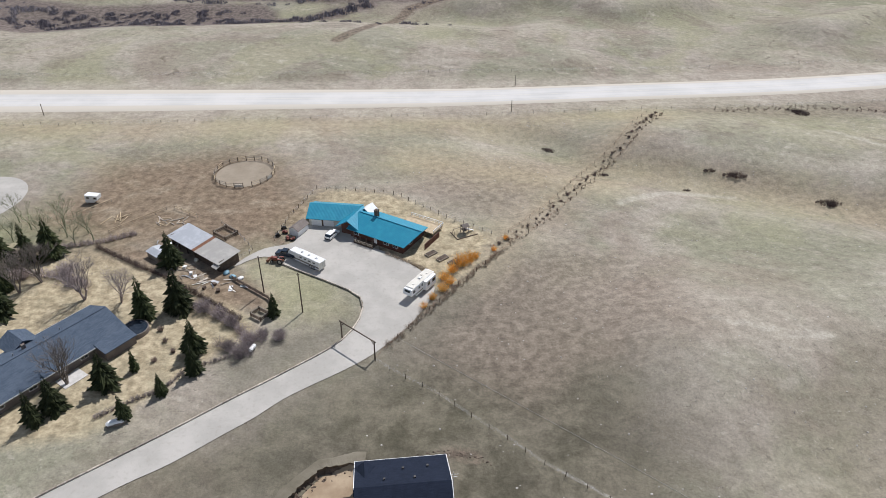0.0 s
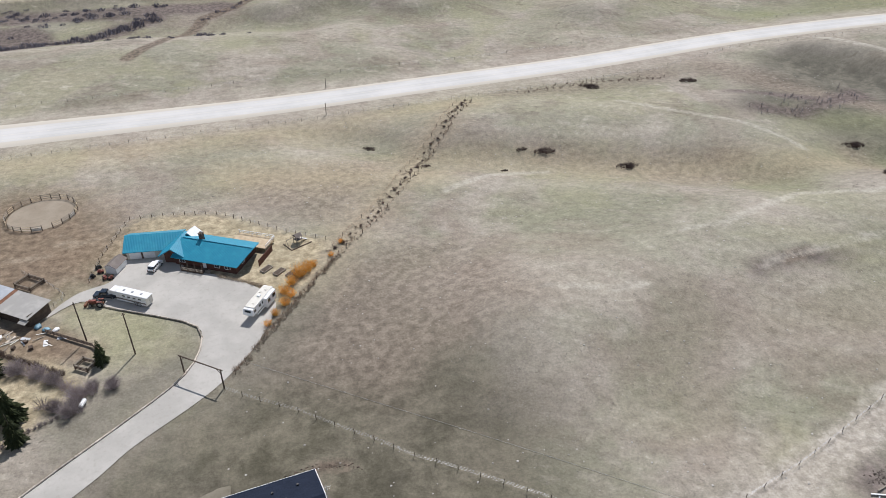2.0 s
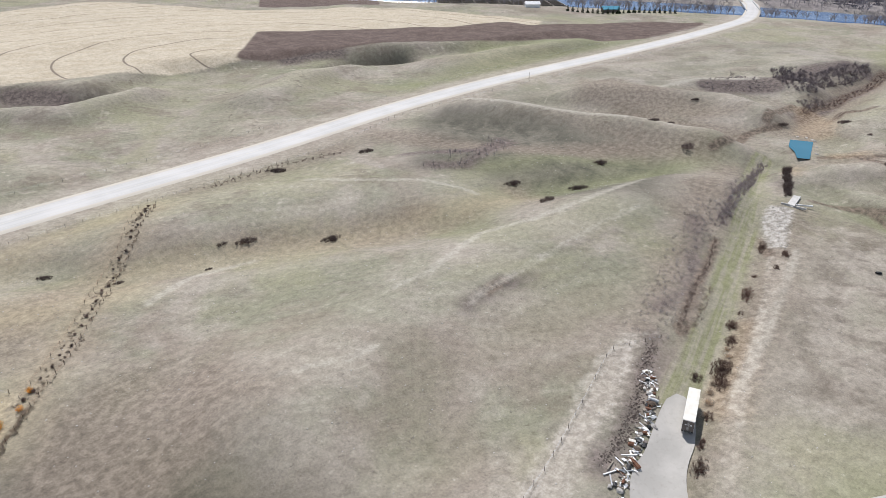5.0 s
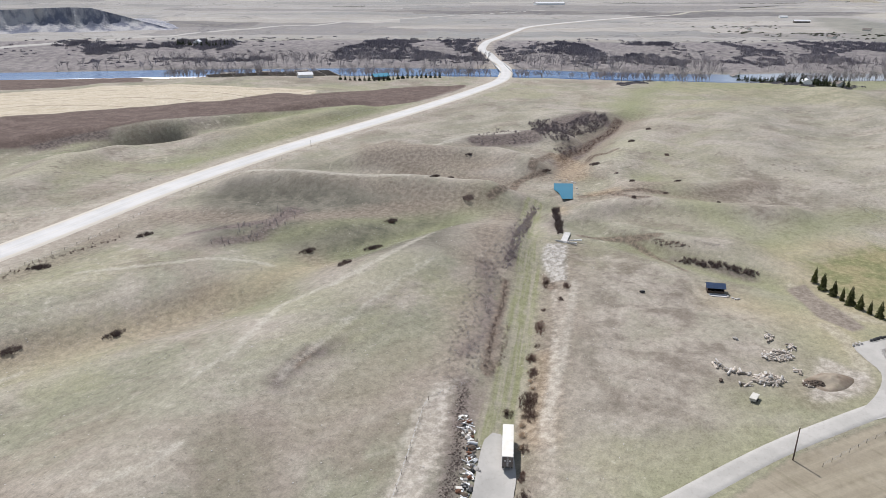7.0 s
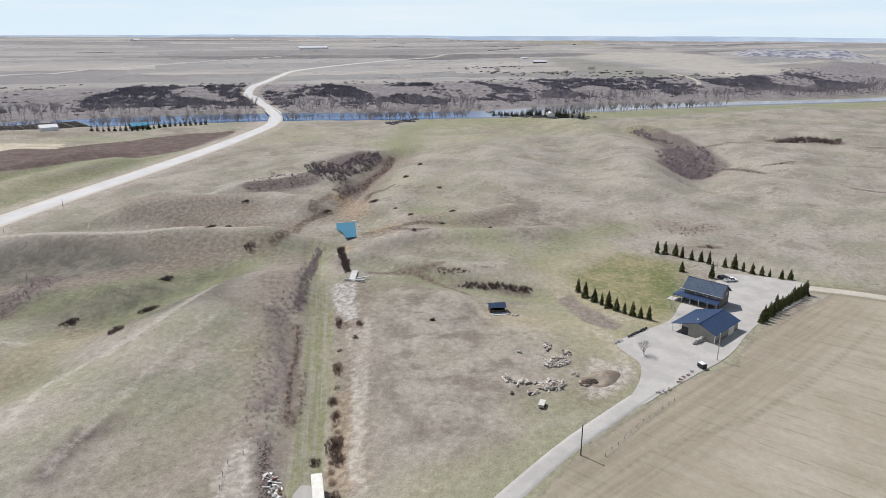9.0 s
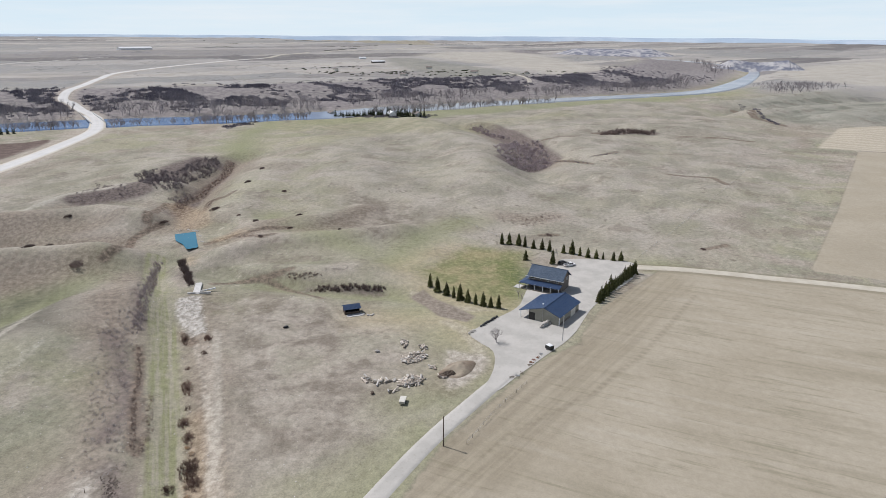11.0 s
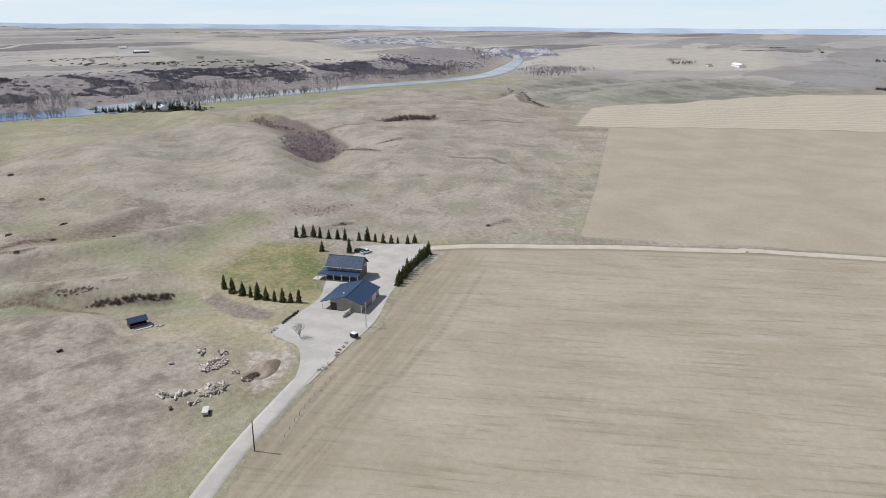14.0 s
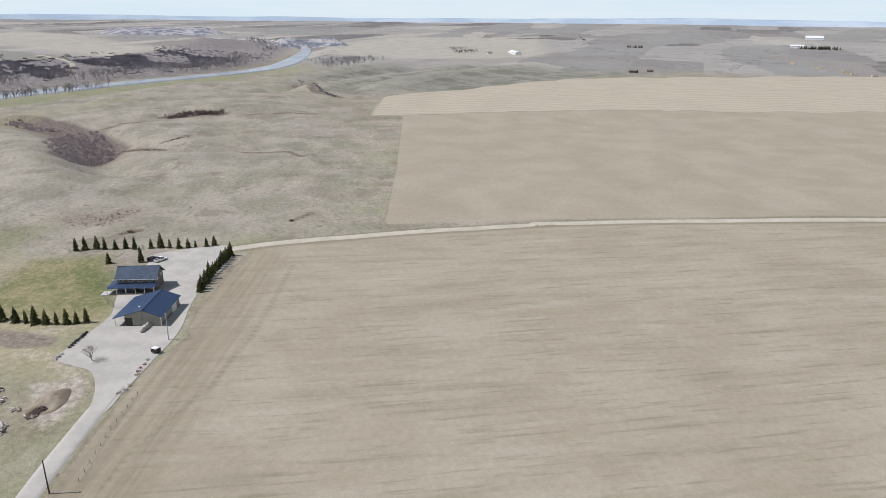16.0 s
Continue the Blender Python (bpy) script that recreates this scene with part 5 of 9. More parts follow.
    part("deck_rail", rr, WHITE, dk, "white deck railing")
    part("fence_panel", Form().box((12.4, 3.0, 0.75), (0.14, 7.5, 2.2)), REDWOOD, ob, "red-brown board screen").matrix_basis = m


ranch_house()


def wheel(parent, x, y, r, w, rim=True, turn=0.0):
    t = part("wheel", Form().tube((x, y - w / 2, r), (x, y + w / 2, r), r, r, 14), RUBBER, parent, "black rubber tyre")
    if rim:
        part("rim", Form().tube((x, y - w / 2 - 0.015, r), (x, y + w / 2 + 0.015, r), r * 0.58, r * 0.58, 10), STEEL, t)
    return t


def car(x, y, turn, paint, label, group="", truck=False):
    """A car or pickup, its nose along +x."""
    ob = thing("pickup_truck" if truck else "suv", x, y, turn, label, "truck" if truck else "car", group)
    L = 5.6 if truck else 4.7
    h = L / 2
    lower = [(-h, 0.42), (h - 0.12, 0.38), (h, 0.62), (h - 0.06, 0.95), (h - 1.25, 1.08), (-h + 0.05, 1.1), (-h, 0.8)]
    part("body", Form().prism(lower, -0.94, 0.94, "y"), paint, ob)
    if truck:
        cab = [(-0.55, 1.08), (1.55, 1.08), (0.95, 1.78), (-0.35, 1.82)]
        part("bed_liner", Form().box((-1.75, 0, 1.1), (1.9, 1.5, 0.06)), BLACK, ob)
        for s in (1, -1):
            part("bed_side", Form().box((-1.75, s * 0.86, 1.2), (2.1, 0.12, 0.28)), paint, ob)
    else:
        cab = [(-h + 0.12, 1.08), (1.2, 1.08), (0.45, 1.68), (-h + 0.45, 1.72)]
    part("glasshouse", Form().prism(cab, -0.82, 0.82, "y"), GLASS, ob, "dark window glass")
    xs = [p[0] for p in cab]
    part("roof", Form().box(((cab[2][0] + cab[3][0]) / 2, 0, 1.76 if not truck else 1.85), (cab[2][0] - cab[3][0] + 0.1, 1.6, 0.1), taper=0.93), paint, ob)
    for px in (0.4, -0.5):
        for s in (1, -1):
            part("pillar", Form().box((px - 0.1, s * 0.83, 1.4), (0.1, 0.04, 0.66)), paint, ob)
    for s in (1, -1):
        part("headlight", Form().box((h - 0.05, s * 0.68, 0.78), (0.12, 0.34, 0.16)), WHITE, ob)
        part("tail_light", Form().box((-h + 0.02, s * 0.82, 0.88), (0.08, 0.16, 0.3)), REDPAINT, ob)
        part("mirror", Form().box((0.85 if not truck else 1.15, s * 1.02, 1.12), (0.14, 0.18, 0.16)), BLACK, ob)
    part("front_bumper", Form().box((h - 0.02, 0, 0.48), (0.16, 1.8, 0.22)), BLACK, ob)
    part("rear_bumper", Form().box((-h + 0.02, 0, 0.5), (0.16, 1.8, 0.22)), BLACK, ob)
    for wx in (h - 0.95, -h + 0.95):
        for s in (1, -1):
            wheel(ob, wx, s * 0.82, 0.36, 0.26)
    return ob


car(-22.6, 158.6, 62, WHITE, "white sport utility car parked before the garage")
car(-33.6, 149.6, 160, DARKPAINT, "dark blue-green pickup hitched to the horse trailer", truck=True)


def horse_trailer(x, y, turn):
    ob = thing("horse_trailer", x, y, turn, "long white gooseneck horse trailer on the gravel", "trailer")
    part("body", Form().box((0, 0, 1.75), (8.6, 2.3, 2.3), cut=0.12), WHITE, ob)
    part("roof", Form().box((-0.2, 0, 2.94), (8.9, 2.24, 0.12), taper=0.97), WHITE, ob, "white ribbed roof")
    part("gooseneck", Form().prism([(4.2, 1.75), (6.5, 1.75), (6.5, 2.35), (5.9, 2.9), (4.2, 2.9)], -1.05, 1.05, "y"), WHITE, ob)
    part("hitch", Form().tube((6.1, 0, 0.95), (6.1, 0, 1.8), 0.09, 0.09, 8), BLACK, ob)
    for s in (1, -1):
        part("rear_door", Form().box((-4.32, s * 0.57, 1.75), (0.06, 1.08, 2.1)), CREAM, ob)
        part("fender", Form().box((-1.75, s * 1.16, 0.9), (2.1, 0.12, 0.16)), BLACK, ob)
        part("stripe", Form().box((0, s * 1.16, 1.25), (8.3, 0.03, 0.35)), GREYWALL, ob, "grey side stripe")
    for k in range(4):
        for s in (1, -1):
            part("window", Form().box((-2.6 + 1.5 * k, s * 1.16, 2.2), (0.8, 0.03, 0.35)), GLASS, ob)
    for wx in (-1.3, -2.2):
        for s in (1, -1):
            wheel(ob, wx, s * 1.02, 0.38, 0.25)
    for vx in (0, -2.5, 2.4):
        part("vent", Form().box((vx, 0, 3.05), (0.5, 0.5, 0.12)), STEEL, ob)


horse_trailer(-27.0, 145.2, 143)


def tractor(x, y, turn):
    ob = thing("tractor", x, y, turn, "old faded red tractor parked by the lawn", "tractor")
    part("hood", Form().box((0.9, 0, 1.2), (1.7, 0.65, 0.7), cut=0.1), REDPAINT, ob)
    part("chassis", Form().box((0, 0, 0.75), (3.2, 0.5, 0.45)), RUST, ob)
    part("seat", Form().box((-0.75, 0, 1.3), (0.5, 0.5, 0.1)).box((-1.0, 0, 1.55), (0.1, 0.5, 0.45)), BLACK, ob)
    part("loader_arm", Form().tube((0.2, 0.55, 1.2), (2.4, 0.55, 0.6), 0.06, 0.06, 5), RUST, ob)
    part("loader_arm", Form().tube((0.2, -0.55, 1.2), (2.4, -0.55, 0.6), 0.06, 0.06, 5), RUST, ob)
    part("exhaust", Form().tube((1.2, 0.2, 1.5), (1.2, 0.2, 2.2), 0.05, 0.05, 6), RUST, ob)
    part("steering_wheel", Form().tube((-0.2, 0, 1.55), (-0.26, 0, 1.6), 0.22, 0.22, 10), BLACK, ob)
    for s in (1, -1):
        part("fender", Form().box((-0.9, s * 0.62, 1.45), (1.2, 0.4, 0.08)), REDPAINT, ob)
        wheel(ob, -0.95, s * 0.8, 0.75, 0.38)
        wheel(ob, 1.35, s * 0.65, 0.42, 0.22)
    part("bucket", Form().box((2.5, 0, 0.45), (0.5, 1.7, 0.6)), RUST, ob)


tractor(-35.4, 146.6, 165)


def fifth_wheel(x, y, turn):
    """A fifth-wheel caravan, its nose along +x."""
    ob = thing("travel_trailer", x, y, turn, "white fifth-wheel travel trailer with a slide-out", "trailer")
    side = [(-4.9, 0.75), (2.6, 0.75), (2.9, 1.7), (4.7, 1.75), (4.9, 2.2), (4.5, 3.35), (2.6, 3.55), (-4.9, 3.45)]
    part("body", Form().prism(side, -1.2, 1.2, "y"), WHITE, ob)
    part("roof", Form().box((-0.4, 0, 3.52), (8.6, 2.3, 0.1), taper=0.98), CREAM, ob, "off-white membrane roof")
    so = part("slide_out", Form().box((-2.4, 1.62, 2.05), (4.2, 0.9, 2.5), cut=0.04), WHITE, ob, "white slide-out room")
    for px, w in ((-3.5, 1.3), (-1.3, 1.1)):
        part("pane", Form().box((px, 2.08, 2.35), (w, 0.03, 0.95)), GLASS, so)
    for px, w in ((3.6, 0.9), (1.4, 0.7), (0.3, 0.5)):
        part("window", Form().box((px, 1.21, 2.6), (w, 0.04, 0.7)), GLASS, ob)
    part("front_window", Form().box((4.62, 0, 2.9), (0.3, 1.5, 0.45), tilt=(0, -18, 0)), GLASS, ob)
    part("door", Form().box((0.95, -1.22, 1.75), (0.7, 0.04, 1.9)), CREAM, ob)
    part("rear_window", Form().box((-4.92, 0, 2.5), (0.04, 1.4, 0.8)), GLASS, ob)
    part("stripe", Form().box((1.4, 1.215, 1.4), (3.0, 0.02, 0.25)), GREYWALL, ob, "grey stripe")
    ac = part("air_conditioner", Form().box((-0.6, 0, 3.72), (0.9, 0.8, 0.32), taper=0.85), WHITE, ob)
    for vx, vy in ((2.4, 0.2), (-3.2, 0.3), (-1.9, -0.4)):
        part("vent", Form().box((vx, vy, 3.64), (0.45, 0.45, 0.16)), CREAM, ob)
    for s in (1, -1):
        part("landing_leg", Form().tube((3.3, s * 0.7, 0), (3.3, s * 0.7, 1.75), 0.06, 0.06, 6), STEEL, ob)
    for wx in (-1.2, -2.1):
        for s in (1, -1):
            wheel(ob, wx, s * 1.0, 0.38, 0.25)


fifth_wheel(0.6, 133.2, 235)


def gable_hut(name, x, y, turn, L, W, h, top, wall, roof, label, category, over=0.3, door=True):
    ob = thing(name, x, y, turn, label, category)
    part("wall", gable_walls(L, W, h, top, -0.3), wall, ob)
    part("roof", gable_roof(L, W, h, top, over, 0.1, 0.03), roof, ob)
    if door:
        part("door", Form().box((L / 2 + 0.03, 0, h * 0.45), (0.06, min(1.2, W * 0.5), h * 0.85)), WOOD, ob)
    return ob


gable_hut("garden_shed", -31.9, 161.3, 62, 4.6, 3.0, 2.0, 2.9, WHITE, GREYWALL, "small white garden shed with a grey roof", "shed")
# things lying round the shed
r = random.Random(5)
for k, (x, y, s) in enumerate(((-35.6, 160.6, 1.0), (-36.3, 162.8, 0.9), (-34.4, 157.6, 1.1), (-37.4, 159.2, 0.8), (-33.0, 157.0, 0.8))):
    ob = thing("yard_machine", x, y, k * 50, ("rusty garden machine standing by the shed", "dark quad bike parked by the shed")[k % 2], "machine", "machines by the shed")
    part("body", Form().box((0, 0, 0.5), (1.5 * s, 0.7 * s, 0.45), cut=0.12).box((-0.2, 0, 0.85), (0.6 * s, 0.4 * s, 0.3)), (REDPAINT, BLACK)[k % 2], ob)
    part("handlebar", Form().tube((0.5, -0.4, 1.1), (0.5, 0.4, 1.1), 0.03, 0.03, 5).tube((0.55, 0, 0.6), (0.5, 0, 1.1), 0.03, 0.03, 5), BLACK, ob)
    for sx in (0.5, -0.5):
        for sy in (0.4, -0.4):
            part("wheel", Form().tube((sx * s, sy * s - 0.1, 0.26), (sx * s, sy * s + 0.1, 0.26), 0.26, 0.26, 9), RUBBER, ob)


def utility_pole(x, y, h, label, arm=True, turn=0.0, mat=None):
    ob = thing("utility_pole", x, y, turn, label, "pole")
    part("shaft", Form().tube((0, 0, -0.5), (0, 0, h), 0.17, 0.12, 8), mat or DARKWOOD, ob)
    if arm:
        part("bracket", Form().box((0, 0, h - 0.5), (0.7, 0.12, 0.14)), DARKWOOD, ob)
    part("insulator", Form().tube((0, 0.12, h - 0.2), (0, 0.12, h + 0.05), 0.06, 0.05, 6), CREAM, ob)
    return ob


utility_pole(-26.4, 125.9, 11.2, "dark wooden utility pole on the lawn")
utility_pole(-36.7, 133.8, 10.6, "dark wooden utility pole beside a spruce")
utility_pole(149.7, -15.0, 8.7, "dark wooden utility pole beside the lane")
pb = utility_pole(208.8, -61.6, 9.2, "tall yard light pole at the gravel's edge", False, 0, STEEL)
part("lamp", Form().box((0.25, 0, 9.25), (0.7, 0.22, 0.14), cut=0.05), STEEL, pb, "grey yard lamp head")
part("lamp", Form().box((-0.25, 0, 9.05), (0.4, 0.2, 0.12), cut=0.05), STEEL, pb, "grey yard lamp head")


for x, y in ((37.4, 246.7), (42.5, 274.5), (-137.3, 245.8), (367.0, 278.5)):
    utility_pole(x, y, 4.6, "short grey wooden pole beside the highway", False, 0, WOOD)


def ranch_gate():
    a, b = Vector((-16.5, 116.2, 0)), Vector((-9.0, 109.4, 0))
    mid = (a + b) / 2
    turn = math.degrees(math.atan2(b.y - a.y, b.x - a.x))
    ob = thing("ranch_gateway", mid.x, mid.y, turn, "tall dark log gateway over the driveway", "gateway")
    w = (b - a).length / 2
    for s in (1, -1):
        part("post", Form().tube((s * w, 0, -0.5), (s * w, 0, 5.1), 0.17, 0.14, 8), DARKWOOD, ob)
        part("brace", Form().tube((s * w, 0, 3.9), (s * (w - 1.0), 0, 4.85), 0.07, 0.07, 6), DARKWOOD, ob)
    part("crossbeam", Form().tube((-w - 0.5, 0, 4.95), (w + 0.5, 0, 4.95), 0.15, 0.13, 8), DARKWOOD, ob)


ranch_gate()


def fence(name, line, step, h, label, mat, wires=(0.45, 0.8, 1.15), wire_mat=None, wire_r=0.012, post_r=0.07, seed=1, group=""):
    """A post-and-wire or post-and-rail fence over the land."""
    pts = along(line, step)
    rnd = random.Random(seed)
    x0, y0 = pts[0]
    ob = thing(name, x0, y0, 0, label, "fence", group)
    z0 = z1(x0, y0)
    me = Form().tube((0, 0, -0.4), (0, 0, h), post_r, post_r * 0.85, 6).mesh("post", mat)
    places = [(x, y, z1(x, y)) for x, y in pts]
    for x, y, z in places:
        p = part("post", me, mat, ob)
        p.matrix_basis = pose(x - x0, y - y0, z - z0, rnd.uniform(-4, 4), rnd.uniform(-4, 4), rnd.uniform(0, 360))
    for k in wires:
        part("rail" if wire_r > 0.03 else "wire", Form().rail([(x - x0, y - y0, z - z0 + k) for x, y, z in places], wire_r, 4), wire_mat or STEEL, ob)
    return ob


F_GATE = [(-8.9, 108.7), (-4.0, 104.3), (3.5, 98.8), (9.8, 92.6), (16.8, 86.3), (22.6, 80.3), (29.2, 75.2), (40, 66), (60, 48), (90, 30)]
F_SIDE = [(-8.9, 109.5), (-0.5, 121.0), (10.2, 134.8), (24.0, 151.8), (34.7, 162.6), (48.4, 179.8), (64.3, 203.6), (75.6, 215.0), (94.2, 241.0)]
fence("wire_fence", F_GATE, 4.2, 1.5, "leaning wooden post and wire fence along the pasture", DARKWOOD, seed=2)
fence("wire_fence", F_SIDE, 4.0, 1.4, "wooden post and wire fence beside the driveway and field", DARKWOOD, wire_mat=RUST, seed=3)
fence("wire_fence", [(-260, 234), (-148, 235.6), (-69, 239.2), (14.5, 243.4), (96, 246.4), (188, 254), (240, 271), (331, 274), (464, 269), (600, 268)], 6.0, 1.4,
      "wooden post and wire fence along the highway", WOOD, seed=4)
fence("wire_fence", [(-300, 290), (-160, 287), (60, 290), (200, 302), (350, 316), (520, 314)], 9.0, 1.4, "far wooden post and wire fence beyond the highway", WOOD, seed=14)
fence("yard_fence", [(-38, 157), (-35.9, 168.2), (-29.9, 185.4), (-16.1, 183.9), (-5.8, 181.2), (10.4, 166.0), (20.9, 158.6)], 3.0, 1.3, "weathered post and wire fence round the house yard", DARKWOOD, seed=5,
      post_r=0.09)
fence("garden_fence", [(-46.5, 147.0), (-42.5, 152.0), (-48, 160), (-54, 166)], 2.4, 1.3, "grey post fence round the corral beside the barn", WOOD, seed=6)
for line in ([(-95.6, 171.0), (-93.4, 174.0), (-89.1, 179.7)], [(-83.5, 162.0), (-80.0, 165.9), (-71.7, 174.5)], [(-69.5, 175.1), (-61.7, 169.9)]):
    fence("rail_fence", line, 3.5, 1.2, "pale pole rail fence at the paddock's edge", WOOD, (0.6, 1.1), FRESHWOOD, 0.07, seed=7)
fence("ditch_fence", [(74, 54), (90, 57.5), (114, 64.5), (134, 70.5), (148, 64)], 5.0, 1.3, "wire fence along the top of the ditch bank", DARKWOOD, seed=8)
fence("lane_fence", [(150, -21), (165, -31), (180, -43)], 3.5, 1.1, "low wire fence between the lane and field", WOOD, seed=9)
fence("field_fence", [(296, -122), (330, -150), (430, -232), (520, -300)], 9.0, 1.2, "thin wire fence across the far pasture", WOOD, seed=10)
fence("field_fence", [(372, -40), (340, -58), (324, -66)], 6.0, 1.2, "thin wire fence behind the tree row", WOOD, seed=11)


def log_border():
    line = [(-88, 59), (-65, 76.8), (-56.1, 83.5), (-46.6, 90.8), (-37.6, 98.1), (-28.4, 105.2), (-17.9, 114.0), (-14.0, 120.2), (-12.6, 126.5), (-13.7, 131.5), (-20.5, 136.7), (-29.5, 142.4), (-37, 147.5)]
    pts = along(curve(line, 2.0), 4.2)
    ob = thing("log_border", pts[0][0], pts[0][1], 0, "row of peeled logs laid along the driveway", "log border")
    x0, y0, z0 = pts[0][0], pts[0][1], z1(*pts[0])
    for a, b in zip(pts[:-1], pts[1:]):
        part("log", Form().tube((a[0] - x0, a[1] - y0, z1(*a) - z0 + 0.3), (b[0] - x0, b[1] - y0, z1(*b) - z0 + 0.3), 0.2, 0.17, 7), LOGWOOD, ob)
        part("block", Form().box((a[0] - x0, a[1] - y0, z1(*a) - z0 + 0.12), (0.3, 0.3, 0.3), 30), WOOD, ob)


log_border()


def round_pen():
    cx, cy, rad, n = -53.6, 196.4, 9.4, 22
    ob = thing("round_pen", cx, cy, 0, "round horse pen of weathered rails on dirt", "pen")
    me = Form().tube((0, 0, -0.4), (0, 0, 1.75), 0.13, 0.11, 7).mesh("post", DARKWOOD)
    ring = [(rad * math.cos(2 * math.pi * k / n), rad * math.sin(2 * math.pi * k / n)) for k in range(n)]
    zs = [z1(cx + x, cy + y) - z1(cx, cy) for x, y in ring]
    for k, ((x, y), z) in enumerate(zip(ring, zs)):
        part("post", me, DARKWOOD, ob).matrix_basis = pose(x, y, z)
        (x2, y2), z2 = ring[(k + 1) % n], zs[(k + 1) % n]
        if k == 17:
            continue
        for hgt in (0.5, 1.05, 1.6):
            part("rail", Form().tube((x, y, z + hgt), (x2, y2, z2 + hgt), 0.08, 0.07, 5), WOOD if k % 3 else FRESHWOOD, ob)
    for k in (16, 20):
        (x, y), (x2, y2) = ring[k], ring[(k + 1) % n]
        t = math.degrees(math.atan2(y2 - y, x2 - x))
        part("board", Form().box(((x + x2) / 2, (y + y2) / 2, zs[k] + 0.75), (2.3, 0.08, 0.9), t), CREAM, ob, "pale board panel")
    sand = Form()
    v = [(0, 0, 0.06)] + [(8.9 * math.cos(a), 8.9 * math.sin(a), z1(cx + 8.9 * math.cos(a), cy + 8.9 * math.sin(a)) - z1(cx, cy) + 0.08) for a in np.linspace(0, 2 * math.pi, 40, endpoint=False)]
    sand.add(v, [(0, 1 + i, 1 + (i + 1) % 40) for i in range(40)])
    part("sand", sand, DIRT, ob, "trampled dirt floor")


DIRT = gravel_material("trampled_dirt", (0.30, 0.25, 0.19), (0.37, 0.315, 0.245), (0.2, 0.16, 0.12))
round_pen()


def raised_bed(x, y, turn):
    ob = thing("raised_bed", x, y, turn, "wooden raised garden bed filled with soil", "garden bed", "raised beds")
    for sx, sy, w, d in ((0, 0.75, 3.2, 0.12), (0, -0.75, 3.2, 0.12), (1.54, 0, 0.12, 1.38), (-1.54, 0, 0.12, 1.38)):
        part("plank", Form().box((sx, sy, 0.2), (w, d, 0.45)), WOOD, ob)
    part("soil", Form().box((0, 0, 0.15), (2.9, 1.34, 0.36), taper=0.96), SOIL, ob)
    return ob


bed = raised_bed(4.0, 149.2, 40)
stand(bed, 6.9, 147.0, 40)
stand(bed, 9.8, 145.4, 40)


def playset(x, y):
    ob = thing("play_structure", x, y, 25, "small wooden play structure with a slide", "playset")
    for sx in (1, -1):
        for sy in (1, -1):
            part("post", Form().box((sx * 0.8, sy * 0.8, 1.1), (0.12, 0.12, 2.4)), WOOD, ob)
    part("platform", Form().box((0, 0, 1.2), (1.7, 1.7, 0.1)), GREYWALL, ob)
    part("roof", Form().prism([(-1.0, 2.25), (1.0, 2.25), (0, 2.95)], -1.0, 1.0, "x"), GREYWALL, ob)
    part("slide", Form().slab([(0.8, -0.3, 1.2), (0.8, 0.3, 1.2), (2.8, 0.3, 0.15), (2.8, -0.3, 0.15)], 0.08), WHITE, ob, "white slide")
    part("beam", Form().tube((-0.8, 0, 2.2), (-3.4, 0, 2.1), 0.07, 0.07, 6).tube((-3.4, -0.9, 0), (-3.4, 0, 2.1), 0.06, 0.06, 5).tube((-3.4, 0.9, 0), (-3.4, 0, 2.1), 0.06, 0.06, 5), WOOD, ob)
    part("border", Form().box((-0.3, -2.2, 0.08), (6.5, 0.2, 0.2)).box((-3.4, -0.2, 0.08), (0.2, 4.2, 0.2)), DARKWOOD, ob)


playset(13.5, 159.4)

# ---- the pole barn and clutter ----
def barn():
    ob = thing("pole_barn", -55.0, 151.4, -40, "long weathered pole barn with a patched metal roof", "barn")
    part("wall", Form().box((0, 2.9, 1.5), (20.4, 0.2, 3.6)).box((-10.2, 0, 1.4), (0.2, 5.6, 3.2)).box((10.2, 0, 1.4), (0.2, 5.6, 3.2)), DARKWOOD, ob)
    for k in range(7):
        part("post", Form().box((-9.9 + 3.3 * k, -2.9, 1.2), (0.22, 0.22, 3.2)), DARKWOOD, ob)
    part("front_wall", Form().box((5.2, -2.85, 1.3), (9.8, 0.16, 3.0)), DARKWOOD, ob)
    zinc2 = corrugated("dull_roof_sheet", (0.36, 0.345, 0.32), (0.46, 0.44, 0.41), 0.25, 0.6, 0.1, "X", 0.5)
    for a, b, mt, dz in ((-11.0, -0.2, ZINC, 0.06), (0.9, 11.0, zinc2, 0.0), (-0.2, 0.9, RUST, 0.03)):
        part("roof_sheet", Form().slab([(a, -3.6, 2.75 + dz), (b, -3.6, 2.75 + dz), (b, 3.4, 3.5 + dz), (a, 3.4, 3.5 + dz)], 0.06), mt, ob)
    lean = part("lean_to", Form().slab([(9.0, -4.6, 2.1), (11.2, -4.6, 2.1), (11.2, -3.3, 2.5), (9.0, -3.3, 2.5)], 0.08), zinc2, ob)
    part("door", Form().box((8.2, -2.98, 1.1), (1.1, 0.06, 2.0)), CREAM, ob)


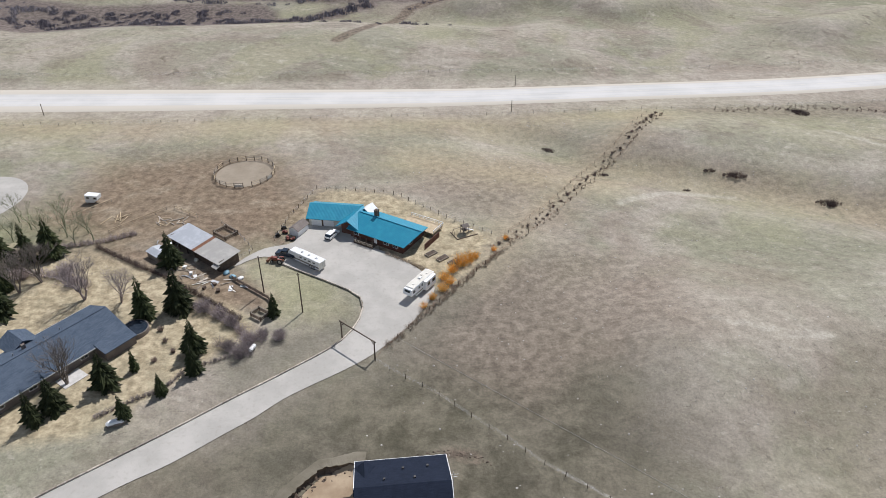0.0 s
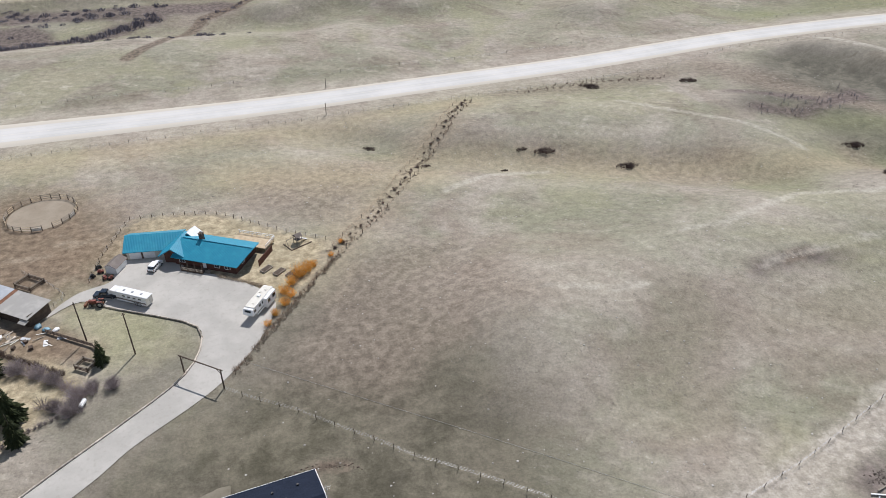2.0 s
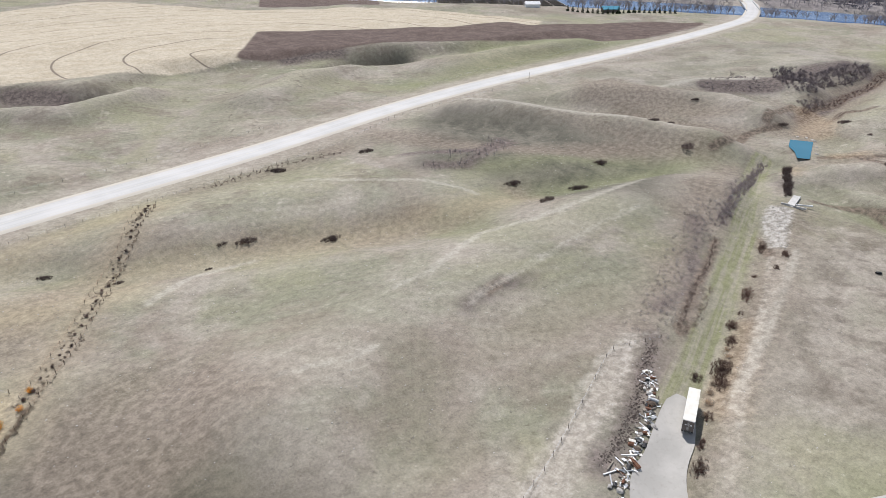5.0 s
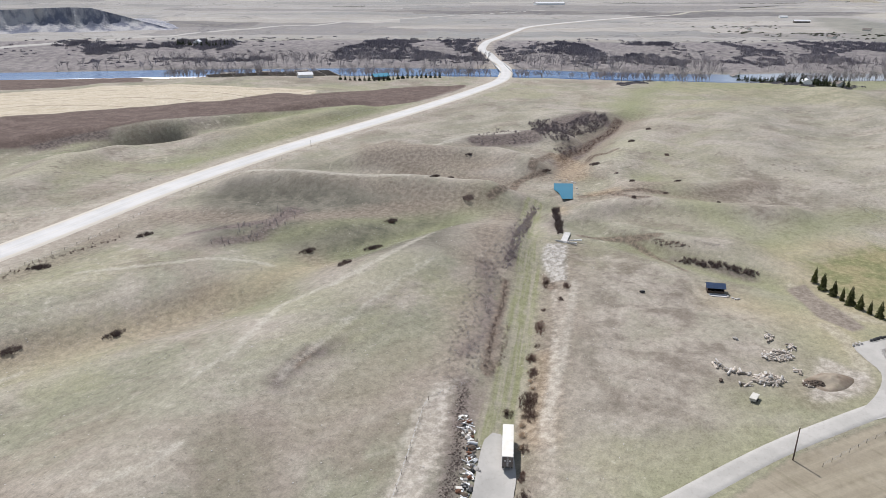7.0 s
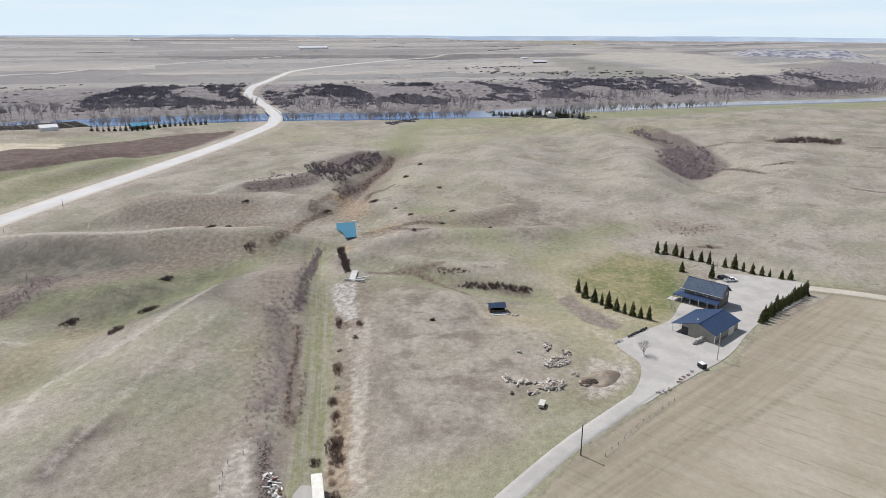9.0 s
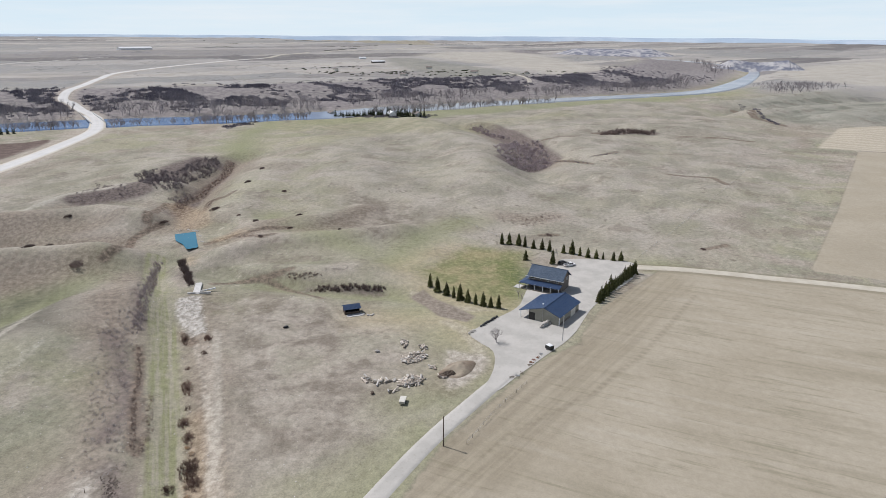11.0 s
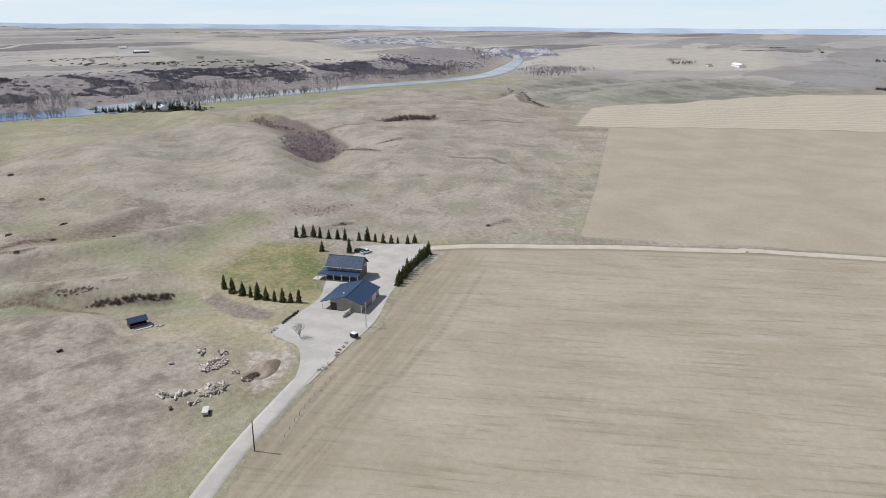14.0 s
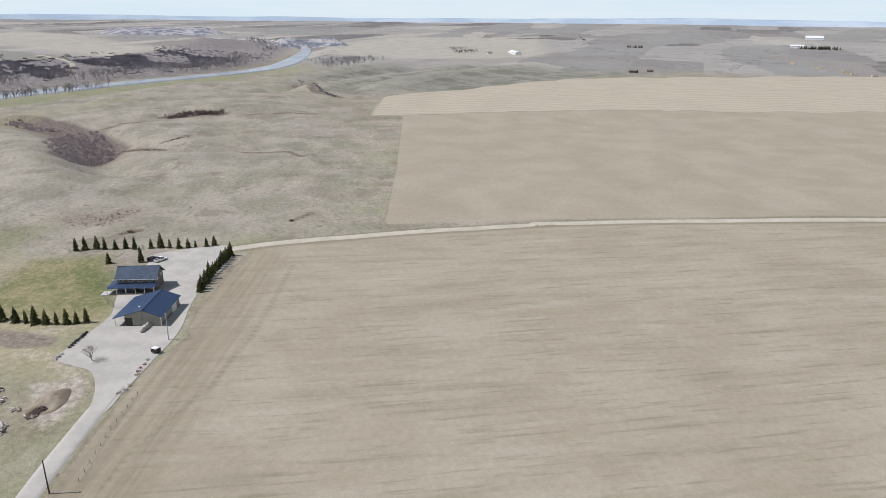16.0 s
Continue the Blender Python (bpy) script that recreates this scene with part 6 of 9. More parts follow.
barn()
r = random.Random(8)
ob = gable_hut("low_shed", -66.5, 150.2, -40, 4.4, 3.6, 1.7, 2.1, WOOD, ZINC, "low shed with a bright patched metal roof", "shed", 0.25, False)
for k in range(44):
    x, y = (-68.5 + r.uniform(-4, 4), 168.0 + r.uniform(-1.8, 1.8)) if k < 22 else (-57 + r.uniform(-5, 4), 143.8 + r.uniform(-1.6, 1.6) - 0.0)
    if k >= 22:
        s = r.uniform(-9, 8)
        x, y = -57.5 + s * 0.77 - 0.3, 145.5 - s * 0.64 - r.uniform(0.5, 2.2)
    single("scrap_board", Form().box((0, 0, 0), (r.uniform(1.5, 3.6), r.uniform(0.15, 0.4), 0.12)), (FRESHWOOD, WOOD, LOGWOOD)[k % 3], "loose weathered board on the dirt by the barn", "board",
           "scrap boards by the barn", at=pose(x, y, z1(x, y) + 0.06 + 0.07 * (k % 3), r.uniform(-4, 4), r.uniform(-6, 6), r.uniform(0, 180)))
for k in range(7):
    x, y = -84 + r.uniform(-3, 3), 170 + r.uniform(-2, 2)
    single("timber_pole", Form().tube((-2.2, 0, 0), (2.2, 0, 0), 0.11, 0.09, 6), FRESHWOOD, "pale timber pole dropped on the paddock", "timber", "poles on the paddock",
           at=pose(x, y, z1(x, y) + 0.12 + 0.1 * (k % 3), 0, r.uniform(-3, 3), r.uniform(0, 180)))
for k, (x, y, mt, lab) in enumerate(((-45.5, 140.5, TARP, "blue tarpaulin over a heap beside the barn"), (-43.6, 139.6, WHITE, "white tarpaulin over a heap beside the barn"), (-47.4, 142.0, TARP, "blue tarpaulin over a heap beside the barn"),
                                 (-56.5, 148.0, CREAM, "pale tarpaulin draped over a pile"))):
    single("covered_heap", Form().lump((0, 0, 0.22), (1.1, 0.7, 0.36), r, 0.3), mt, lab, "heap", at=pose(x, y, z1(x, y), 0, 0, k * 40), smooth=True)


def corral(x, y, turn, w, d, label):
    ob = thing("feed_pen", x, y, turn, label, "pen")
    for sx, sy, bw, bd in ((0, d / 2, w, 0.12), (0, -d / 2, w, 0.12), (w / 2, 0, 0.12, d), (-w / 2, 0, 0.12, d)):
        for hgt in (0.35, 0.75, 1.15):
            part("plank", Form().box((sx, sy, hgt), (bw, bd, 0.22)), DARKWOOD if hgt < 1 else WOOD, ob)
    for sx in (1, -1):
        for sy in (1, -1):
            part("post", Form().box((sx * w / 2, sy * d / 2, 0.6), (0.2, 0.2, 1.6)), DARKWOOD, ob)


corral(-51.6, 160.4, -40, 5.0, 4.2, "small board corral behind the barn")
corral(-36.0, 124.8, -37, 3.2, 2.6, "small dark board compost pen")
# the garden's dark board fence
fence("board_fence", [(-45.5, 139.5), (-40, 135), (-34.5, 130.5), (-33.6, 127)], 2.2, 1.2, "low dark board fence round the garden", DARKWOOD, (0.35, 0.65, 0.95), DARKWOOD, 0.1, seed=21)


def camper(x, y, turn):
    ob = thing("camper", x, y, turn, "small white camper standing in the paddock", "camper")
    part("body", Form().prism([(-1.6, 0.55), (1.1, 0.55), (1.1, 1.5), (2.3, 1.6), (2.4, 2.7), (-1.6, 2.75)], -1.05, 1.05, "y"), WHITE, ob)
    part("roof", Form().box((0.4, 0, 2.78), (4.0, 2.1, 0.08)), WHITE, ob)
    for wx in (1.6, -0.6):
        part("window", Form().box((wx, -1.07, 2.05), (0.85, 0.04, 0.5)), GLASS, ob)
    part("door", Form().box((-1.62, 0, 1.5), (0.04, 0.7, 1.7)), GREYWALL, ob)
    for sx in (1, -1):
        for sy in (1, -1):
            part("jack", Form().tube((sx * 1.2, sy * 0.95, -0.1), (sx * 1.2, sy * 0.95, 0.8), 0.05, 0.05, 5), STEEL, ob)


camper(-94.3, 179.4, -10)

# ---- the dark-roofed house and its trees ----
def dark_house():
    ob = thing("bungalow", -80.0, 107.5, 53.3, "long grey bungalow with a dark shingle roof", "house")
    part("wall", gable_walls(36.0, 12.6, 2.9, 5.4), GREYWALL, ob, "grey-brown siding wall")
    part("roof", gable_roof(36.0, 12.6, 2.9, 5.4, 0.8), SHINGLE, ob, "dark blue-grey shingle roof")
    part("ridge_cap", Form().box((0, 0, 5.5), (37.4, 0.35, 0.08)), SHINGLE, ob)
    part("porch_roof", Form().slab([(11.0, -10.4, 2.5), (18.6, -10.4, 2.5), (18.6, -6.2, 3.0), (11.0, -6.2, 3.0)], 0.2), SHINGLE, ob)
    part("sunroom", Form().box((14.8, -8.1, 1.0), (7.0, 3.6, 2.9)), GREYWALL, ob)
    for s in (1, -1):
        part("fascia", Form().box((0, s * 7.2, 2.6), (37.5, 0.06, 0.22)), WHITE, ob, "white gutter board")
    part("dormer", gable_roof(5.0, 5.5, 2.9, 4.4, 0.5), SHINGLE, ob).matrix_basis = pose(2.5, 7.6, 0.3, 0, 0, 90)
    for x in (-9, -2.5, 3.5, 8.5):
        window(ob, x, -6.36, 1.6, 1.6, 1.1, 0)
    for x in (5.5, 9.0, -1.0):
        part("roof_vent", Form().tube((x, 1.8, 4.6), (x, 1.8, 5.3), 0.12, 0.12, 8), STEEL, ob)
    part("chimney", Form().box((1.5, 2.4, 4.9), (0.7, 0.7, 1.4)), GREYWALL, ob)
    part("patio", Form().box((4.0, -8.5, 0.06), (5.0, 3.6, 0.16)), CONCRETE, ob, "pale concrete patio")


dark_house()
pool = thing("round_pool", -62.6, 120.2, 0, "round dark pool behind the bungalow", "pool")
part("rim", Form().tube((0, 0, -0.2), (0, 0, 1.15), 2.9, 2.9, 24), GREYWALL, pool)
part("cover", Form().tube((0, 0, 1.15), (0, 0, 1.2), 2.7, 2.65, 24), DARKPAINT, pool, "dark blue pool cover")

SPRUCES = [(-62.1, 125.1, 12), (-55.1, 127.8, 12.2), (-47.7, 112.6, 9.5), (-46.1, 106.5, 8.6), (-32.8, 125.0, 6.8), (-62.9, 103.0, 9.8), (-58.7, 107.7, 6.0), (-51.1, 100.5, 6.0), (-56.3, 94.1, 6.8),
           (-72.9, 93.6, 8.8), (-70.6, 97.1, 9.0), (-103.2, 145.7, 12), (-98.6, 148.9, 11.5), (-93.6, 150.9, 12), (-94.7, 126.5, 11), (-98.5, 136.0, 9.5), (-107.5, 151.0, 11), (-62.0, 145.9, 10.5)]
LABEL_S = "dark green spruce tree in the dry grass yard"
protos = [spruce(3 + k, SPRUCES[k][0], SPRUCES[k][1], 10.0, 2.7 + 0.35 * k, SPRUCE, LABEL_S, "yard spruces") for k in range(3)]
for k in range(3):
    protos[k].scale = (SPRUCES[k][2] / 10,) * 3
for k, (x, y, h) in enumerate(SPRUCES[3:]):
    thin = 0.8 if h < 8 else 1.0
    stand(protos[k % 3], x, y, 77 * k, h / 10 * thin, 0, 1 / thin)

for k, (x, y, h, st) in enumerate(((-78.6, 132.4, 12.5, 4), (-69.6, 131.1, 10, 3), (-91.5, 139.5, 11, 4), (-94.9, 135.1, 11, 3), (-71.0, 104.1, 11, 4))):
    bare_tree(40 + k, x, y, h, "leafless spreading tree beside the bungalow", PURPLE if k in (0, 1) else BARK, st, "bare yard trees", 6)
for k, (x, y) in enumerate(((-103.2, 154.7), (-98.6, 157.5), (-93.9, 160.3), (-101, 163), (-107, 158), (-110, 168), (-90, 156), (-105, 164), (-97, 166), (-89, 162), (-113, 162), (-86, 158))):
    bare_tree(60 + k, x, y, 8 + k % 3, "slender poplar with pale green buds", BUD, 1, "budding poplars", 6)

SH = [(-49.5, 127.2, 2.8, 3.6), (-41.9, 121.9, 2.4, 3.0), (-36.8, 115.0, 2.6, 3.2), (-34.0, 117.6, 2.0, 2.6), (-30.3, 116.6, 2.3, 3.0), (-37.6, 111.4, 2.8, 3.2), (-45.1, 125.0, 2.4, 3.2), (-40.5, 113.8, 2.0, 2.4),
      (-87, 143, 2.8, 3.4), (-97, 141, 2.6, 3.2), (-84, 138, 2.4, 3.0), (-103, 138, 3, 3.4)]
sp = [shrub(80 + k, *SH[k], PURPLE, "leafless purple-grey shrub in the yard", 170, 0.04, "bare yard shrubs") for k in range(3)]
for k, (x, y, reach, h) in enumerate(SH[3:]):
    stand(sp[k % 3], x, y, 50 * k, reach / SH[k % 3][2])
SMALL = [(-57.2, 120.4), (-55.1, 116.5), (-55.6, 110.2), (-52.4, 113.0)]
small = shrub(90, *SMALL[0], 1.0, 1.3, BROWN, "small leafless brown shrub in dry grass", 110, 0.03, "small yard shrubs")
for k, (x, y) in enumerate(SMALL[1:]):
    stand(small, x, y, 70 * k, 0.9)


def hedge(name, line, h, wide, mat, label, seed, step=1.0, r0=0.03):
    """A bare hedge: many stems along a line, one thing."""
    pts = along(line, step)
    x0, y0 = pts[0]
    r = random.Random(seed)
    base = z1(x0, y0)
    kinds = [twigs(seed + k, 40, wide, h, r0) for k in range(3)]
    f = Form()
    for x, y in pts:
        k = r.choice(kinds)
        s, ca, sa_ = r.uniform(0.75, 1.2), math.cos(a := r.uniform(0, 6.3)), math.sin(a)
        dz = z1(x, y) - base
        f.add([(x - x0 + r.uniform(-0.2, 0.2) * 0 + s * (q[0] * ca - q[1] * sa_), y - y0 + s * (q[0] * sa_ + q[1] * ca), dz + s * q[2]) for q in k.v], k.f)
    ob = thing(name, x0, y0, 0, label, "hedge")
    part("twig_mass", f, mat, ob)
    return ob


hedge("bare_hedge", [(-83.5, 154.4), (-71.2, 146.2), (-60.9, 139.8), (-47.4, 129.3), (-40.3, 123.7)], 1.5, 0.9, DARKBRUSH, "long leafless brown hedge beside the garden", 101)
hedge("shrub_mass", [(-51, 129), (-46, 125), (-41, 121), (-37.5, 117.5), (-34, 116)], 2.4, 1.7, PURPLE, "mass of leafless purple-grey shrubs", 105, 1.3, 0.035)
hedge("shrub_mass", [(-43, 115), (-39.5, 112.5), (-36, 111.5)], 2.2, 1.6, PURPLE, "mass of leafless purple-grey shrubs", 106, 1.3, 0.035)
hedge("shrub_mass", [(-104, 141), (-95, 142), (-86, 141), (-80, 137)], 3.0, 2.0, PURPLE, "mass of leafless purple shrubs behind the bungalow", 107, 1.6, 0.04)
hedge("bare_hedge", [(-61.8, 94.6), (-56.7, 98.5), (-51.1, 101.8), (-48.1, 107.4), (-40, 111)], 1.1, 0.8, PURPLE, "low leafless hedge across the yard", 102)
hedge("bare_hedge", [(-110, 150), (-96, 154), (-84, 157), (-76, 161)], 1.9, 1.1, PURPLE, "leafless hedge beside the poplars", 103)
hedge("bare_hedge", [(-7.5, 149.6), (-2, 145.5), (2.5, 142)], 0.9, 0.8, STRAW, "tall dry grass bank above the gravel", 104)

# clutter round the old barn
r = random.Random(63)
for k in range(46):
    x, y = ((-57 + r.gauss(0, 3.0), 143 + r.gauss(0, 2.2)), (-47 + r.gauss(0, 3.2), 136.5 + r.gauss(0, 1.4)), (-63 + r.gauss(0, 2.5), 158 + r.gauss(0, 1.8)))[k % 3]
    at = pose(x, y, z1(x, y) + 0.15, r.uniform(-8, 8), r.uniform(-10, 10), r.uniform(0, 180))
    if k % 5 < 3:
        single("plank", Form().box((0, 0, 0), (r.uniform(1.2, 3.4), 0.25, 0.1)), (WOOD, CREAM, DARKWOOD, STEEL)[k % 4], "old plank lying beside the barn", "plank", "clutter round the barn", at=at)
    elif k % 5 == 3:
        single("crate", Form().box((0, 0, 0.2), (r.uniform(0.7, 1.3), r.uniform(0.6, 1.0), r.uniform(0.4, 0.8)), cut=0.05), (WHITE, DARKWOOD, STEEL)[k % 3], "old crate standing beside the barn", "crate", "clutter round the barn", at=at)
    else:
        single("scrap_sheet", Form().box((0, 0, 0), (r.uniform(1.2, 2.2), 0.9, 0.05)), (STEEL, WHITE)[k % 2], "bent metal sheet lying beside the barn", "scrap", "clutter round the barn", at=at)

boat = thing("covered_boat", -57.3, 92.8, 20, "small boat under a white cover", "boat")
part("hull", Form().prism([(-1.7, -0.55), (0.6, -0.75), (2.0, 0), (0.6, 0.75), (-1.7, 0.55)], 0.15, 0.75, "z"), GREYWALL, boat)
part("cover", Form().box((-0.1, 0, 0.9), (3.4, 1.35, 0.4), taper=0.7, cut=0.3), WHITE, boat)
dish = thing("propane_tank", -35.5, 113.0, 70, "small white propane tank among shrubs", "tank")
part("tank", Form().tube((-0.9, 0, 0.75), (0.9, 0, 0.75), 0.45, 0.45, 12).tube((0.9, 0, 0.75), (1.15, 0, 0.75), 0.45, 0.2, 12).tube((-1.15, 0, 0.75), (-0.9, 0, 0.75), 0.2, 0.45, 12), WHITE, dish)
part("leg", Form().box((0.6, 0, 0.18), (0.15, 0.6, 0.4)), CONCRETE, dish)
part("leg", Form().box((-0.6, 0, 0.18), (0.15, 0.6, 0.4)), CONCRETE, dish)

# orange willows and tall grass along the fence
WIL = [(1.7, 126.7, 0.7), (3.8, 129.9, 0.8), (6.6, 133.2, 1.0), (6.9, 138.0, 1.3), (9.1, 141.0, 1.5), (11.4, 143.9, 1.5), (13.8, 145.6, 1.3), (15.6, 147.2, 0.8), (20.8, 150.6, 0.6), (24.5, 156.0, 0.6), (8.2, 136.2, 1.0)]
wil = [shrub(120 + k, WIL[k + 3][0], WIL[k + 3][1], 2.0, 2.8, ORANGE, "orange-stemmed willow shrub along the fence", 190, 0.02, "willows along the fence") for k in range(2)]
for k, (x, y, s) in enumerate(WIL):
    if k not in (3, 4):
        stand(wil[k % 2], x, y, 66 * k, s * 0.95)
fence("wire_fence", [(22, 155), (38.5, 174.0), (44.5, 182.0), (58.5, 205.0), (70.0, 215.5), (88.0, 241.5)], 5.5, 1.2, "old wooden post and wire fence beside the grass strip", WOOD, wire_mat=RUST, seed=15)
tuft = Form()
rt = random.Random(77)
for x, y in along(F_SIDE, 0.28)[16:]:
    k = 3 if y < 150 else 4
    if y > 150 and rt.random() < 0.5:
        continue
    far_ = rt.uniform(-0.2, 4.6 if y > 150 else 1.6)
    px_, py_ = x - (far_ - 0.6) * 0.75 + rt.uniform(-0.3, 0.3), y + (far_ - 0.6) * 0.6 + rt.uniform(-0.3, 0.3)
    if noise.noise((px_ * 0.35, py_ * 0.35, 0)) < -0.3:
        continue
    zz, hh = z1(px_, py_), rt.uniform(0.5, 1.2) * (1.0 if y < 150 else 0.6)
    for _ in range(k * 4):
        a = rt.uniform(0, 6.3)
        d = rt.uniform(0.2, 0.9)
        tuft.tube((px_ + rt.uniform(-0.3, 0.3), py_ + rt.uniform(-0.3, 0.3), zz - 0.05), (px_ + math.cos(a) * d, py_ + math.sin(a) * d, zz + hh * rt.uniform(0.6, 1.1)), 0.035, 0.012, 3, False)
single("tall_grass", tuft, DULLSTRAW, "tall dry straw grass along the fence line", "grass", kind="stuff")

for k, (x, y) in enumerate(along(F_SIDE[3:], 4.6)):
    stand(small, x - 1.6 + rt.uniform(-1.0, 0.8), y + 1.3 + rt.uniform(-1.0, 1.0), 40 * k, rt.uniform(0.45, 0.85))

# the house under the camera's start
def low_house():
    ob = thing("house", -2.6, 71.5, 4, "house with a dark blue shingle roof and white trim", "house")
    part("wall", gable_walls(14.6, 15.0, 4.0, 7.2, -1.0), GREYWALL, ob)
    part("roof", gable_roof(14.6, 15.0, 4.0, 7.2, 0.6), SHINGLE_NAVY, ob, "dark blue shingle roof")
    part("trim", Form().slab([(7.9, 8.1, 3.75), (8.02, 8.1, 3.75), (8.02, 0, 7.24), (7.9, 0, 7.24)], 0.3).slab([(7.9, -8.1, 3.75), (8.02, -8.1, 3.75), (8.02, 0, 7.24), (7.9, 0, 7.24)], 0.3)
         .slab([(-7.9, 8.1, 3.75), (-8.02, 8.1, 3.75), (-8.02, 0, 7.24), (-7.9, 0, 7.24)], 0.3), WHITE, ob, "white gable trim")
    part("gutter", Form().box((0, 8.15, 3.66), (16.0, 0.14, 0.16)), WHITE, ob)
    for x, y in ((0.2, 4.6), (4.4, 4.8), (2.0, 1.6), (-3, 1.7)):
        part("roof_vent", Form().box((x, y, 7.2 - 3.2 / 7.5 * y + 0.2), (0.35, 0.35, 0.35)), BLACK, ob)
    part("dormer", gable_roof(5.0, 3.4, 4.6, 6.0, 0.3), SHINGLE_NAVY, ob).matrix_basis = pose(-6.2, 3.2, 0.1, 0, 0, 90)
    part("antenna", Form().tube((8.6, 2.6, -0.5), (8.6, 2.6, 5.8), 0.05, 0.05, 6).tube((8.2, 2.6, 5.2), (9.4, 2.6, 5.2), 0.04, 0.04, 5).tube((8.4, 2.6, 4.6), (9.2, 2.6, 4.6), 0.04, 0.04, 5), WHITE, ob, "white mast")


low_house()
# cut bank and clay round its rear
r = random.Random(31)
def cut_bank():
    """A ragged lip of turf over a raw earth face."""
    line = along([(-25.5, 72), (-22.6, 76.6), (-20.1, 79.7), (-17.6, 82.2), (-11.4, 83.3), (-9.6, 83.2)], 0.45)
    way = np.gradient(line, axis=0)
    way /= np.hypot(way[:, 0], way[:, 1])[:, None]
    x0, y0 = line[0]
    ob = thing("cut_bank", x0, y0, 0, "raw cut bank of dark earth under ragged turf", "bank", z=0.0)
    lip, face = Form(), Form()
    vl, vf = [], []
    for (x, y), (wx, wy) in zip(line, way):
        nx, ny = wy, -wx
        top = z1(x - 2.6 * nx, y - 2.6 * ny)
        ragged = 1.0 + 0.5 * noise.noise((x * 0.9, y * 0.9, 2)) + 0.3 * noise.noise((x * 2.7, y * 2.7, 5))
        for d, dz in ((-1.5, -0.12), (-0.7, 0.03), (ragged, 0.08 + 0.1 * noise.noise((x, y, 8))), (ragged - 0.06, -0.16)):
            vl.append((x + nx * d - x0, y + ny * d - y0, top + dz))
        for d, dz in ((ragged - 0.1, -0.1), (ragged - 0.25 + 0.15 * noise.noise((x * 3, y * 3, 1)), -0.7), (ragged + 0.2 + 0.3 * noise.noise((x * 2, y * 2, 4)), -1.3), (ragged + 0.8, -1.75)):
            vf.append((x + nx * d - x0, y + ny * d - y0, top + dz))
    quads = [(i * 4 + j, i * 4 + j + 1, i * 4 + j + 5, i * 4 + j + 4) for i in range(len(line) - 1) for j in range(3)]
    part("turf_lip", lip.add(vl, quads), gravel_material("grey_turf", (0.145, 0.128, 0.094), (0.23, 0.205, 0.158), (0.11, 0.095, 0.065)), ob, "ragged grey turf lip")
    part("earth_face", face.add(vf, quads), SOIL, ob, "dark raw earth face")


cut_bank()
bankf = Form()
for x, y in along([(-25, 70), (-21.5, 76), (-18.5, 79.6), (-16, 81), (-9.5, 81.6)], 0.35):
    x, y = x + r.uniform(-0.8, 1.4), y + r.uniform(-1.4, 0.2)
    bankf.lump((x, y, z1(x, y) + 0.02), (r.uniform(0.1, 0.45), r.uniform(0.1, 0.35), r.uniform(0.08, 0.3)), r, 0.35)
for x, y in along([(0, 83.4), (5.1, 84.0), (8.1, 83.1), (11.1, 82.3), (13, 80.5)], 0.4):
    x, y = x + r.uniform(-0.4, 0.4), y + r.uniform(-0.4, 0.4)
    bankf.lump((x, y, z1(x, y)), (r.uniform(0.1, 0.35), r.uniform(0.08, 0.25), r.uniform(0.06, 0.22)), r, 0.4)
single("earth_clods", bankf, SOIL, "dark clods fallen from the cut turf behind the house", "clods", kind="stuff")
tagged(patch("clay_apron", [(-24.5, 70), (-21, 75.5), (-18.2, 79.3), (-15.8, 81), (-10.4, 81.8), (-9.8, 62), (-26, 60)], gravel_material("raw_clay", (0.30, 0.22, 0.145), (0.47, 0.37, 0.26), (0.20, 0.135, 0.085)), 0.1, 1.2),
       "raw brown clay beside the house", "clay", kind="structure")
hose = Form()
hp = [(x, y, z1(x, y) + 0.08) for x, y in along([(-4, 115.8), (28, 88.3), (55, 64.6), (80, 43)], 4)]
single("pale_cable", hose.hose(hp, 0.03, 4), CREAM, "thin pale cable lying across the pasture", "cable")
# pale stones in the pasture
r = random.Random(99)
st = Form()
for k in range(1500):
    x, y = r.uniform(-10, 260), r.uniform(20, 240)
    s = r.uniform(0.07, 0.26)
    st.lump((x, y, z1(x, y) + 0.02), (s, s * 0.8, s * 0.6), r, 0.3)
single("field_stones", st, STONE, "pale stones scattered through the pasture", "stones", kind="stuff")

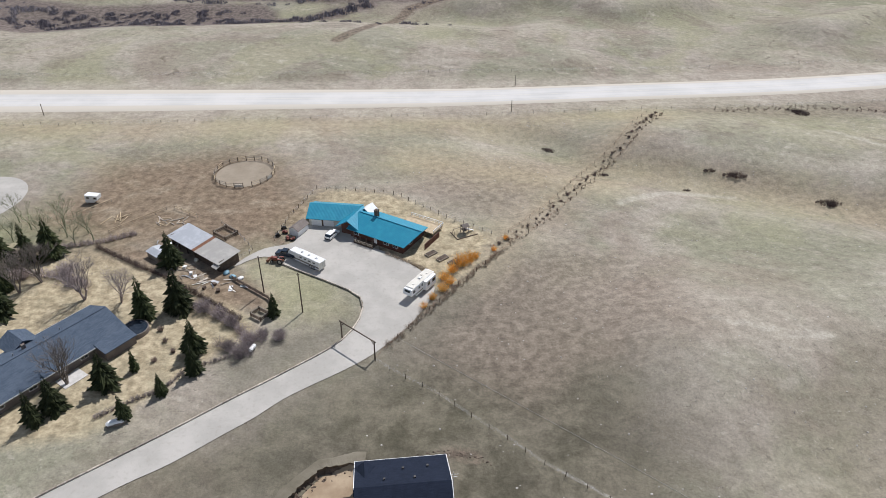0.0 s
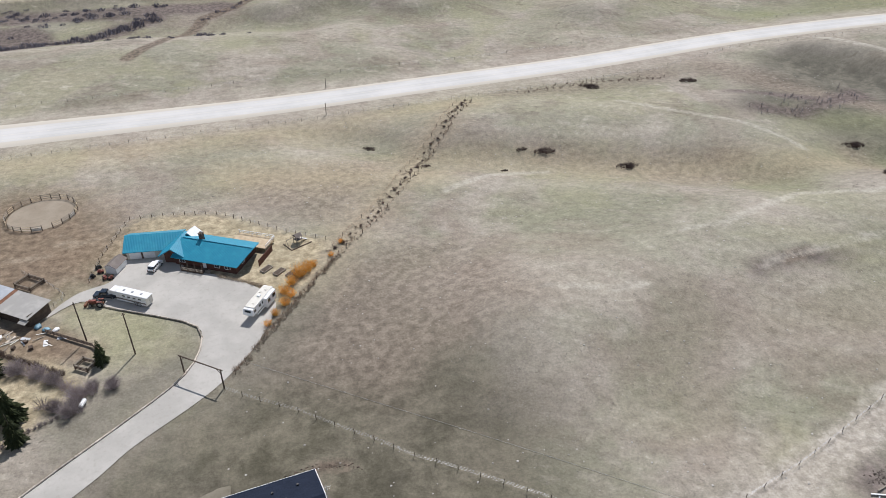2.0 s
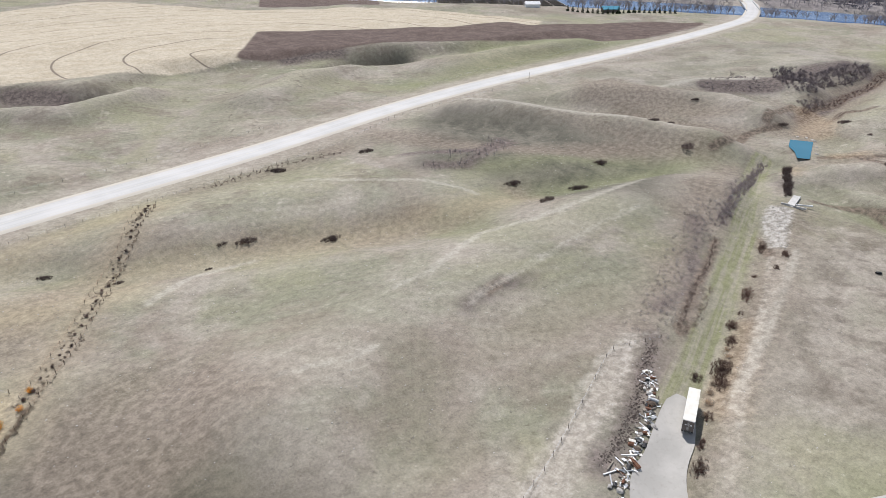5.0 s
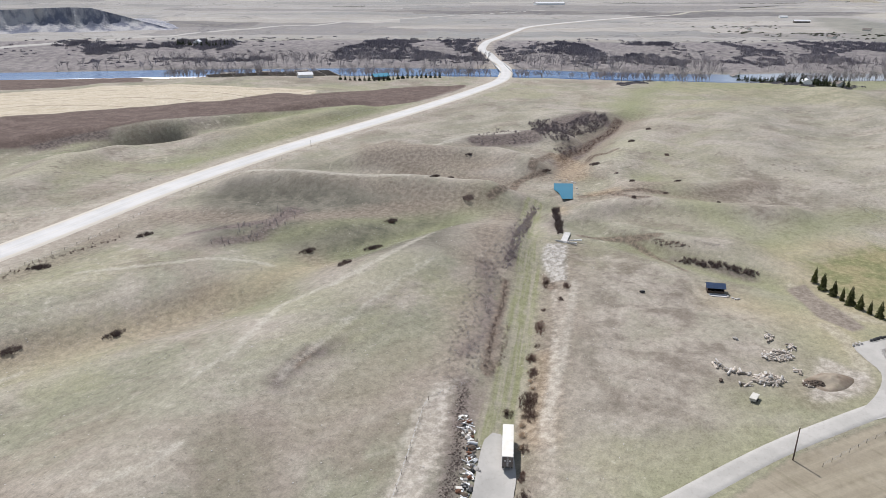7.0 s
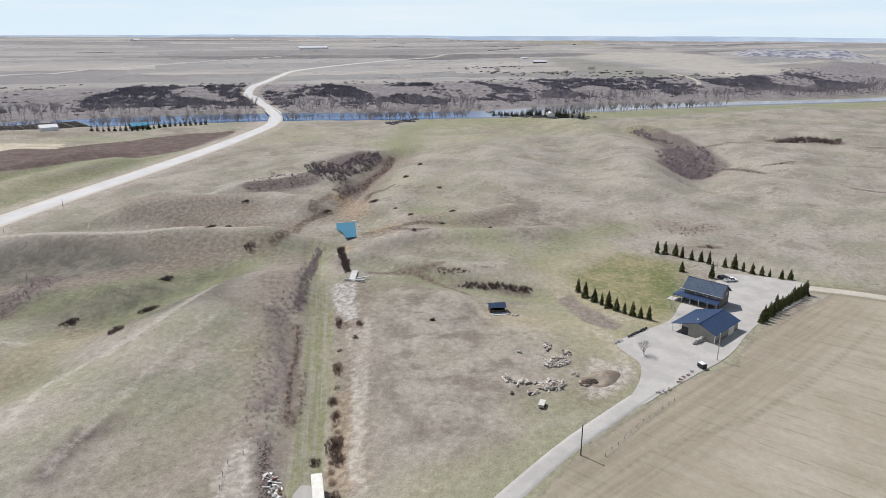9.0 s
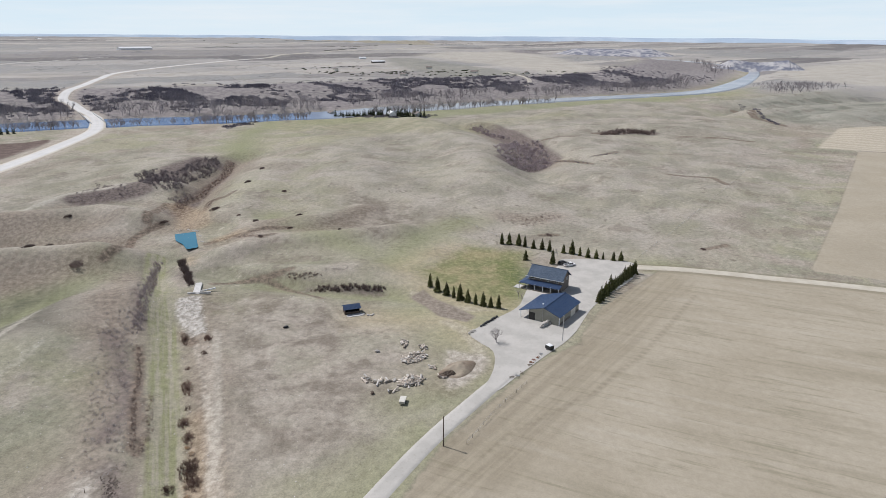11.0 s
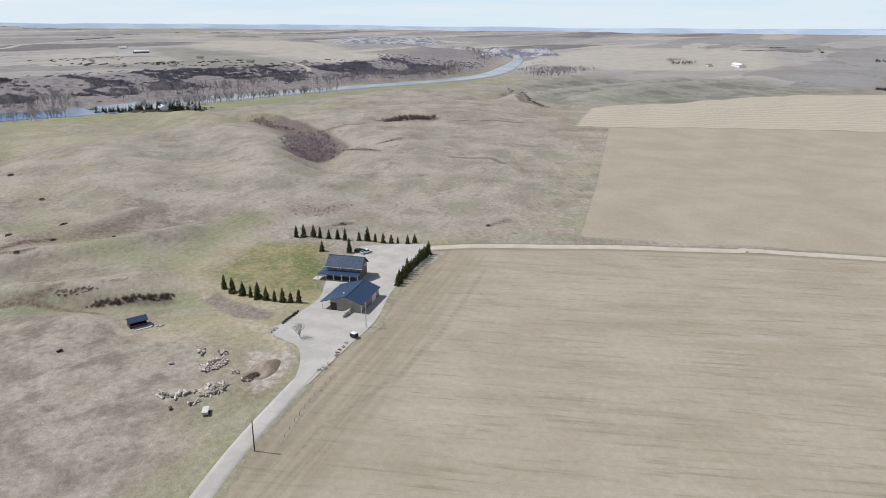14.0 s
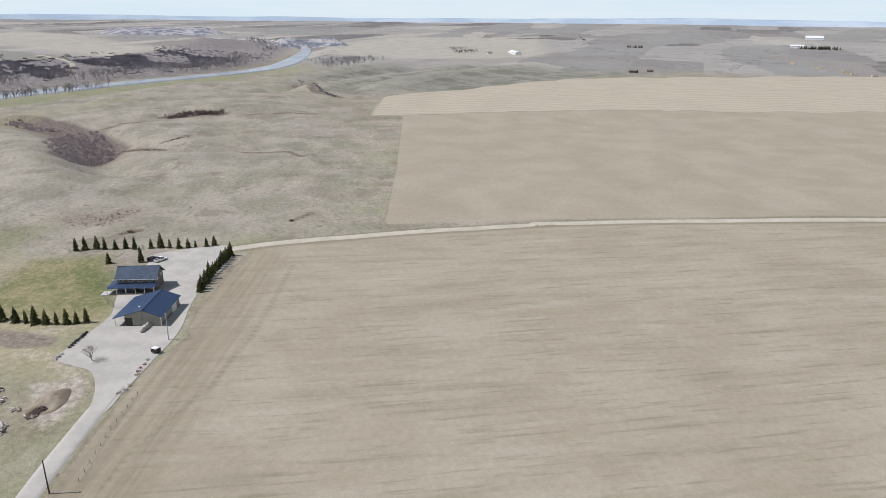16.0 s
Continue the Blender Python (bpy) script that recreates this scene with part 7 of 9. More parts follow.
# ---- the farm by the sown field ----
def shop():
    ob = thing("farm_shop", 231.5, -64.5, -39, "large grey-green metal shop with a navy roof", "shop")
    L, lo, hi = 17.6, -5.9, 10.1
    outline = [(lo, -0.4), (6.2, -0.4), (6.2, 4.0), (0, 5.9), (lo, 3.7)]
    part("wall", Form().prism(outline, -L / 2, L / 2, "x"), STUCCO, ob)
    part("roof", Form().slab([(-L / 2 - 0.6, lo - 0.6, 3.55), (L / 2 + 0.6, lo - 0.6, 3.55), (L / 2 + 0.6, 0, 6.0), (-L / 2 - 0.6, 0, 6.0)], 0.16)
         .slab([(-L / 2 - 0.6, hi, 3.0), (L / 2 + 0.6, hi, 3.0), (L / 2 + 0.6, 0, 6.0), (-L / 2 - 0.6, 0, 6.0)], 0.16), NAVY, ob, "navy blue ribbed metal roof")
    part("ridge_cap", Form().box((0, 0, 6.05), (18.9, 0.4, 0.08)), NAVY, ob)
    for x in (-8.6, -2.9, 2.9, 8.6):
        part("carport_post", Form().box((x, 9.6, 1.5), (0.2, 0.2, 3.2)), WHITE, ob)
    # black panel on the wall stands for the shade inside the doorway
    part("opening", Form().box((-L / 2 - 0.02, 4.9, 1.6), (0.08, 2.4, 2.9)), BLACK, ob, "black panel for the shade in the open doorway")
    part("wainscot", Form().box((0, lo - 0.03, 0.45), (L, 0.06, 1.1)), GREYWALL, ob)
    part("overhead_door", Form().box((3.5, lo - 0.06, 1.7), (4.2, 0.08, 3.2)), CREAM, ob)
    part("corner_trim", Form().box((-L / 2, lo, 1.8), (0.2, 0.2, 3.8)), WHITE, ob)
    part("mast", Form().tube((-L / 2 - 0.2, 0.6, 0), (-L / 2 - 0.2, 0.6, 7.4), 0.06, 0.05, 6), STEEL, ob)
    part("antenna", Form().box((-L / 2 - 0.2, 0.6, 7.3), (0.5, 0.5, 0.2)), WHITE, ob)


def farmhouse():
    ob = thing("farmhouse", 261.1, -69.7, -126, "two-storey grey farmhouse with a dark roof and porch", "house")
    L, W = 14.0, 8.6
    part("wall", gable_walls(L, W, 5.6, 8.6), GREYWALL, ob, "grey-brown siding")
    part("roof", gable_roof(L, W, 5.6, 8.6, 0.8), SHINGLE, ob, "dark blue-grey shingle roof")
    part("ridge_cap", Form().box((0, 0, 8.72), (16.6, 0.3, 0.08)), SHINGLE, ob)
    part("porch_roof", Form().slab([(-10.2, -8.0, 2.7), (7.6, -8.0, 2.7), (7.6, -4.5, 3.5), (-7.6, -4.5, 3.5)], 0.16)
         .slab([(-10.2, -8.0, 2.7), (-7.6, -4.5, 3.5), (-7.6, 3.0, 3.5), (-10.2, 3.0, 2.7)], 0.16), NAVY, ob, "blue-grey porch roof")
    part("porch_deck", Form().box((-0.8, -6.2, 0.3), (16.8, 3.4, 0.5)), WOOD, ob)
    for x in (-9.8, -6.4, -3.0, 0.4, 3.8, 7.2):
        part("porch_post", Form().box((x, -7.8, 1.5), (0.18, 0.18, 2.6)), WHITE, ob)
    for x in (-5.5, -2.0, 1.5, 5.0):
        window(ob, x, -4.36, 4.5, 1.4, 1.1, 0)
        window(ob, x, -4.36, 1.7, 1.4, 1.3, 0)
    for x in (-2.2, 2.2):
        window(ob, 7.06, x, 4.5, 1.2, 1.1, 90)
    part("fascia", Form().box((0, -5.32, 5.1), (16.7, 0.06, 0.2)), WHITE, ob)
    part("patio", Form().box((-10.6, -6.0, 0.08), (3.5, 4.0, 0.2)), CONCRETE, ob, "pale patio slab")


shop()
farmhouse()
car(286.2, -85.5, -70, WHITE, "white pickup parked behind the farmhouse", "", True)
car(289.0, -83.2, -70, BLACK, "black sport utility car parked behind the farmhouse")

ROW_A = [(322.0, -61.0), (321.9, -64.6), (319.6, -68.9), (316.5, -71.4), (313.7, -75.1), (312.0, -79.0), (308.7, -81.8), (305.6, -87.9), (303.9, -91.6), (300.8, -94.5), (297.9, -97.6), (296.1, -101.0), (294.6, -103.8),
         (292.2, -107.9), (291.6, -111.3)]
ROW_B = [(266.7, -20.8), (261.9, -23.4), (256.9, -26.6), (253.1, -29.1), (250.0, -31.3), (247.0, -34.0), (244.4, -36.7), (242.6, -39.4), (241.1, -42.1), (239.6, -44.9)]
ROW_C = [tuple(q) for q in along([(242.4, -85.0), (249.5, -90.3), (257.0, -96.3), (264.2, -102.4), (273.6, -111.1)], 2.7)]
yp = [spruce(201 + k, *ROW_A[k], 6.6, 1.45 + 0.2 * k, YOUNG, "young spruce in a planted windbreak row", "windbreak spruces") for k in range(3)]
rw = random.Random(12)
for k, (x, y) in enumerate(ROW_A[3:] + ROW_B + ROW_C + [(296.5, -67.5), (289.5, -78.5)]):
    s = rw.uniform(0.72, 1.12) * (0.72 if k == 9 else 1)
    stand(yp[k % 3], x, y, rw.uniform(0, 360), s, 0, rw.uniform(0.92, 1.1))
bare_tree(301, 208.8, -38.8, 6.0, "leafless low tree in the gravel yard", GREYTWIG, 4, "", 5)
for k, (x, y) in enumerate(((247, -55.5), (250, -54.8), (262, -63.5), (302, -84))):
    bare_tree(310 + k, x, y, 4.5, "thin leafless sapling beside the farmhouse", GREYTWIG, 1, "farm saplings", 4)

# boulders, bales, crates along the yard
r = random.Random(4)
for k, (x, y) in enumerate(along([(216.5, -30.5), (220, -33.5), (226.0, -38.6), (230.5, -42.6)], 1.6)):
    if k in (3, 4):
        continue
    dark = k > 4
    single("boulder", Form().lump((0, 0, 0.35), (r.uniform(0.5, 0.9), r.uniform(0.4, 0.7), r.uniform(0.4, 0.6)), r), BLACK if dark else STONE,
           "dark boulder bordering the yard" if dark else "pale boulder bordering the yard", "boulder", "boulders round the yard", at=pose(x, y, z1(x, y) + 0.05, 0, 0, k * 33))
for k in range(17):
    u = (k % 9 - 4) * 1.1 + r.uniform(-0.25, 0.25)
    x, y = 222.6 + 0.62 * u + 0.45 * (k // 9), -60.0 - 0.72 * u + r.uniform(-0.3, 0.3)
    single("boulder", Form().lump((0, 0, 0.42), (r.uniform(0.5, 0.75), r.uniform(0.45, 0.65), r.uniform(0.4, 0.55)), r, 0.22), STONE, "pale rounded boulder heaped against the shop", "boulder", "boulders by the shop",
           at=pose(x, y, z1(x, y) + 0.12 + 0.75 * (k // 9), 0, r.uniform(-8, 8), r.uniform(0, 360)))
cr = thing("covered_trailer", 202.2, -55.4, 30, "small dark utility trailer with a white top", "trailer")
part("body", Form().box((0, 0, 1.0), (2.4, 1.7, 1.2)), BLACK, cr)
part("top", Form().box((0.1, 0, 1.66), (2.0, 1.6, 0.16)), WHITE, cr, "white lid")
part("tongue", Form().tube((-1.2, 0, 0.55), (-2.5, 0, 0.5), 0.06, 0.06, 5), BLACK, cr)
for s in (1, -1):
    wheel(cr, 0.1, s * 0.92, 0.34, 0.2)
for k, (x, y, mt) in enumerate(((194.6, -48.6, REDPAINT), (193.0, -47.4, RUST), (191.4, -46.4, WOOD), (196.4, -50.0, RUST), (186.4, -42.6, WOOD), (184.4, -41.0, STEEL), (183.6, -39.2, WOOD), (198.6, -51.8, STEEL))):
    ob = thing("implement", x, y, k * 47, "old farm implement lying at the yard's edge", "implement", "implements at the yard's edge")
    part("frame", Form().box((0, 0, 0.4), (1.6, 0.14, 0.14)).box((0, 0.4, 0.4), (1.4, 0.12, 0.12)).box((0.3, 0.2, 0.3), (0.14, 1.2, 0.14)), mt, ob)
    part("tine", Form().tube((-0.5, 0, 0.4), (-0.7, 0.1, -0.05), 0.05, 0.03, 5).tube((0.5, 0.4, 0.4), (0.6, 0.5, -0.05), 0.05, 0.03, 5), RUST, ob)

# log piles on the open ground
def log_pile(cx, cy, n, sx, sy, turn, seed, tall):
    r = random.Random(seed)
    for k in range(n):
        a, q = r.uniform(0, 6.3), math.sqrt(r.random())
        u, v = math.cos(a) * q * sx, math.sin(a) * q * sy
        x, y = cx + u * math.cos(turn) - v * math.sin(turn), cy + u * math.sin(turn) + v * math.cos(turn)
        L, rad = r.uniform(0.7, 1.8) if r.random() < 0.7 else r.uniform(2.0, 3.8), r.uniform(0.18, 0.38)
        single("log", Form().tube((-L / 2, 0, 0), (L / 2, 0, 0), rad, rad * 0.85, 7), LOGWOOD if k % 4 else STONE, "bleached cut log in a loose heap", "log", "logs in the heaps",
               at=pose(x, y, z1(x, y) + rad + tall * (1 - q) * r.random(), r.uniform(-10, 10), r.uniform(-18, 18), r.uniform(0, 180)))


log_pile(199.8, -10.2, 140, 4.2, 2.3, -0.9, 1, 1.5)
log_pile(184.2, -8.6, 150, 3.8, 2.6, -0.9, 2, 1.6)
log_pile(211.5, -7.6, 16, 3.2, 0.9, 0.1, 3, 0.4)
log_pile(186.3, 4.6, 14, 2.0, 1.2, 0.4, 4, 0.5)
log_pile(184.8, -0.6, 18, 3.4, 0.9, -1.4, 5, 0.3)
log_pile(179.2, -3.2, 6, 2.4, 0.5, -1.3, 6, 0.2)
log_pile(207.5, -13.5, 14, 1.7, 1.0, 0.2, 7, 0.9)
log_pile(192.6, -15.8, 6, 1.6, 0.6, 0.7, 8, 0.2)
log_pile(185.9, -18.0, 7, 1.3, 0.8, 0.7, 9, 0.2)
for k, (x, y, mt, lab) in enumerate(((178.1, 3.0, DARKWOOD, "dark rotten stump lying in the grass"), (206.6, -14.6, BLACK, "black tyre heap beside logs"), (205.0, 1.5, STONE, "pale boulder lying in the grass"), (227, 33.5, BLACK, "dark tank lying in the grass"))):
    single("lump", Form().lump((0, 0, 0.4), (1.0, 0.6, 0.5), r, 0.25), mt, lab, "lump", at=pose(x, y, z1(x, y), 0, 0, k * 40))
bx = thing("flat_trailer", 171.9, -5.6, -12, "small white box trailer beside log heaps", "trailer")
part("box", Form().box((0, 0, 0.8), (3.2, 1.6, 0.7), cut=0.04), STEEL, bx)
part("lid", Form().box((0, 0, 1.19), (3.3, 1.7, 0.08)), CREAM, bx)
part("tongue", Form().tube((-1.7, 0, 0.5), (-2.9, 0, 0.45), 0.05, 0.05, 5), BLACK, bx)
for s in (1, -1):
    wheel(bx, 0.0, s * 0.95, 0.33, 0.2)


def spoil_heap():
    """A dug heap of earth with a dark cut face."""
    r = random.Random(6)
    n, m = 28, 12
    cx, cy = 190.5, -23.5
    f = Form()
    vs = []
    for j in range(m):
        q = j / (m - 1)
        for i in range(n):
            a = 2 * math.pi * i / n
            rx, ry = 7.2 * (1 + 0.12 * math.sin(3 * a + 1)), 4.6 * (1 + 0.15 * math.sin(2 * a))
            u, v = math.cos(a) * q * rx, math.sin(a) * q * ry
            x, y = cx + u * 0.62 + v * 0.78, cy - u * 0.78 + v * 0.62
            top = 1.9 * (1 - q) ** 0.8 * (1 + 0.3 * noise.noise((x * 0.6, y * 0.6, 3))) - 1.2 * math.exp(-((u + 3.0) ** 2 + (v + 1.6) ** 2) / 2.2)
            vs.append((x - cx, y - cy, z1(x, y) - z1(cx, cy) + max(top, -0.05) + 0.03 - 0.1 * (q > 0.98)))
    fs = [(j * n + i, j * n + (i + 1) % n, (j + 1) * n + (i + 1) % n, (j + 1) * n + i) for j in range(m - 1) for i in range(n)]
    f.add(vs, fs)
    p = gravel_material("mixed_earth", (0.19, 0.14, 0.105), (0.36, 0.31, 0.24), (0.17, 0.175, 0.08))
    single("earth_mound", f, p, "grassy earth mound with a dark dug face", "mound", at=pose(cx, cy, z1(cx, cy)), smooth=True)
    d = Form()
    for _ in range(240):
        a, q = r.uniform(0, 6.3), math.sqrt(r.random())
        u, v = math.cos(a) * q * 3.4, math.sin(a) * q * 1.7
        c = r.uniform(0.12, 0.5) * (1.2 - 0.5 * q)
        d.lump((u, v, 0.75 * (1 - q * q) + 0.05), (c, c * r.uniform(0.7, 1), c * 0.7), r, 0.35)
    single("soil_heap", d, SOIL, "heap of dark dug soil before the mound", "heap", at=pose(187.3, -19.8, z1(187.3, -19.8), 0, 0, 125))


spoil_heap()


def hut():
    ob = thing("field_hut", 241.2, 11.0, -75, "small dark hut with a navy roof", "hut")
    part("wall", Form().box((0, 1.7, 1.1), (5.6, 0.15, 2.6)).box((-2.75, 0, 1.1), (0.15, 3.4, 2.6)).box((2.75, 0, 1.1), (0.15, 3.4, 2.6)).box((0, -1.65, 0.45), (5.4, 0.12, 1.1)), DARKWOOD, ob)
    part("roof", gable_roof(5.6, 3.6, 2.4, 3.4, 0.5, 0.1), NAVY, ob, "navy metal roof")
    part("floor", Form().box((0, 0, 0.1), (5.6, 3.4, 0.2)), WOOD, ob)
    part("bench", Form().box((0.5, 0.4, 0.8), (3.2, 1.0, 0.1)), BLACK, ob)
    part("apron", Form().box((0.8, -3.0, 0.0), (6.5, 2.4, 0.24), cut=0.7), CONCRETE, ob, "pale stone apron")


hut()
for k, (x, y) in enumerate(((238.8, 6.4), (238.2, 4.8), (237.8, 3.6), (238.5, 2.8))):
    single("boulder", Form().lump((0, 0, 0.2), (0.7, 0.5, 0.35), r), STONE, "pale boulder beside the hut", "boulder", "boulders by the hut", at=pose(x, y, z1(x, y), 0, 0, k * 50))

# ---- ditch, trailer and scrap ----
def semi_trailer():
    x, y = 125.6, 44.6
    ob = thing("semi_trailer", x, y, 20.5, "long white box semi trailer on a gravel pad", "trailer", z=z1(x, y) + 0.4)
    part("box", Form().box((0, 0, 2.55), (12.2, 2.55, 2.75), cut=0.05), WHITE, ob)
    part("roof", Form().box((0, 0, 3.95), (12.2, 2.5, 0.06)), CREAM, ob)
    for s in (1, -1):
        dr = part("rear_door", Form().box((-6.12, s * 0.62, 2.5), (0.06, 1.18, 2.6)), GREYWALL, ob, "grey rear door")
        part("latch", Form().tube((-6.18, s * 0.2, 1.3), (-6.18, s * 0.2, 3.7), 0.03, 0.03, 5), STEEL, dr)
        part("placard", Form().box((-6.17, s * 0.55, 2.8), (0.02, 0.35, 0.3)), WHITE, dr, "pale square placard")
        part("frame_rail", Form().box((0, s * 0.5, 1.05), (12.0, 0.15, 0.25)), BLACK, ob)
    part("bumper", Form().box((-6.05, 0, 0.6), (0.12, 2.2, 0.14)).box((-6.05, 0.7, 0.85), (0.1, 0.1, 0.5)).box((-6.05, -0.7, 0.85), (0.1, 0.1, 0.5)), STEEL, ob)
    for wx in (-4.9, -3.7):
        for s in (1, -1):
            wheel(ob, wx, s * 0.95, 0.5, 0.5)
    for s in (1, -1):
        part("landing_leg", Form().box((3.4, s * 0.8, 0.5), (0.16, 0.16, 1.05)), STEEL, ob)


semi_trailer()
r = random.Random(21)
SCRAP = [(94.5, 43.5), (100, 46.4), (107.5, 48.2), (112, 49.6), (118.6, 51.2), (124.5, 53.6), (129, 57), (133, 60)]
sl = along(SCRAP, 0.2)
for k, (x, y) in enumerate(sl):
    x, y = x + r.uniform(-1.3, 1.3), y - 0.5 + r.gauss(0, 0.75)
    z = z1(x, y) + 0.22
    kind = r.random()
    at = pose(x, y, z, r.uniform(-14, 14), r.uniform(-14, 14), r.uniform(0, 180))
    if kind < 0.5:
        single("scrap_sheet", Form().box((0, 0, 0), (r.uniform(0.4, 1.5), r.uniform(0.3, 0.8), 0.06)), (WHITE, GREYWALL, STEEL, CREAM, WOOD)[k % 5], "pale sheet scrap dumped beside the pad", "scrap", "scrap beside the pad", at=at)
    elif kind < 0.72:
        single("scrap_beam", Form().box((0, 0, 0), (r.uniform(1.0, 3.0), 0.16, 0.13)), (WOOD, STEEL, WHITE, DARKWOOD)[k % 4], "old beam dumped beside the pad", "scrap", "scrap beside the pad", at=at)
    elif kind < 0.88:
        single("scrap_lump", Form().lump((0, 0, 0.1), (r.uniform(0.4, 0.9), r.uniform(0.3, 0.7), r.uniform(0.25, 0.5)), r, 0.35), (BLACK, RUST, STONE, SOIL)[k % 4], "crumpled heap of scrap beside the pad", "scrap",
               "scrap beside the pad", at=at)
    else:
        single("scrap_pipe", Form().tube((-1.1, 0, 0), (1.1, 0, 0), 0.12, 0.12, 8), (RUST, STEEL)[k % 2], "old pipe dumped beside the pad", "scrap", "scrap beside the pad", at=at)
for k, (x, y, L) in enumerate(((97.5, 47.6, 3.6), (99.0, 48.6, 3.0), (96.0, 46.6, 3.8), (101.5, 48.0, 2.6), (95.5, 45.0, 3.2), (104.6, 47.6, 3.4))):
    single("scrap_beam", Form().box((0, 0, 0), (L, 0.25, 0.18)), (WHITE, WOOD, STEEL)[k % 3], "old beam dumped beside the pad", "scrap", "scrap beside the pad", at=pose(x, y, z1(x, y) + 0.25, 0, 4, 30 * k - 20))
tank = thing("steel_drum", 123.6, 52.4, 100, "pale steel tank lying beside the scrap", "tank")
part("shell", Form().tube((-1.0, 0, 0.45), (1.0, 0, 0.45), 0.5, 0.5, 14), STEEL, tank)
part("hoop", Form().tube((-0.5, 0, 0.45), (-0.42, 0, 0.45), 0.53, 0.53, 14).tube((0.42, 0, 0.45), (0.5, 0, 0.45), 0.53, 0.53, 14), STEEL, tank)
pile = thing("pipe_bundle", 103.5, 45.6, 65, "bundle of rusty pipes beside the pad", "pipes")
for k in range(7):
    part("pipe", Form().tube((-1.5, 0.28 * (k % 4) - 0.4, 0.35 + 0.24 * (k // 4)), (1.5, 0.28 * (k % 4) - 0.4, 0.35 + 0.24 * (k // 4)), 0.12, 0.12, 8), RUST, pile)

# dark turned earth and brush on the bank over the scrap
bk = Form()
r = random.Random(22)
for x, y in along([(99, 50.5), (108, 50.8), (116, 53.2), (124, 56), (134, 61), (143, 64)], 0.35):
    for _ in range(7):
        u, v = x + r.gauss(0, 0.9), y + r.gauss(0, 0.9)
        bk.lump((u, v, z1(u, v) - 0.05), (r.uniform(0.08, 0.36), r.uniform(0.08, 0.3), r.uniform(0.05, 0.2)), r, 0.4)
single("turned_earth", bk, surf("wet_dark_earth", (0.05, 0.038, 0.032), (0.10, 0.078, 0.065), 1.5, 0.95), "dark turned earth along the ditch bank", "earth", kind="stuff")

RUSSET = surf("russet_shrub_twigs", (0.15, 0.096, 0.074), (0.25, 0.168, 0.132), 0.8, 0.95, vary=0.3)


def ditch_shrub(seed, x, y, rx, ry, turn, h, n):
    """A ragged mass of bare russet stems, longer than wide."""
    r = random.Random(seed)
    f = Form()
    kinds = [twigs(seed + k, 14, 0.8, h, 0.03, forks=1) for k in range(3)]
    for _ in range(n):
        a, q = r.uniform(0, 6.3), r.random() ** 0.6
        dx, dy, s, k = math.cos(a) * q * rx, math.sin(a) * q * ry, r.uniform(0.5, 1.1) * (1.15 - 0.6 * q), r.choice(kinds)
        f.add([(dx + s * v[0], dy + s * v[1], s * v[2]) for v in k.v], k.f)
    ob = thing("bare_shrub", x, y, turn, "leafless reddish-brown shrub beside the ditch", "shrub", "shrubs along the ditch")
    part("twig_mass", f, RUSSET, ob)
    return ob


for k, (x, y, rx, ry, h, n) in enumerate(((187, 57.4, 4.6, 1.4, 1.7, 46), (169, 53.9, 2.4, 1.5, 1.5, 30), (162, 50.8, 2.8, 1.3, 1.5, 30), (148.5, 47.4, 4.4, 2.2, 2.4, 70), (142.5, 44.6, 2.6, 1.5, 1.6, 30), (140.8, 50.5, 1.7, 1.2, 1.6, 24),
                                          (219.5, 58.6, 2.2, 1.2, 1.5, 26), (222.5, 67.0, 4.6, 1.1, 1.3, 34), (209.5, 57.5, 1.6, 0.9, 0.9, 14), (200, 60.5, 1.2, 0.7, 0.8, 10), (176, 54.6, 1.2, 0.7, 0.8, 10), (129, 41.4, 2.0, 0.9, 1.1, 18),
                                          (112, 35.6, 3.0, 1.5, 1.7, 36), (119, 38.4, 1.8, 0.9, 1.1, 18))):
    ditch_shrub(140 + 5 * k, x, y, rx * 1.15, ry * 1.3, 16, h * 1.1, int(n * 1.7))
GS = [(134, 44, 1.6), (138, 45.5, 1.3), (150, 47.2, 1.5), (155, 48.5, 1.2), (129, 42.5, 1.4), (158, 50.2, 1.2), (142, 46.5, 1.2)]
gsp = shrub(150, GS[0][0], GS[0][1], 1.6, 1.2, STRAW, "clump of tall tan dry grass", 160, 0.03, "dry grass clumps", "grass")
for k, (x, y, s) in enumerate(GS[1:]):
    stand(gsp, x, y, 60 * k, s / 1.6)


def thicket(name, spots, h, wide, mat, label, seed, stems=26, r0=0.045):
    """Bare brush in many small clumps, one thing."""
    r = random.Random(seed)
    x0, y0 = spots[0][:2]
    base = z1(x0, y0)
    kinds = [twigs(seed + k, stems, wide, h, r0, forks=1) for k in range(3)]
    f = Form()
    for x, y, s in spots:
        k = r.choice(kinds)
        s *= r.uniform(0.75, 1.2)
        a = r.uniform(0, 6.3)
        ca, sn = math.cos(a), math.sin(a)
        dz = z1(x, y) - base
        f.add([(x - x0 + s * (q[0] * ca - q[1] * sn), y - y0 + s * (q[0] * sn + q[1] * ca), dz + s * q[2]) for q in k.v], k.f)
    ob = thing(name, x0, y0, 0, label, "thicket")
    part("twig_mass", f, mat, ob)
    return ob


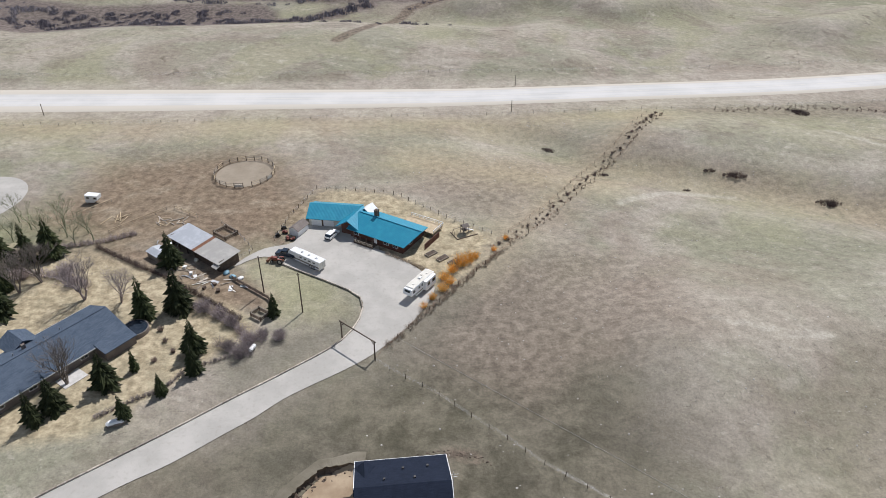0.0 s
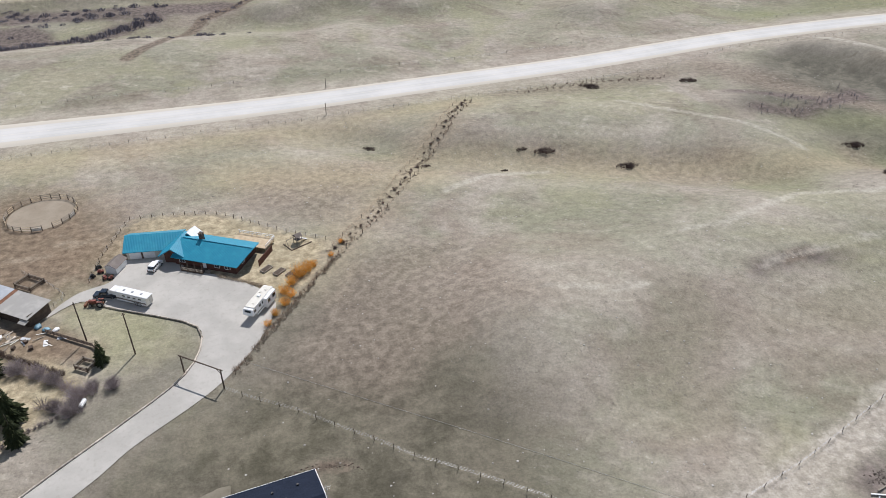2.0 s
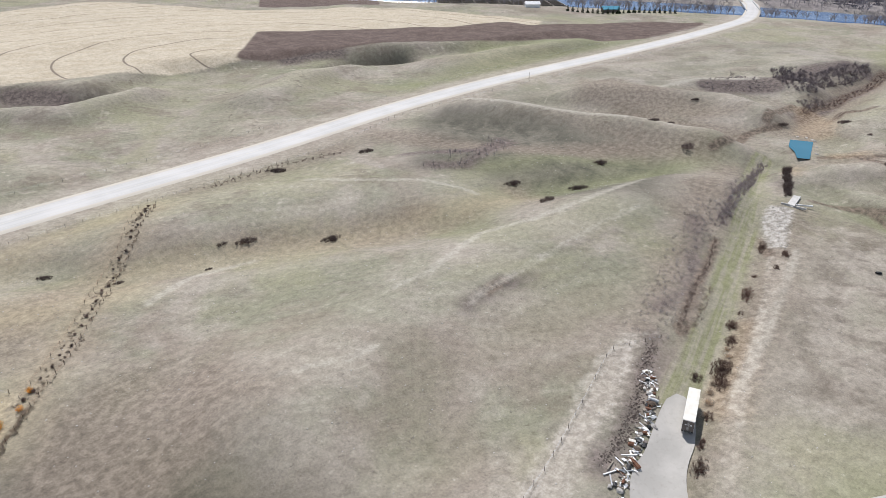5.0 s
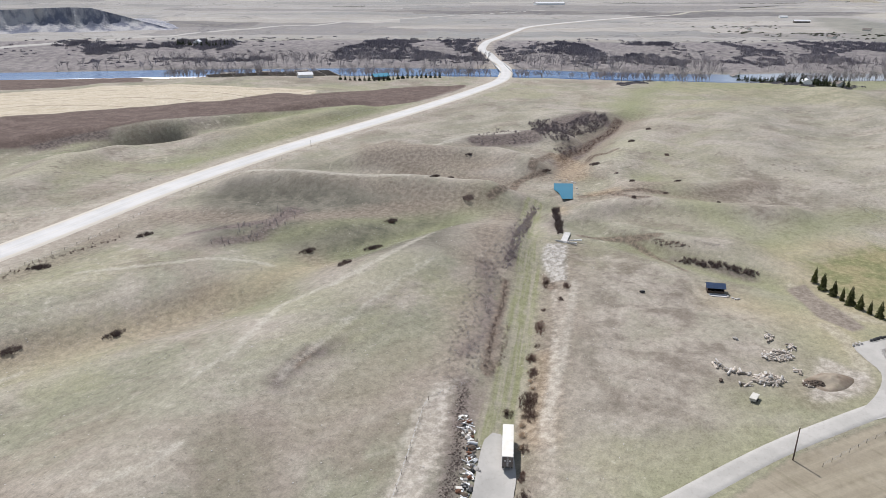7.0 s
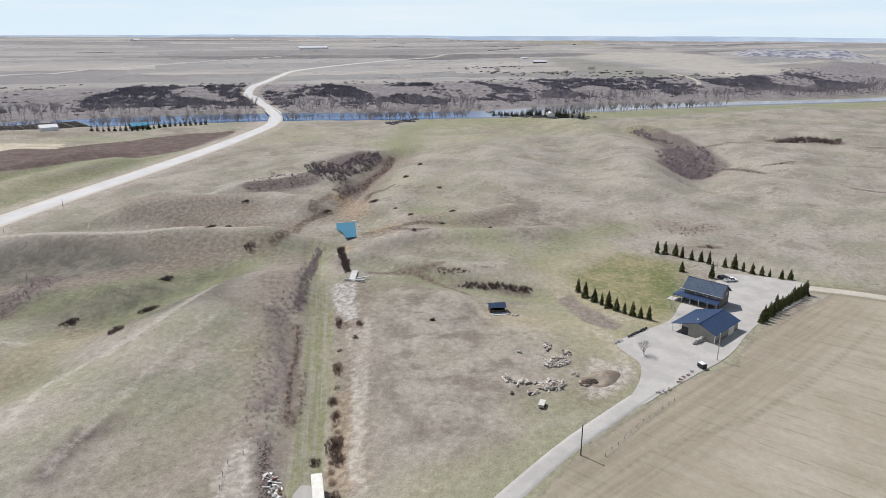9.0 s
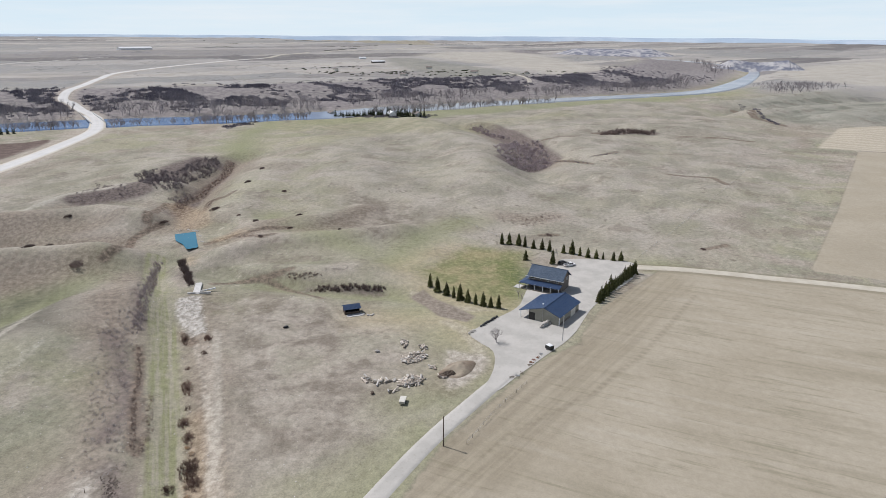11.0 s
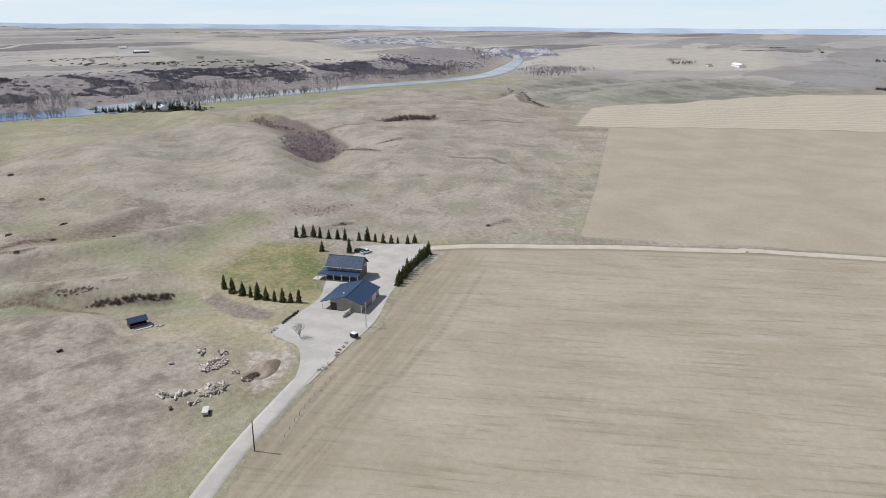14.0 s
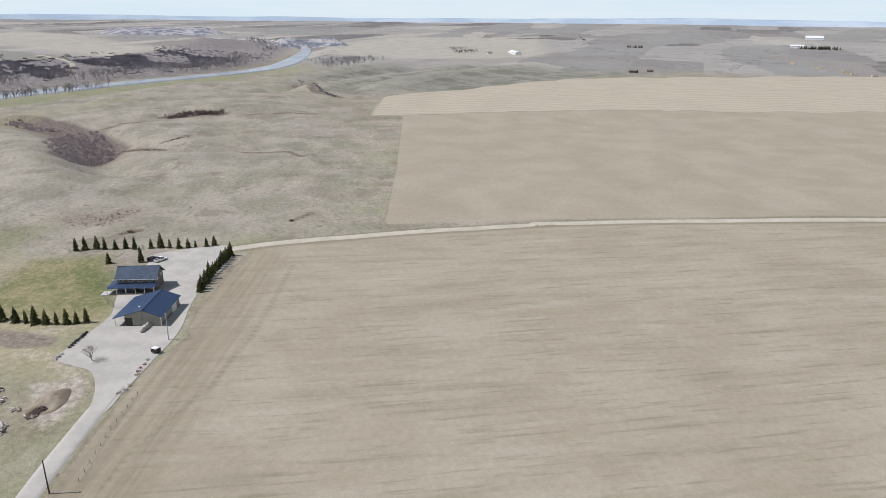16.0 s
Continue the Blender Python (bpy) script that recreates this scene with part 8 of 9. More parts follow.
def grow(poly, n, seed, lo=0.7, hi=1.2):
    """Places strewn inside an outline."""
    r = random.Random(seed)
    xs, ys = [q[0] for q in poly], [q[1] for q in poly]
    out = []
    while len(out) < n:
        x, y = r.uniform(min(xs), max(xs)), r.uniform(min(ys), max(ys))
        if inside(np.array([x]), np.array([y]), poly)[0] > -1.0:
            out.append((x, y, r.uniform(lo, hi)))
    return out


def scatter(line, step, wide, seed, lo=0.7, hi=1.2):
    r = random.Random(seed)
    return [(x + r.uniform(-wide, wide), y + r.uniform(-wide, wide), r.uniform(lo, hi)) for x, y in along(line, step)]


thicket("brush", scatter([(224, 83), (234, 85), (244, 87), (259, 90), (276, 94.5), (292, 98), (312, 102)], 0.24, 1.8, 1, 0.35, 1.0), 1.9, 1.3, PURPLE, "bare grey brush on the ditch's bank", 401, 15, 0.035)
thicket("brush", scatter([(222, 84), (240, 88), (262, 92.5), (290, 99)], 0.5, 2.6, 25, 0.3, 0.8), 1.7, 1.2, GREYTWIG, "pale bare brush along the ditch's bank", 425, 14, 0.03)
thicket("brush", grow([(237, 95), (236, 89), (225, 86), (220, 91)], 60, 20, 0.4, 0.7), 1.6, 1.3, GREYTWIG, "pale bare brush beside the ditch hedge", 420, 16, 0.03)
thicket("brush", scatter(DITCH_EDGE, 0.3, 0.7, 23, 0.3, 0.65), 1.2, 1.0, BROWN, "dark bare brush on the ditch's cut edge", 422, 14, 0.03)
thicket("brush", scatter([(104, 51.5), (117, 54), (132, 59.5), (146, 64.5)], 0.25, 1.2, 21, 0.2, 0.55), 1.0, 1.0, BROWN, "low dark brush on the earth bank over the scrap", 421, 12, 0.03)
thicket("brush", scatter([(270.8, 76.6), (280, 80), (289.4, 83.8), (303, 89), (316, 93)], 0.45, 1.2, 2), 2.2, 1.3, DARKBRUSH, "dark bare brush below the pond", 402)
thicket("brush", scatter([(150, 68), (175, 76), (205, 85), (228, 90)], 0.25, 6, 3, 0.3, 0.8), 1.3, 1.3, GREYTWIG, "thin grey brush on the slope over the ditch", 403, 16, 0.03)
thicket("brush", scatter(DITCH_EDGE_LOW, 0.3, 0.8, 4, 0.25, 0.7), 1.0, 1.1, BROWN, "dark bare brush along the ditch's edge", 404, 14, 0.03)
COULEE = [(488, 168), (505, 161), (500, 144), (545, 140), (570, 130), (553, 125), (520, 126), (493, 132), (450, 129), (450, 140), (454, 151)]
thicket("brush", grow(COULEE, 520, 5, 0.5, 1.15), 2.6, 1.9, COULEEBRUSH, "dense bare purple brush in the coulee", 405, 24, 0.055)
thicket("brush", grow([(422, 181), (474, 190), (450, 163), (445, 154), (433, 158), (420, 171), (409, 182)], 150, 6, 0.35, 0.8), 1.8, 1.6, COULEEBRUSH, "low bare brush on the coulee's flank", 406, 18, 0.045)
thicket("brush", grow([(436, 132), (452, 126), (455, 120), (435, 125)], 70, 16, 0.5, 0.9), 1.8, 1.6, PURPLE, "bare grey brush at the coulee's foot", 416, 18, 0.05)
thicket("brush", scatter(CREEK, 0.7, 2.6, 7, 0.4, 0.85), 2.0, 1.5, BROWN, "dark brush along the creek bed", 407, 20, 0.05)
thicket("brush", scatter(GULLY_LOW, 1.3, 1.2, 17, 0.25, 0.5), 1.5, 1.2, BROWN, "low dark brush along the side gully", 417, 16, 0.04)
thicket("brush", scatter([(426, 94), (436, 105), (420, 104)], 1.2, 1.5, 18, 0.3, 0.6), 1.5, 1.2, BROWN, "low dark brush beside the creek", 418, 16, 0.04)
thicket("brush", scatter([(271, 27), (269, 17), (270, 10), (267, -2)], 0.3, 1.7, 8, 0.6, 1.15), 1.7, 1.2, DARKBRUSH, "dark bare brush in the gully", 408)
thicket("brush", scatter([(282, 40), (280, 34), (280, 26)], 0.14, 1.4, 9, 0.25, 0.6), 1.3, 1.0, BROWN, "low bare brush on the gully's bank", 409)
thicket("brush", grow([(587, -102), (704, -142), (675, -161), (622, -156), (556, -146), (520, -104), (549, -104)], 560, 10, 0.6, 1.2) + grow([(798, -108), (799, -121), (737, -130), (710, -146), (728, -126)], 110, 24, 0.6, 1.2), 2.6, 2.4, COULEEBRUSH, "bare purple brush in the far coulee", 410, 20, 0.09)
thicket("brush", scatter([(692, -234), (700, -262), (698, -288)], 0.4, 7, 11, 0.7, 1.3), 3.0, 2.4, DARKBRUSH, "dark bare brush on the far slope", 411, 20, 0.09)
thicket("brush", scatter([(284, 24), (283, 13)], 0.2, 1.4, 19, 0.2, 0.45), 1.2, 1.0, PURPLE, "thin bare brush above the gully", 419, 14, 0.035)
thicket("brush", scatter([(370, -72), (356, -82), (372, -98)], 0.5, 6, 12, 0.3, 0.6), 1.6, 1.6, BROWN, "low brown brush in the far pasture", 412, 16, 0.05)
SH2 = [(104.2, 194.8, 2.6), (127.4, 178.5, 2.2), (191.6, 236.4, 2.0), (148.2, 243.3, 2.4), (209.4, 164.2, 2.2), (195.0, 136.2, 2.2), (225.2, 142.0, 2.4), (254.2, 151.6, 2.4), (294.2, 130.2, 2.8), (305.4, 154.4, 1.6),
       (375.7, 166.8, 1.8), (96.7, 197.9, 1.2), (47.5, 219.5, 1.4), (62, 199, 1.0), (86, 188, 0.8), (310, 148, 1.2), (330, 128, 1.4), (360, 65, 1.6), (385, 45, 1.4), (340, 20, 1.0), (440, 60, 1.6)]
SH2 += [(389, 92, 2.3), (459, 86, 2.0), (508, 84, 2.0), (373, 117, 2.0), (376, 77, 1.0), (330, 58, 1.2), (349, 46, 1.0), (306, -158, 1.2), (335, -88, 1.4)]


def low_shrub(seed, x, y):
    """A wide, low patch of bare brush."""
    r = random.Random(seed)
    f = Form()
    kinds = [twigs(seed + k, 16, 1.1, 1.5, 0.04, forks=1) for k in range(3)]
    for _ in range(60):
        a, q = r.uniform(0, 6.3), math.sqrt(r.random())
        dx, dy, s, k = math.cos(a) * q * 4.2, math.sin(a) * q * 2.1, r.uniform(0.6, 1.1) * (1.15 - 0.5 * q), r.choice(kinds)
        f.add([(dx + s * v[0], dy + s * v[1], s * v[2]) for v in k.v], k.f)
    ob = thing("bare_shrub", x, y, 0, "low leafless brown shrub in the pasture", "shrub", "pasture shrubs")
    part("twig_mass", f, DARKBRUSH, ob)
    return ob


shp = [low_shrub(160 + 7 * k, *SH2[k][:2]) for k in range(3)]
for k, (x, y, s) in enumerate(SH2[3:]):
    stand(shp[k % 3], x, y, -35 + 25 * (k % 3), s / 2.2)
thicket("brush", scatter([(194, 196), (206, 188), (214, 206), (222, 191), (250, 206)], 1.1, 5.5, 13, 0.35, 0.8), 2.6, 0.8, GREYTWIG, "upright grey saplings in the hollow", 413, 14, 0.04)
thicket("brush", scatter([(118, 245), (135, 247), (160, 248), (185, 244)], 0.6, 2.4, 14, 0.3, 0.7), 1.6, 1.2, BROWN, "dark low brush in the highway ditch", 414, 16, 0.04)
thicket("brush", scatter([(150, 140), (175, 128), (200, 118), (185, 110)], 1.8, 6.0, 15, 0.2, 0.45), 1.2, 1.0, GREYTWIG, "sparse grey brush on the hillside", 415, 14, 0.03)

# pond, rubble, white liner
POND = [(352.8, 105.4), (356.9, 95.9), (328.3, 87.8), (326.0, 92.7), (334.9, 96.9), (340.9, 101.8)]
POND_LEVEL = 0.15
tagged(patch("pond", POND, PONDPAINT, 0.0, 3.0, 1.5, POND_LEVEL), "small turquoise pond at the ditch's head", "pond", kind="structure")
r = random.Random(41)
for k, (x, y) in enumerate(((360.5, 104.6), (361.8, 100.8), (359.6, 97.0), (358.6, 95.2), (349, 91.6), (338, 88.2))):
    single("slab_stone", Form().lump((0, 0, 0.1), (r.uniform(0.8, 1.5), r.uniform(0.5, 0.8), 0.35), r, 0.25), STONE, "pale stone slab at the pond's edge", "stone", "stones round the pond", at=pose(x, y, z1(x, y) + 0.05, 0, 0, k * 47))
rb = Form()
for k in range(70):
    t = r.random()
    x, y = 224 + 36 * t + r.uniform(-1, 1), 62.5 + 13 * t + r.uniform(-3.2, 3.2)
    s = r.uniform(0.12, 0.4)
    rb.lump((x, y, z1(x, y) + 0.05), (s, s * r.uniform(0.6, 1), s * 0.5), r, 0.35)
single("rubble", rb, STONE, "pale broken concrete rubble in the dry ditch", "rubble", kind="stuff")
sp_ = thing("spillway", 266.5, 73.2, 8, "pale concrete spillway in the ditch", "spillway")
part("slab", Form().box((0, 0, 0.25), (13.0, 2.6, 0.5)), CONCRETE, sp_)
part("wing_wall", Form().box((-5.8, -2.8, 0.4), (0.4, 5.5, 0.8)), CONCRETE, sp_)
part("wing_wall", Form().box((-2.0, -4.2, 0.3), (0.35, 6.0, 0.5), 25), WHITE, sp_)
part("wall", Form().box((-6.6, 1.6, 0.7), (0.4, 3.0, 1.2)), CONCRETE, sp_)

# ---- the river valley and the distance ----
def small_tree(seed, h, n=11, r0=0.15):
    """A bare cottonwood seen from far off."""
    r = random.Random(seed)
    f = Form().tube((0, 0, -0.5), (0, 0, h * 0.45), r0 * 1.4, r0 * 0.9, 4, False)
    for _ in range(n):
        a, u = r.uniform(0, 6.3), r.uniform(0.25, 0.5)
        b = Vector((0, 0, h * u))
        e = b + Vector((math.cos(a) * h * 0.26, math.sin(a) * h * 0.26, h * r.uniform(0.25, 0.5)))
        f.tube(b, e, r0 * 0.7, r0 * 0.3, 3, False)
        for _ in range(4):
            c = b.lerp(e, r.uniform(0.4, 1.0))
            f.tube(c, c + Vector((r.uniform(-1, 1), r.uniform(-1, 1), r.uniform(0, 1))) * h * 0.16, r0 * 0.4, r0 * 0.15, 3, False)
    return f


def clump(seed, n=26, flat=0.6):
    """A ragged bush: many fine leaning slivers of twig."""
    r = random.Random(seed)
    f = Form()
    for _ in range(int(n * 2.4)):
        a, q, b = r.uniform(0, 6.3), math.sqrt(r.random()), r.uniform(0, 3.2)
        c = Vector((math.cos(a) * q, math.sin(a) * q, -0.05))
        tip = c + Vector((r.uniform(-0.25, 0.25), r.uniform(-0.25, 0.25), flat * r.uniform(0.45, 1.15) * (1.1 - 0.6 * q * q)))
        w = Vector((math.cos(b), math.sin(b), 0)) * r.uniform(0.05, 0.13)
        f.add([c - w, c + w, tip], [(0, 1, 2)])
    return f


def gather(name, kinds, spots, mat, label, category, seed):
    """One thing of kind stuff from many copies of a few shapes; spots are x, y and size."""
    r = random.Random(seed)
    arrays = [(np.array(k.v), k.f) for k in kinds]
    V, F, n = [], [], 0
    xy = np.array([(s[0], s[1]) for s in spots])
    zs = zg(xy[:, 0], xy[:, 1])
    for (x, y, s), z in zip(spots, zs):
        v, f = r.choice(arrays)
        a = r.uniform(0, 6.3)
        ca, sn = math.cos(a), math.sin(a)
        V.append(np.stack([x + s * (v[:, 0] * ca - v[:, 1] * sn), y + s * (v[:, 0] * sn + v[:, 1] * ca), z + s * v[:, 2] * r.uniform(0.85, 1.15)], -1))
        F += [tuple(i + n for i in q) for q in f]
        n += len(v)
    me = bpy.data.meshes.new(name)
    me.from_pydata([tuple(q) for q in np.concatenate(V)], [], F)
    me.materials.append(mat)
    return tagged(new(name, me), label, category, kind="stuff")


def beside_river(lo, hi, count, seed, part_=(0.0, 1.0), gap=0.0):
    """Places at lo to hi metres from the river's middle, positive on its far side, with gaps."""
    r = random.Random(seed)
    c = curve(RIVER, 20.0)
    way = np.gradient(c, axis=0)
    way /= np.hypot(way[:, 0], way[:, 1])[:, None]
    out = []
    while len(out) < count:
        k = int(len(c) * r.uniform(*part_)) % len(c)
        d = r.uniform(lo, hi)
        x, y = c[k][0] - way[k][1] * d + r.uniform(-14, 14), c[k][1] + way[k][0] * d + r.uniform(-14, 14)
        if noise.noise((x * 0.011, y * 0.011, seed)) > gap and dist(np.array([x]), np.array([y]), HIGHWAY[:-2] + FAR_ROAD)[0][0] > 14 and dist(np.array([x]), np.array([y]), RIVER)[0][0] > 44:
            out.append((x, y, r.uniform(0.7, 1.25)))
    return out


trees = [small_tree(500 + k, 13.0) for k in range(5)]
FARTWIG = surf("far_grey_twigs", (0.26, 0.235, 0.24), (0.36, 0.325, 0.325), 0.02, 0.95, vary=0.0)
# purple brush, its colour turned bluer to carry the haze
FARBRUSH = surf("hazed_purple_brush", (0.175, 0.16, 0.185), (0.27, 0.248, 0.268), 0.02, 0.95, vary=0.0)
gather("riverside_trees", trees, beside_river(50, 120, 1150, 1, (0.12, 0.6), -0.22) + beside_river(-74, -50, 560, 2, (0.16, 0.44), -0.2), FARTWIG, "bare grey cottonwoods along the river", "trees", 1)
gather("riverside_trees", trees, beside_river(60, 150, 140, 3, (0.6, 0.85), 0.1), FARTWIG, "bare grey cottonwoods by the river's far bend", "trees", 2)
bushes = [clump(600 + k, 24) for k in range(5)]
gather("scarp_brush", bushes, [(x, y, s * 6.0) for x, y, s in beside_river(118, 275, 3000, 4, (0.1, 0.62), 0.02)], FARBRUSH, "dark bare brush over the valley's slope", "brush", 3)
gather("scarp_brush", bushes, [(x, y, s * 3.5) for x, y, s in beside_river(70, 330, 900, 5, (0.08, 0.66), -0.1)], FARBRUSH, "scattered dark brush over the valley's side", "brush", 4)
r = random.Random(51)
gather("grove", trees, [(r.uniform(1195, 1262), r.uniform(-850, -720), r.uniform(0.7, 1.1)) for _ in range(90)], FARTWIG, "grove of bare trees by the river bend", "trees", 5)
gather("pasture_tufts", [clump(640 + k, 7, 0.5) for k in range(4)], [(x, y, r.uniform(0.25, 0.6)) for x, y in ((r.uniform(40, 420), r.uniform(20, 250)) for _ in range(5200))
       if noise.noise((x * 0.03, y * 0.03, 7)) > 0.12 and dist(np.array([x]), np.array([y]), HIGHWAY)[0][0] > 14 and dist(np.array([x]), np.array([y]), TRACK)[0][0] > 6], GREYTWIG,
       "small grey tufts of dead weeds through the pasture", "tufts", 6)
edges = [q for q in along(DRIVE_EDGE + DRIVE_EDGE[:1], 0.55) if q[0] > -80]
LANE_SIDE = [(50, 12), (88, 22), (110, 15.5), (128, 4.5), (152, -11.5), (172, -27)]
edges += [(x + s * 1.6, y + s * 2.3) for x, y in along(LANE_SIDE, 0.6) for s in (1, -1)]
EDGEGRASS = surf("short_dry_grass", (0.27, 0.24, 0.18), (0.37, 0.33, 0.255), 0.3, 0.95, vary=0.0)
gather("edge_grass", [clump(660 + k, 9, 0.35) for k in range(4)], [(x + r.gauss(0, 0.35), y + r.gauss(0, 0.35), r.uniform(0.2, 0.6)) for x, y in edges if noise.noise((x * 0.22, y * 0.22, 3)) > -0.2], EDGEGRASS,
       "short dry grass creeping over the gravel's edges", "grass", 22)
gather("far_brush", bushes, [(x, y, s * 5.0) for x, y, s in scatter([(-300, 470), (-120, 432), (-60, 426), (-30, 424)], 1.6, 13, 61, 0.25, 0.7) + scatter(NORTH_GULLY[2:], 3.0, 2.5, 63, 0.12, 0.35)], FARBRUSH, "dark brush in the far creek hollow", "brush", 7)
gather("far_brush", bushes, [(x, y, s * 3.0) for x, y, s in scatter([(-90, 395), (-20, 372), (15, 360)], 6, 7, 62, 0.4, 1.0)], FARBRUSH, "low brush along the hollow beyond the highway", "brush", 8)
dark_spruce = [spruce_form(700 + k, 9.0, 2.4, 9) for k in range(2)]
gather("windbreak", dark_spruce, [(x, y, r.uniform(0.7, 1.1)) for x, y in along([(672, 462), (690, 412), (736, 366)], 5.5)], SPRUCE, "row of dark spruces by the feedlot", "trees", 9)
gather("windbreak", dark_spruce, [(x + r.uniform(-6, 6), y + r.uniform(-8, 8), r.uniform(0.8, 1.4)) for x, y in along([(826, 884), (838, 832), (858, 792)], 4.0)], SPRUCE, "dark spruce shelterbelt across the river", "trees", 10)
gather("windbreak", dark_spruce, [(x + r.uniform(-12, 12), y + r.uniform(-5, 5), r.uniform(0.7, 1.3)) for x, y in along([(925, 50), (905, 20), (890, -20), (880, -60)], 1.3)], SPRUCE, "dark spruces round the riverside farm", "trees", 11)
gather("farm_brush", bushes, [(x + r.uniform(-14, 14), y + r.uniform(-8, 8), r.uniform(2.5, 4.5)) for x, y in along([(905, 40), (880, 0), (875, -75)], 1.6)], FARBRUSH, "bare brush round the riverside farm", "brush", 12)
gather("hollow_brush", bushes, [(x + r.uniform(-10, 10), y + r.uniform(-8, 8), r.uniform(2.0, 4.0)) for x, y in along([(768, 165), (800, 152), (832, 150)], 1.6)], FARBRUSH, "dark brush in a hollow before the river", "brush", 13)
gather("upland_trees", trees + bushes[:1], [(1420 + r.uniform(-12, 12), -1278 + r.uniform(-32, 32), r.uniform(0.5, 0.9)) for _ in range(50)], SPRUCE, "dark clump of trees on the upland", "trees", 14)
gather("upland_trees", dark_spruce, [(900 + r.uniform(-60, 60), -2220 + r.uniform(-30, 30), r.uniform(1.0, 1.6)) for _ in range(60)], SPRUCE, "dark farm shelterbelt on the upland", "trees", 15)
gather("upland_trees", dark_spruce, [(1284 + r.uniform(-30, 30), -1853 + r.uniform(-25, 25), r.uniform(0.7, 1.1)) for _ in range(20)], SPRUCE, "small dark clump of trees on the upland", "trees", 16)
far_spots = []
for k in range(34):
    a, q = r.uniform(0.75, 2.75), r.uniform(2600, 4400)
    cx, cy, w = math.sin(a) * q, math.cos(a) * q, r.uniform(25, 130)
    ta = r.uniform(0, 3.1)
    far_spots += [(cx + math.cos(ta) * w * u, cy + math.sin(ta) * w * u, r.uniform(3.0, 5.5)) for u in np.linspace(-1, 1, int(w / 4))]
gather("far_shelterbelts", bushes, far_spots, SPRUCE, "dark tree belts across the far plain", "trees", 17)


gather("gully_brush", bushes, [(x, y, s * 2.2) for x, y, s in scatter([(985, -540), (880, -500), (766, -468)], 2.6, 2.5, 71, 0.5, 1.3) + scatter([(574, -154), (544, -162), (526, -170)], 3.5, 1.4, 72, 0.25, 0.6)
       + scatter([(553, -177), (569, -203)], 3, 1.5, 73, 0.3, 0.7)], FARBRUSH, "dark brush lining the thin gullies of the pasture", "brush", 18)
acreage = []
for cx, cy, n in ((1696, 152, 14), (1552, 85, 16), (1500, 30, 8), (1560, -20, 12), (1600, -60, 8), (1520, -60, 14), (1480, -110, 8), (1560, -150, 12), (1620, -210, 10), (1480, -210, 8), (1500, -330, 14), (1570, -400, 8), (1750, 60, 8)):
    acreage += [(cx + r.gauss(0, 14), cy + r.gauss(0, 24), r.uniform(2.5, 5.0)) for _ in range(n)]
gather("acreage_trees", bushes, acreage, SPRUCE, "dark clumps of trees round the acreages above the river", "trees", 21)
gather("bank_trees", trees, [(r.uniform(1325, 1380), r.uniform(-930, -770), r.uniform(0.6, 1.0)) for _ in range(110)] + [(r.uniform(1500, 1540), r.uniform(-1360, -1310), r.uniform(0.7, 1.0)) for _ in range(30)], FARTWIG,
       "bare trees round a farm beyond the river", "trees", 19)
gather("hollow_brush", bushes, [(x, y, s * 4.5) for x, y, s in scatter([(-235, 400), (-190, 385), (-140, 388), (-105, 392)], 0.6, 18, 74, 0.25, 0.7) + scatter([(-100, 380), (-60, 392), (-25, 415)], 2.2, 4, 75, 0.4, 0.9)], FARBRUSH,
       "dark purple brush filling the hollow beyond the highway", "brush", 20)


def far_barn(x, y, turn, L, W, h, top, wall, roof, label, category="barn"):
    ob = thing("barn", x, y, turn, label, category, "far farm buildings")
    part("wall", gable_walls(L, W, h, top, -2.0), wall, ob)
    part("roof", gable_roof(L, W, h, top, 0.8, 0.3, 0.1), roof, ob)
    part("door", Form().box((L / 2 + 0.05, 0, h * 0.45), (0.1, W * 0.4, h * 0.9)), GREYWALL, ob)
    return ob


far_barn(2650, 855, -44, 120, 26, 7, 11, WHITE, WHITE, "very long white barn on the far plain")
far_barn(2135, 36, -70, 20, 9, 3.5, 5.5, WHITE, WHITE, "white barn on the bench above the river")
far_barn(1920, -9, -70, 36, 10, 4, 6.5, GREYWALL, WHITE, "long pale barn on the bench above the river")
far_barn(1324, -1367, -30, 70, 16, 4.5, 8, WHITE, WHITE, "long white barn on the upland")
far_barn(1351, -1300, -30, 18, 10, 4, 6, CREAM, GREYWALL, "small pale shed on the upland")
far_barn(982, -2266, 30, 40, 18, 6, 10, WHITE, WHITE, "white farm building beside a shelterbelt")
far_barn(1155, -2797, 30, 60, 30, 9, 16, WHITE, WHITE, "large white building on the far plain")
far_barn(793, -1145, 10, 14, 8, 3.5, 5.5, DARKWOOD, GREYWALL, "small dark shed in the rolling pasture", "shed")
far_barn(782, -1183, 10, 10, 6, 3, 4.5, DARKWOOD, GREYWALL, "small dark shed in the rolling pasture", "shed")
far_barn(664, 506, -40, 16, 10, 4, 6.5, WHITE, WHITE, "white shed beside the feedlot", "shed")
far_barn(885, -20, 10, 14, 9, 3.5, 6, WHITE, WHITE, "white house among dark trees by the river", "house")
far_barn(889, -52, 30, 12, 8, 3.2, 5.5, WHITE, GREYWALL, "pale house among trees by the river", "house")
far_barn(960, 60, 20, 14, 8, 3.2, 5, CREAM, GREYWALL, "pale shed by the riverbank", "shed")
far_barn(845, 850, 30, 14, 9, 3.5, 6, WHITE, WHITE, "white house inside a shelterbelt", "house")
far_barn(700, 425, -40, 18, 10, 3.5, 6, GREYWALL, TEAL, "low house with a blue roof by the river", "house")
far_barn(3464, 2061, 0, 60, 22, 8, 12, WHITE, WHITE, "distant white farm building")
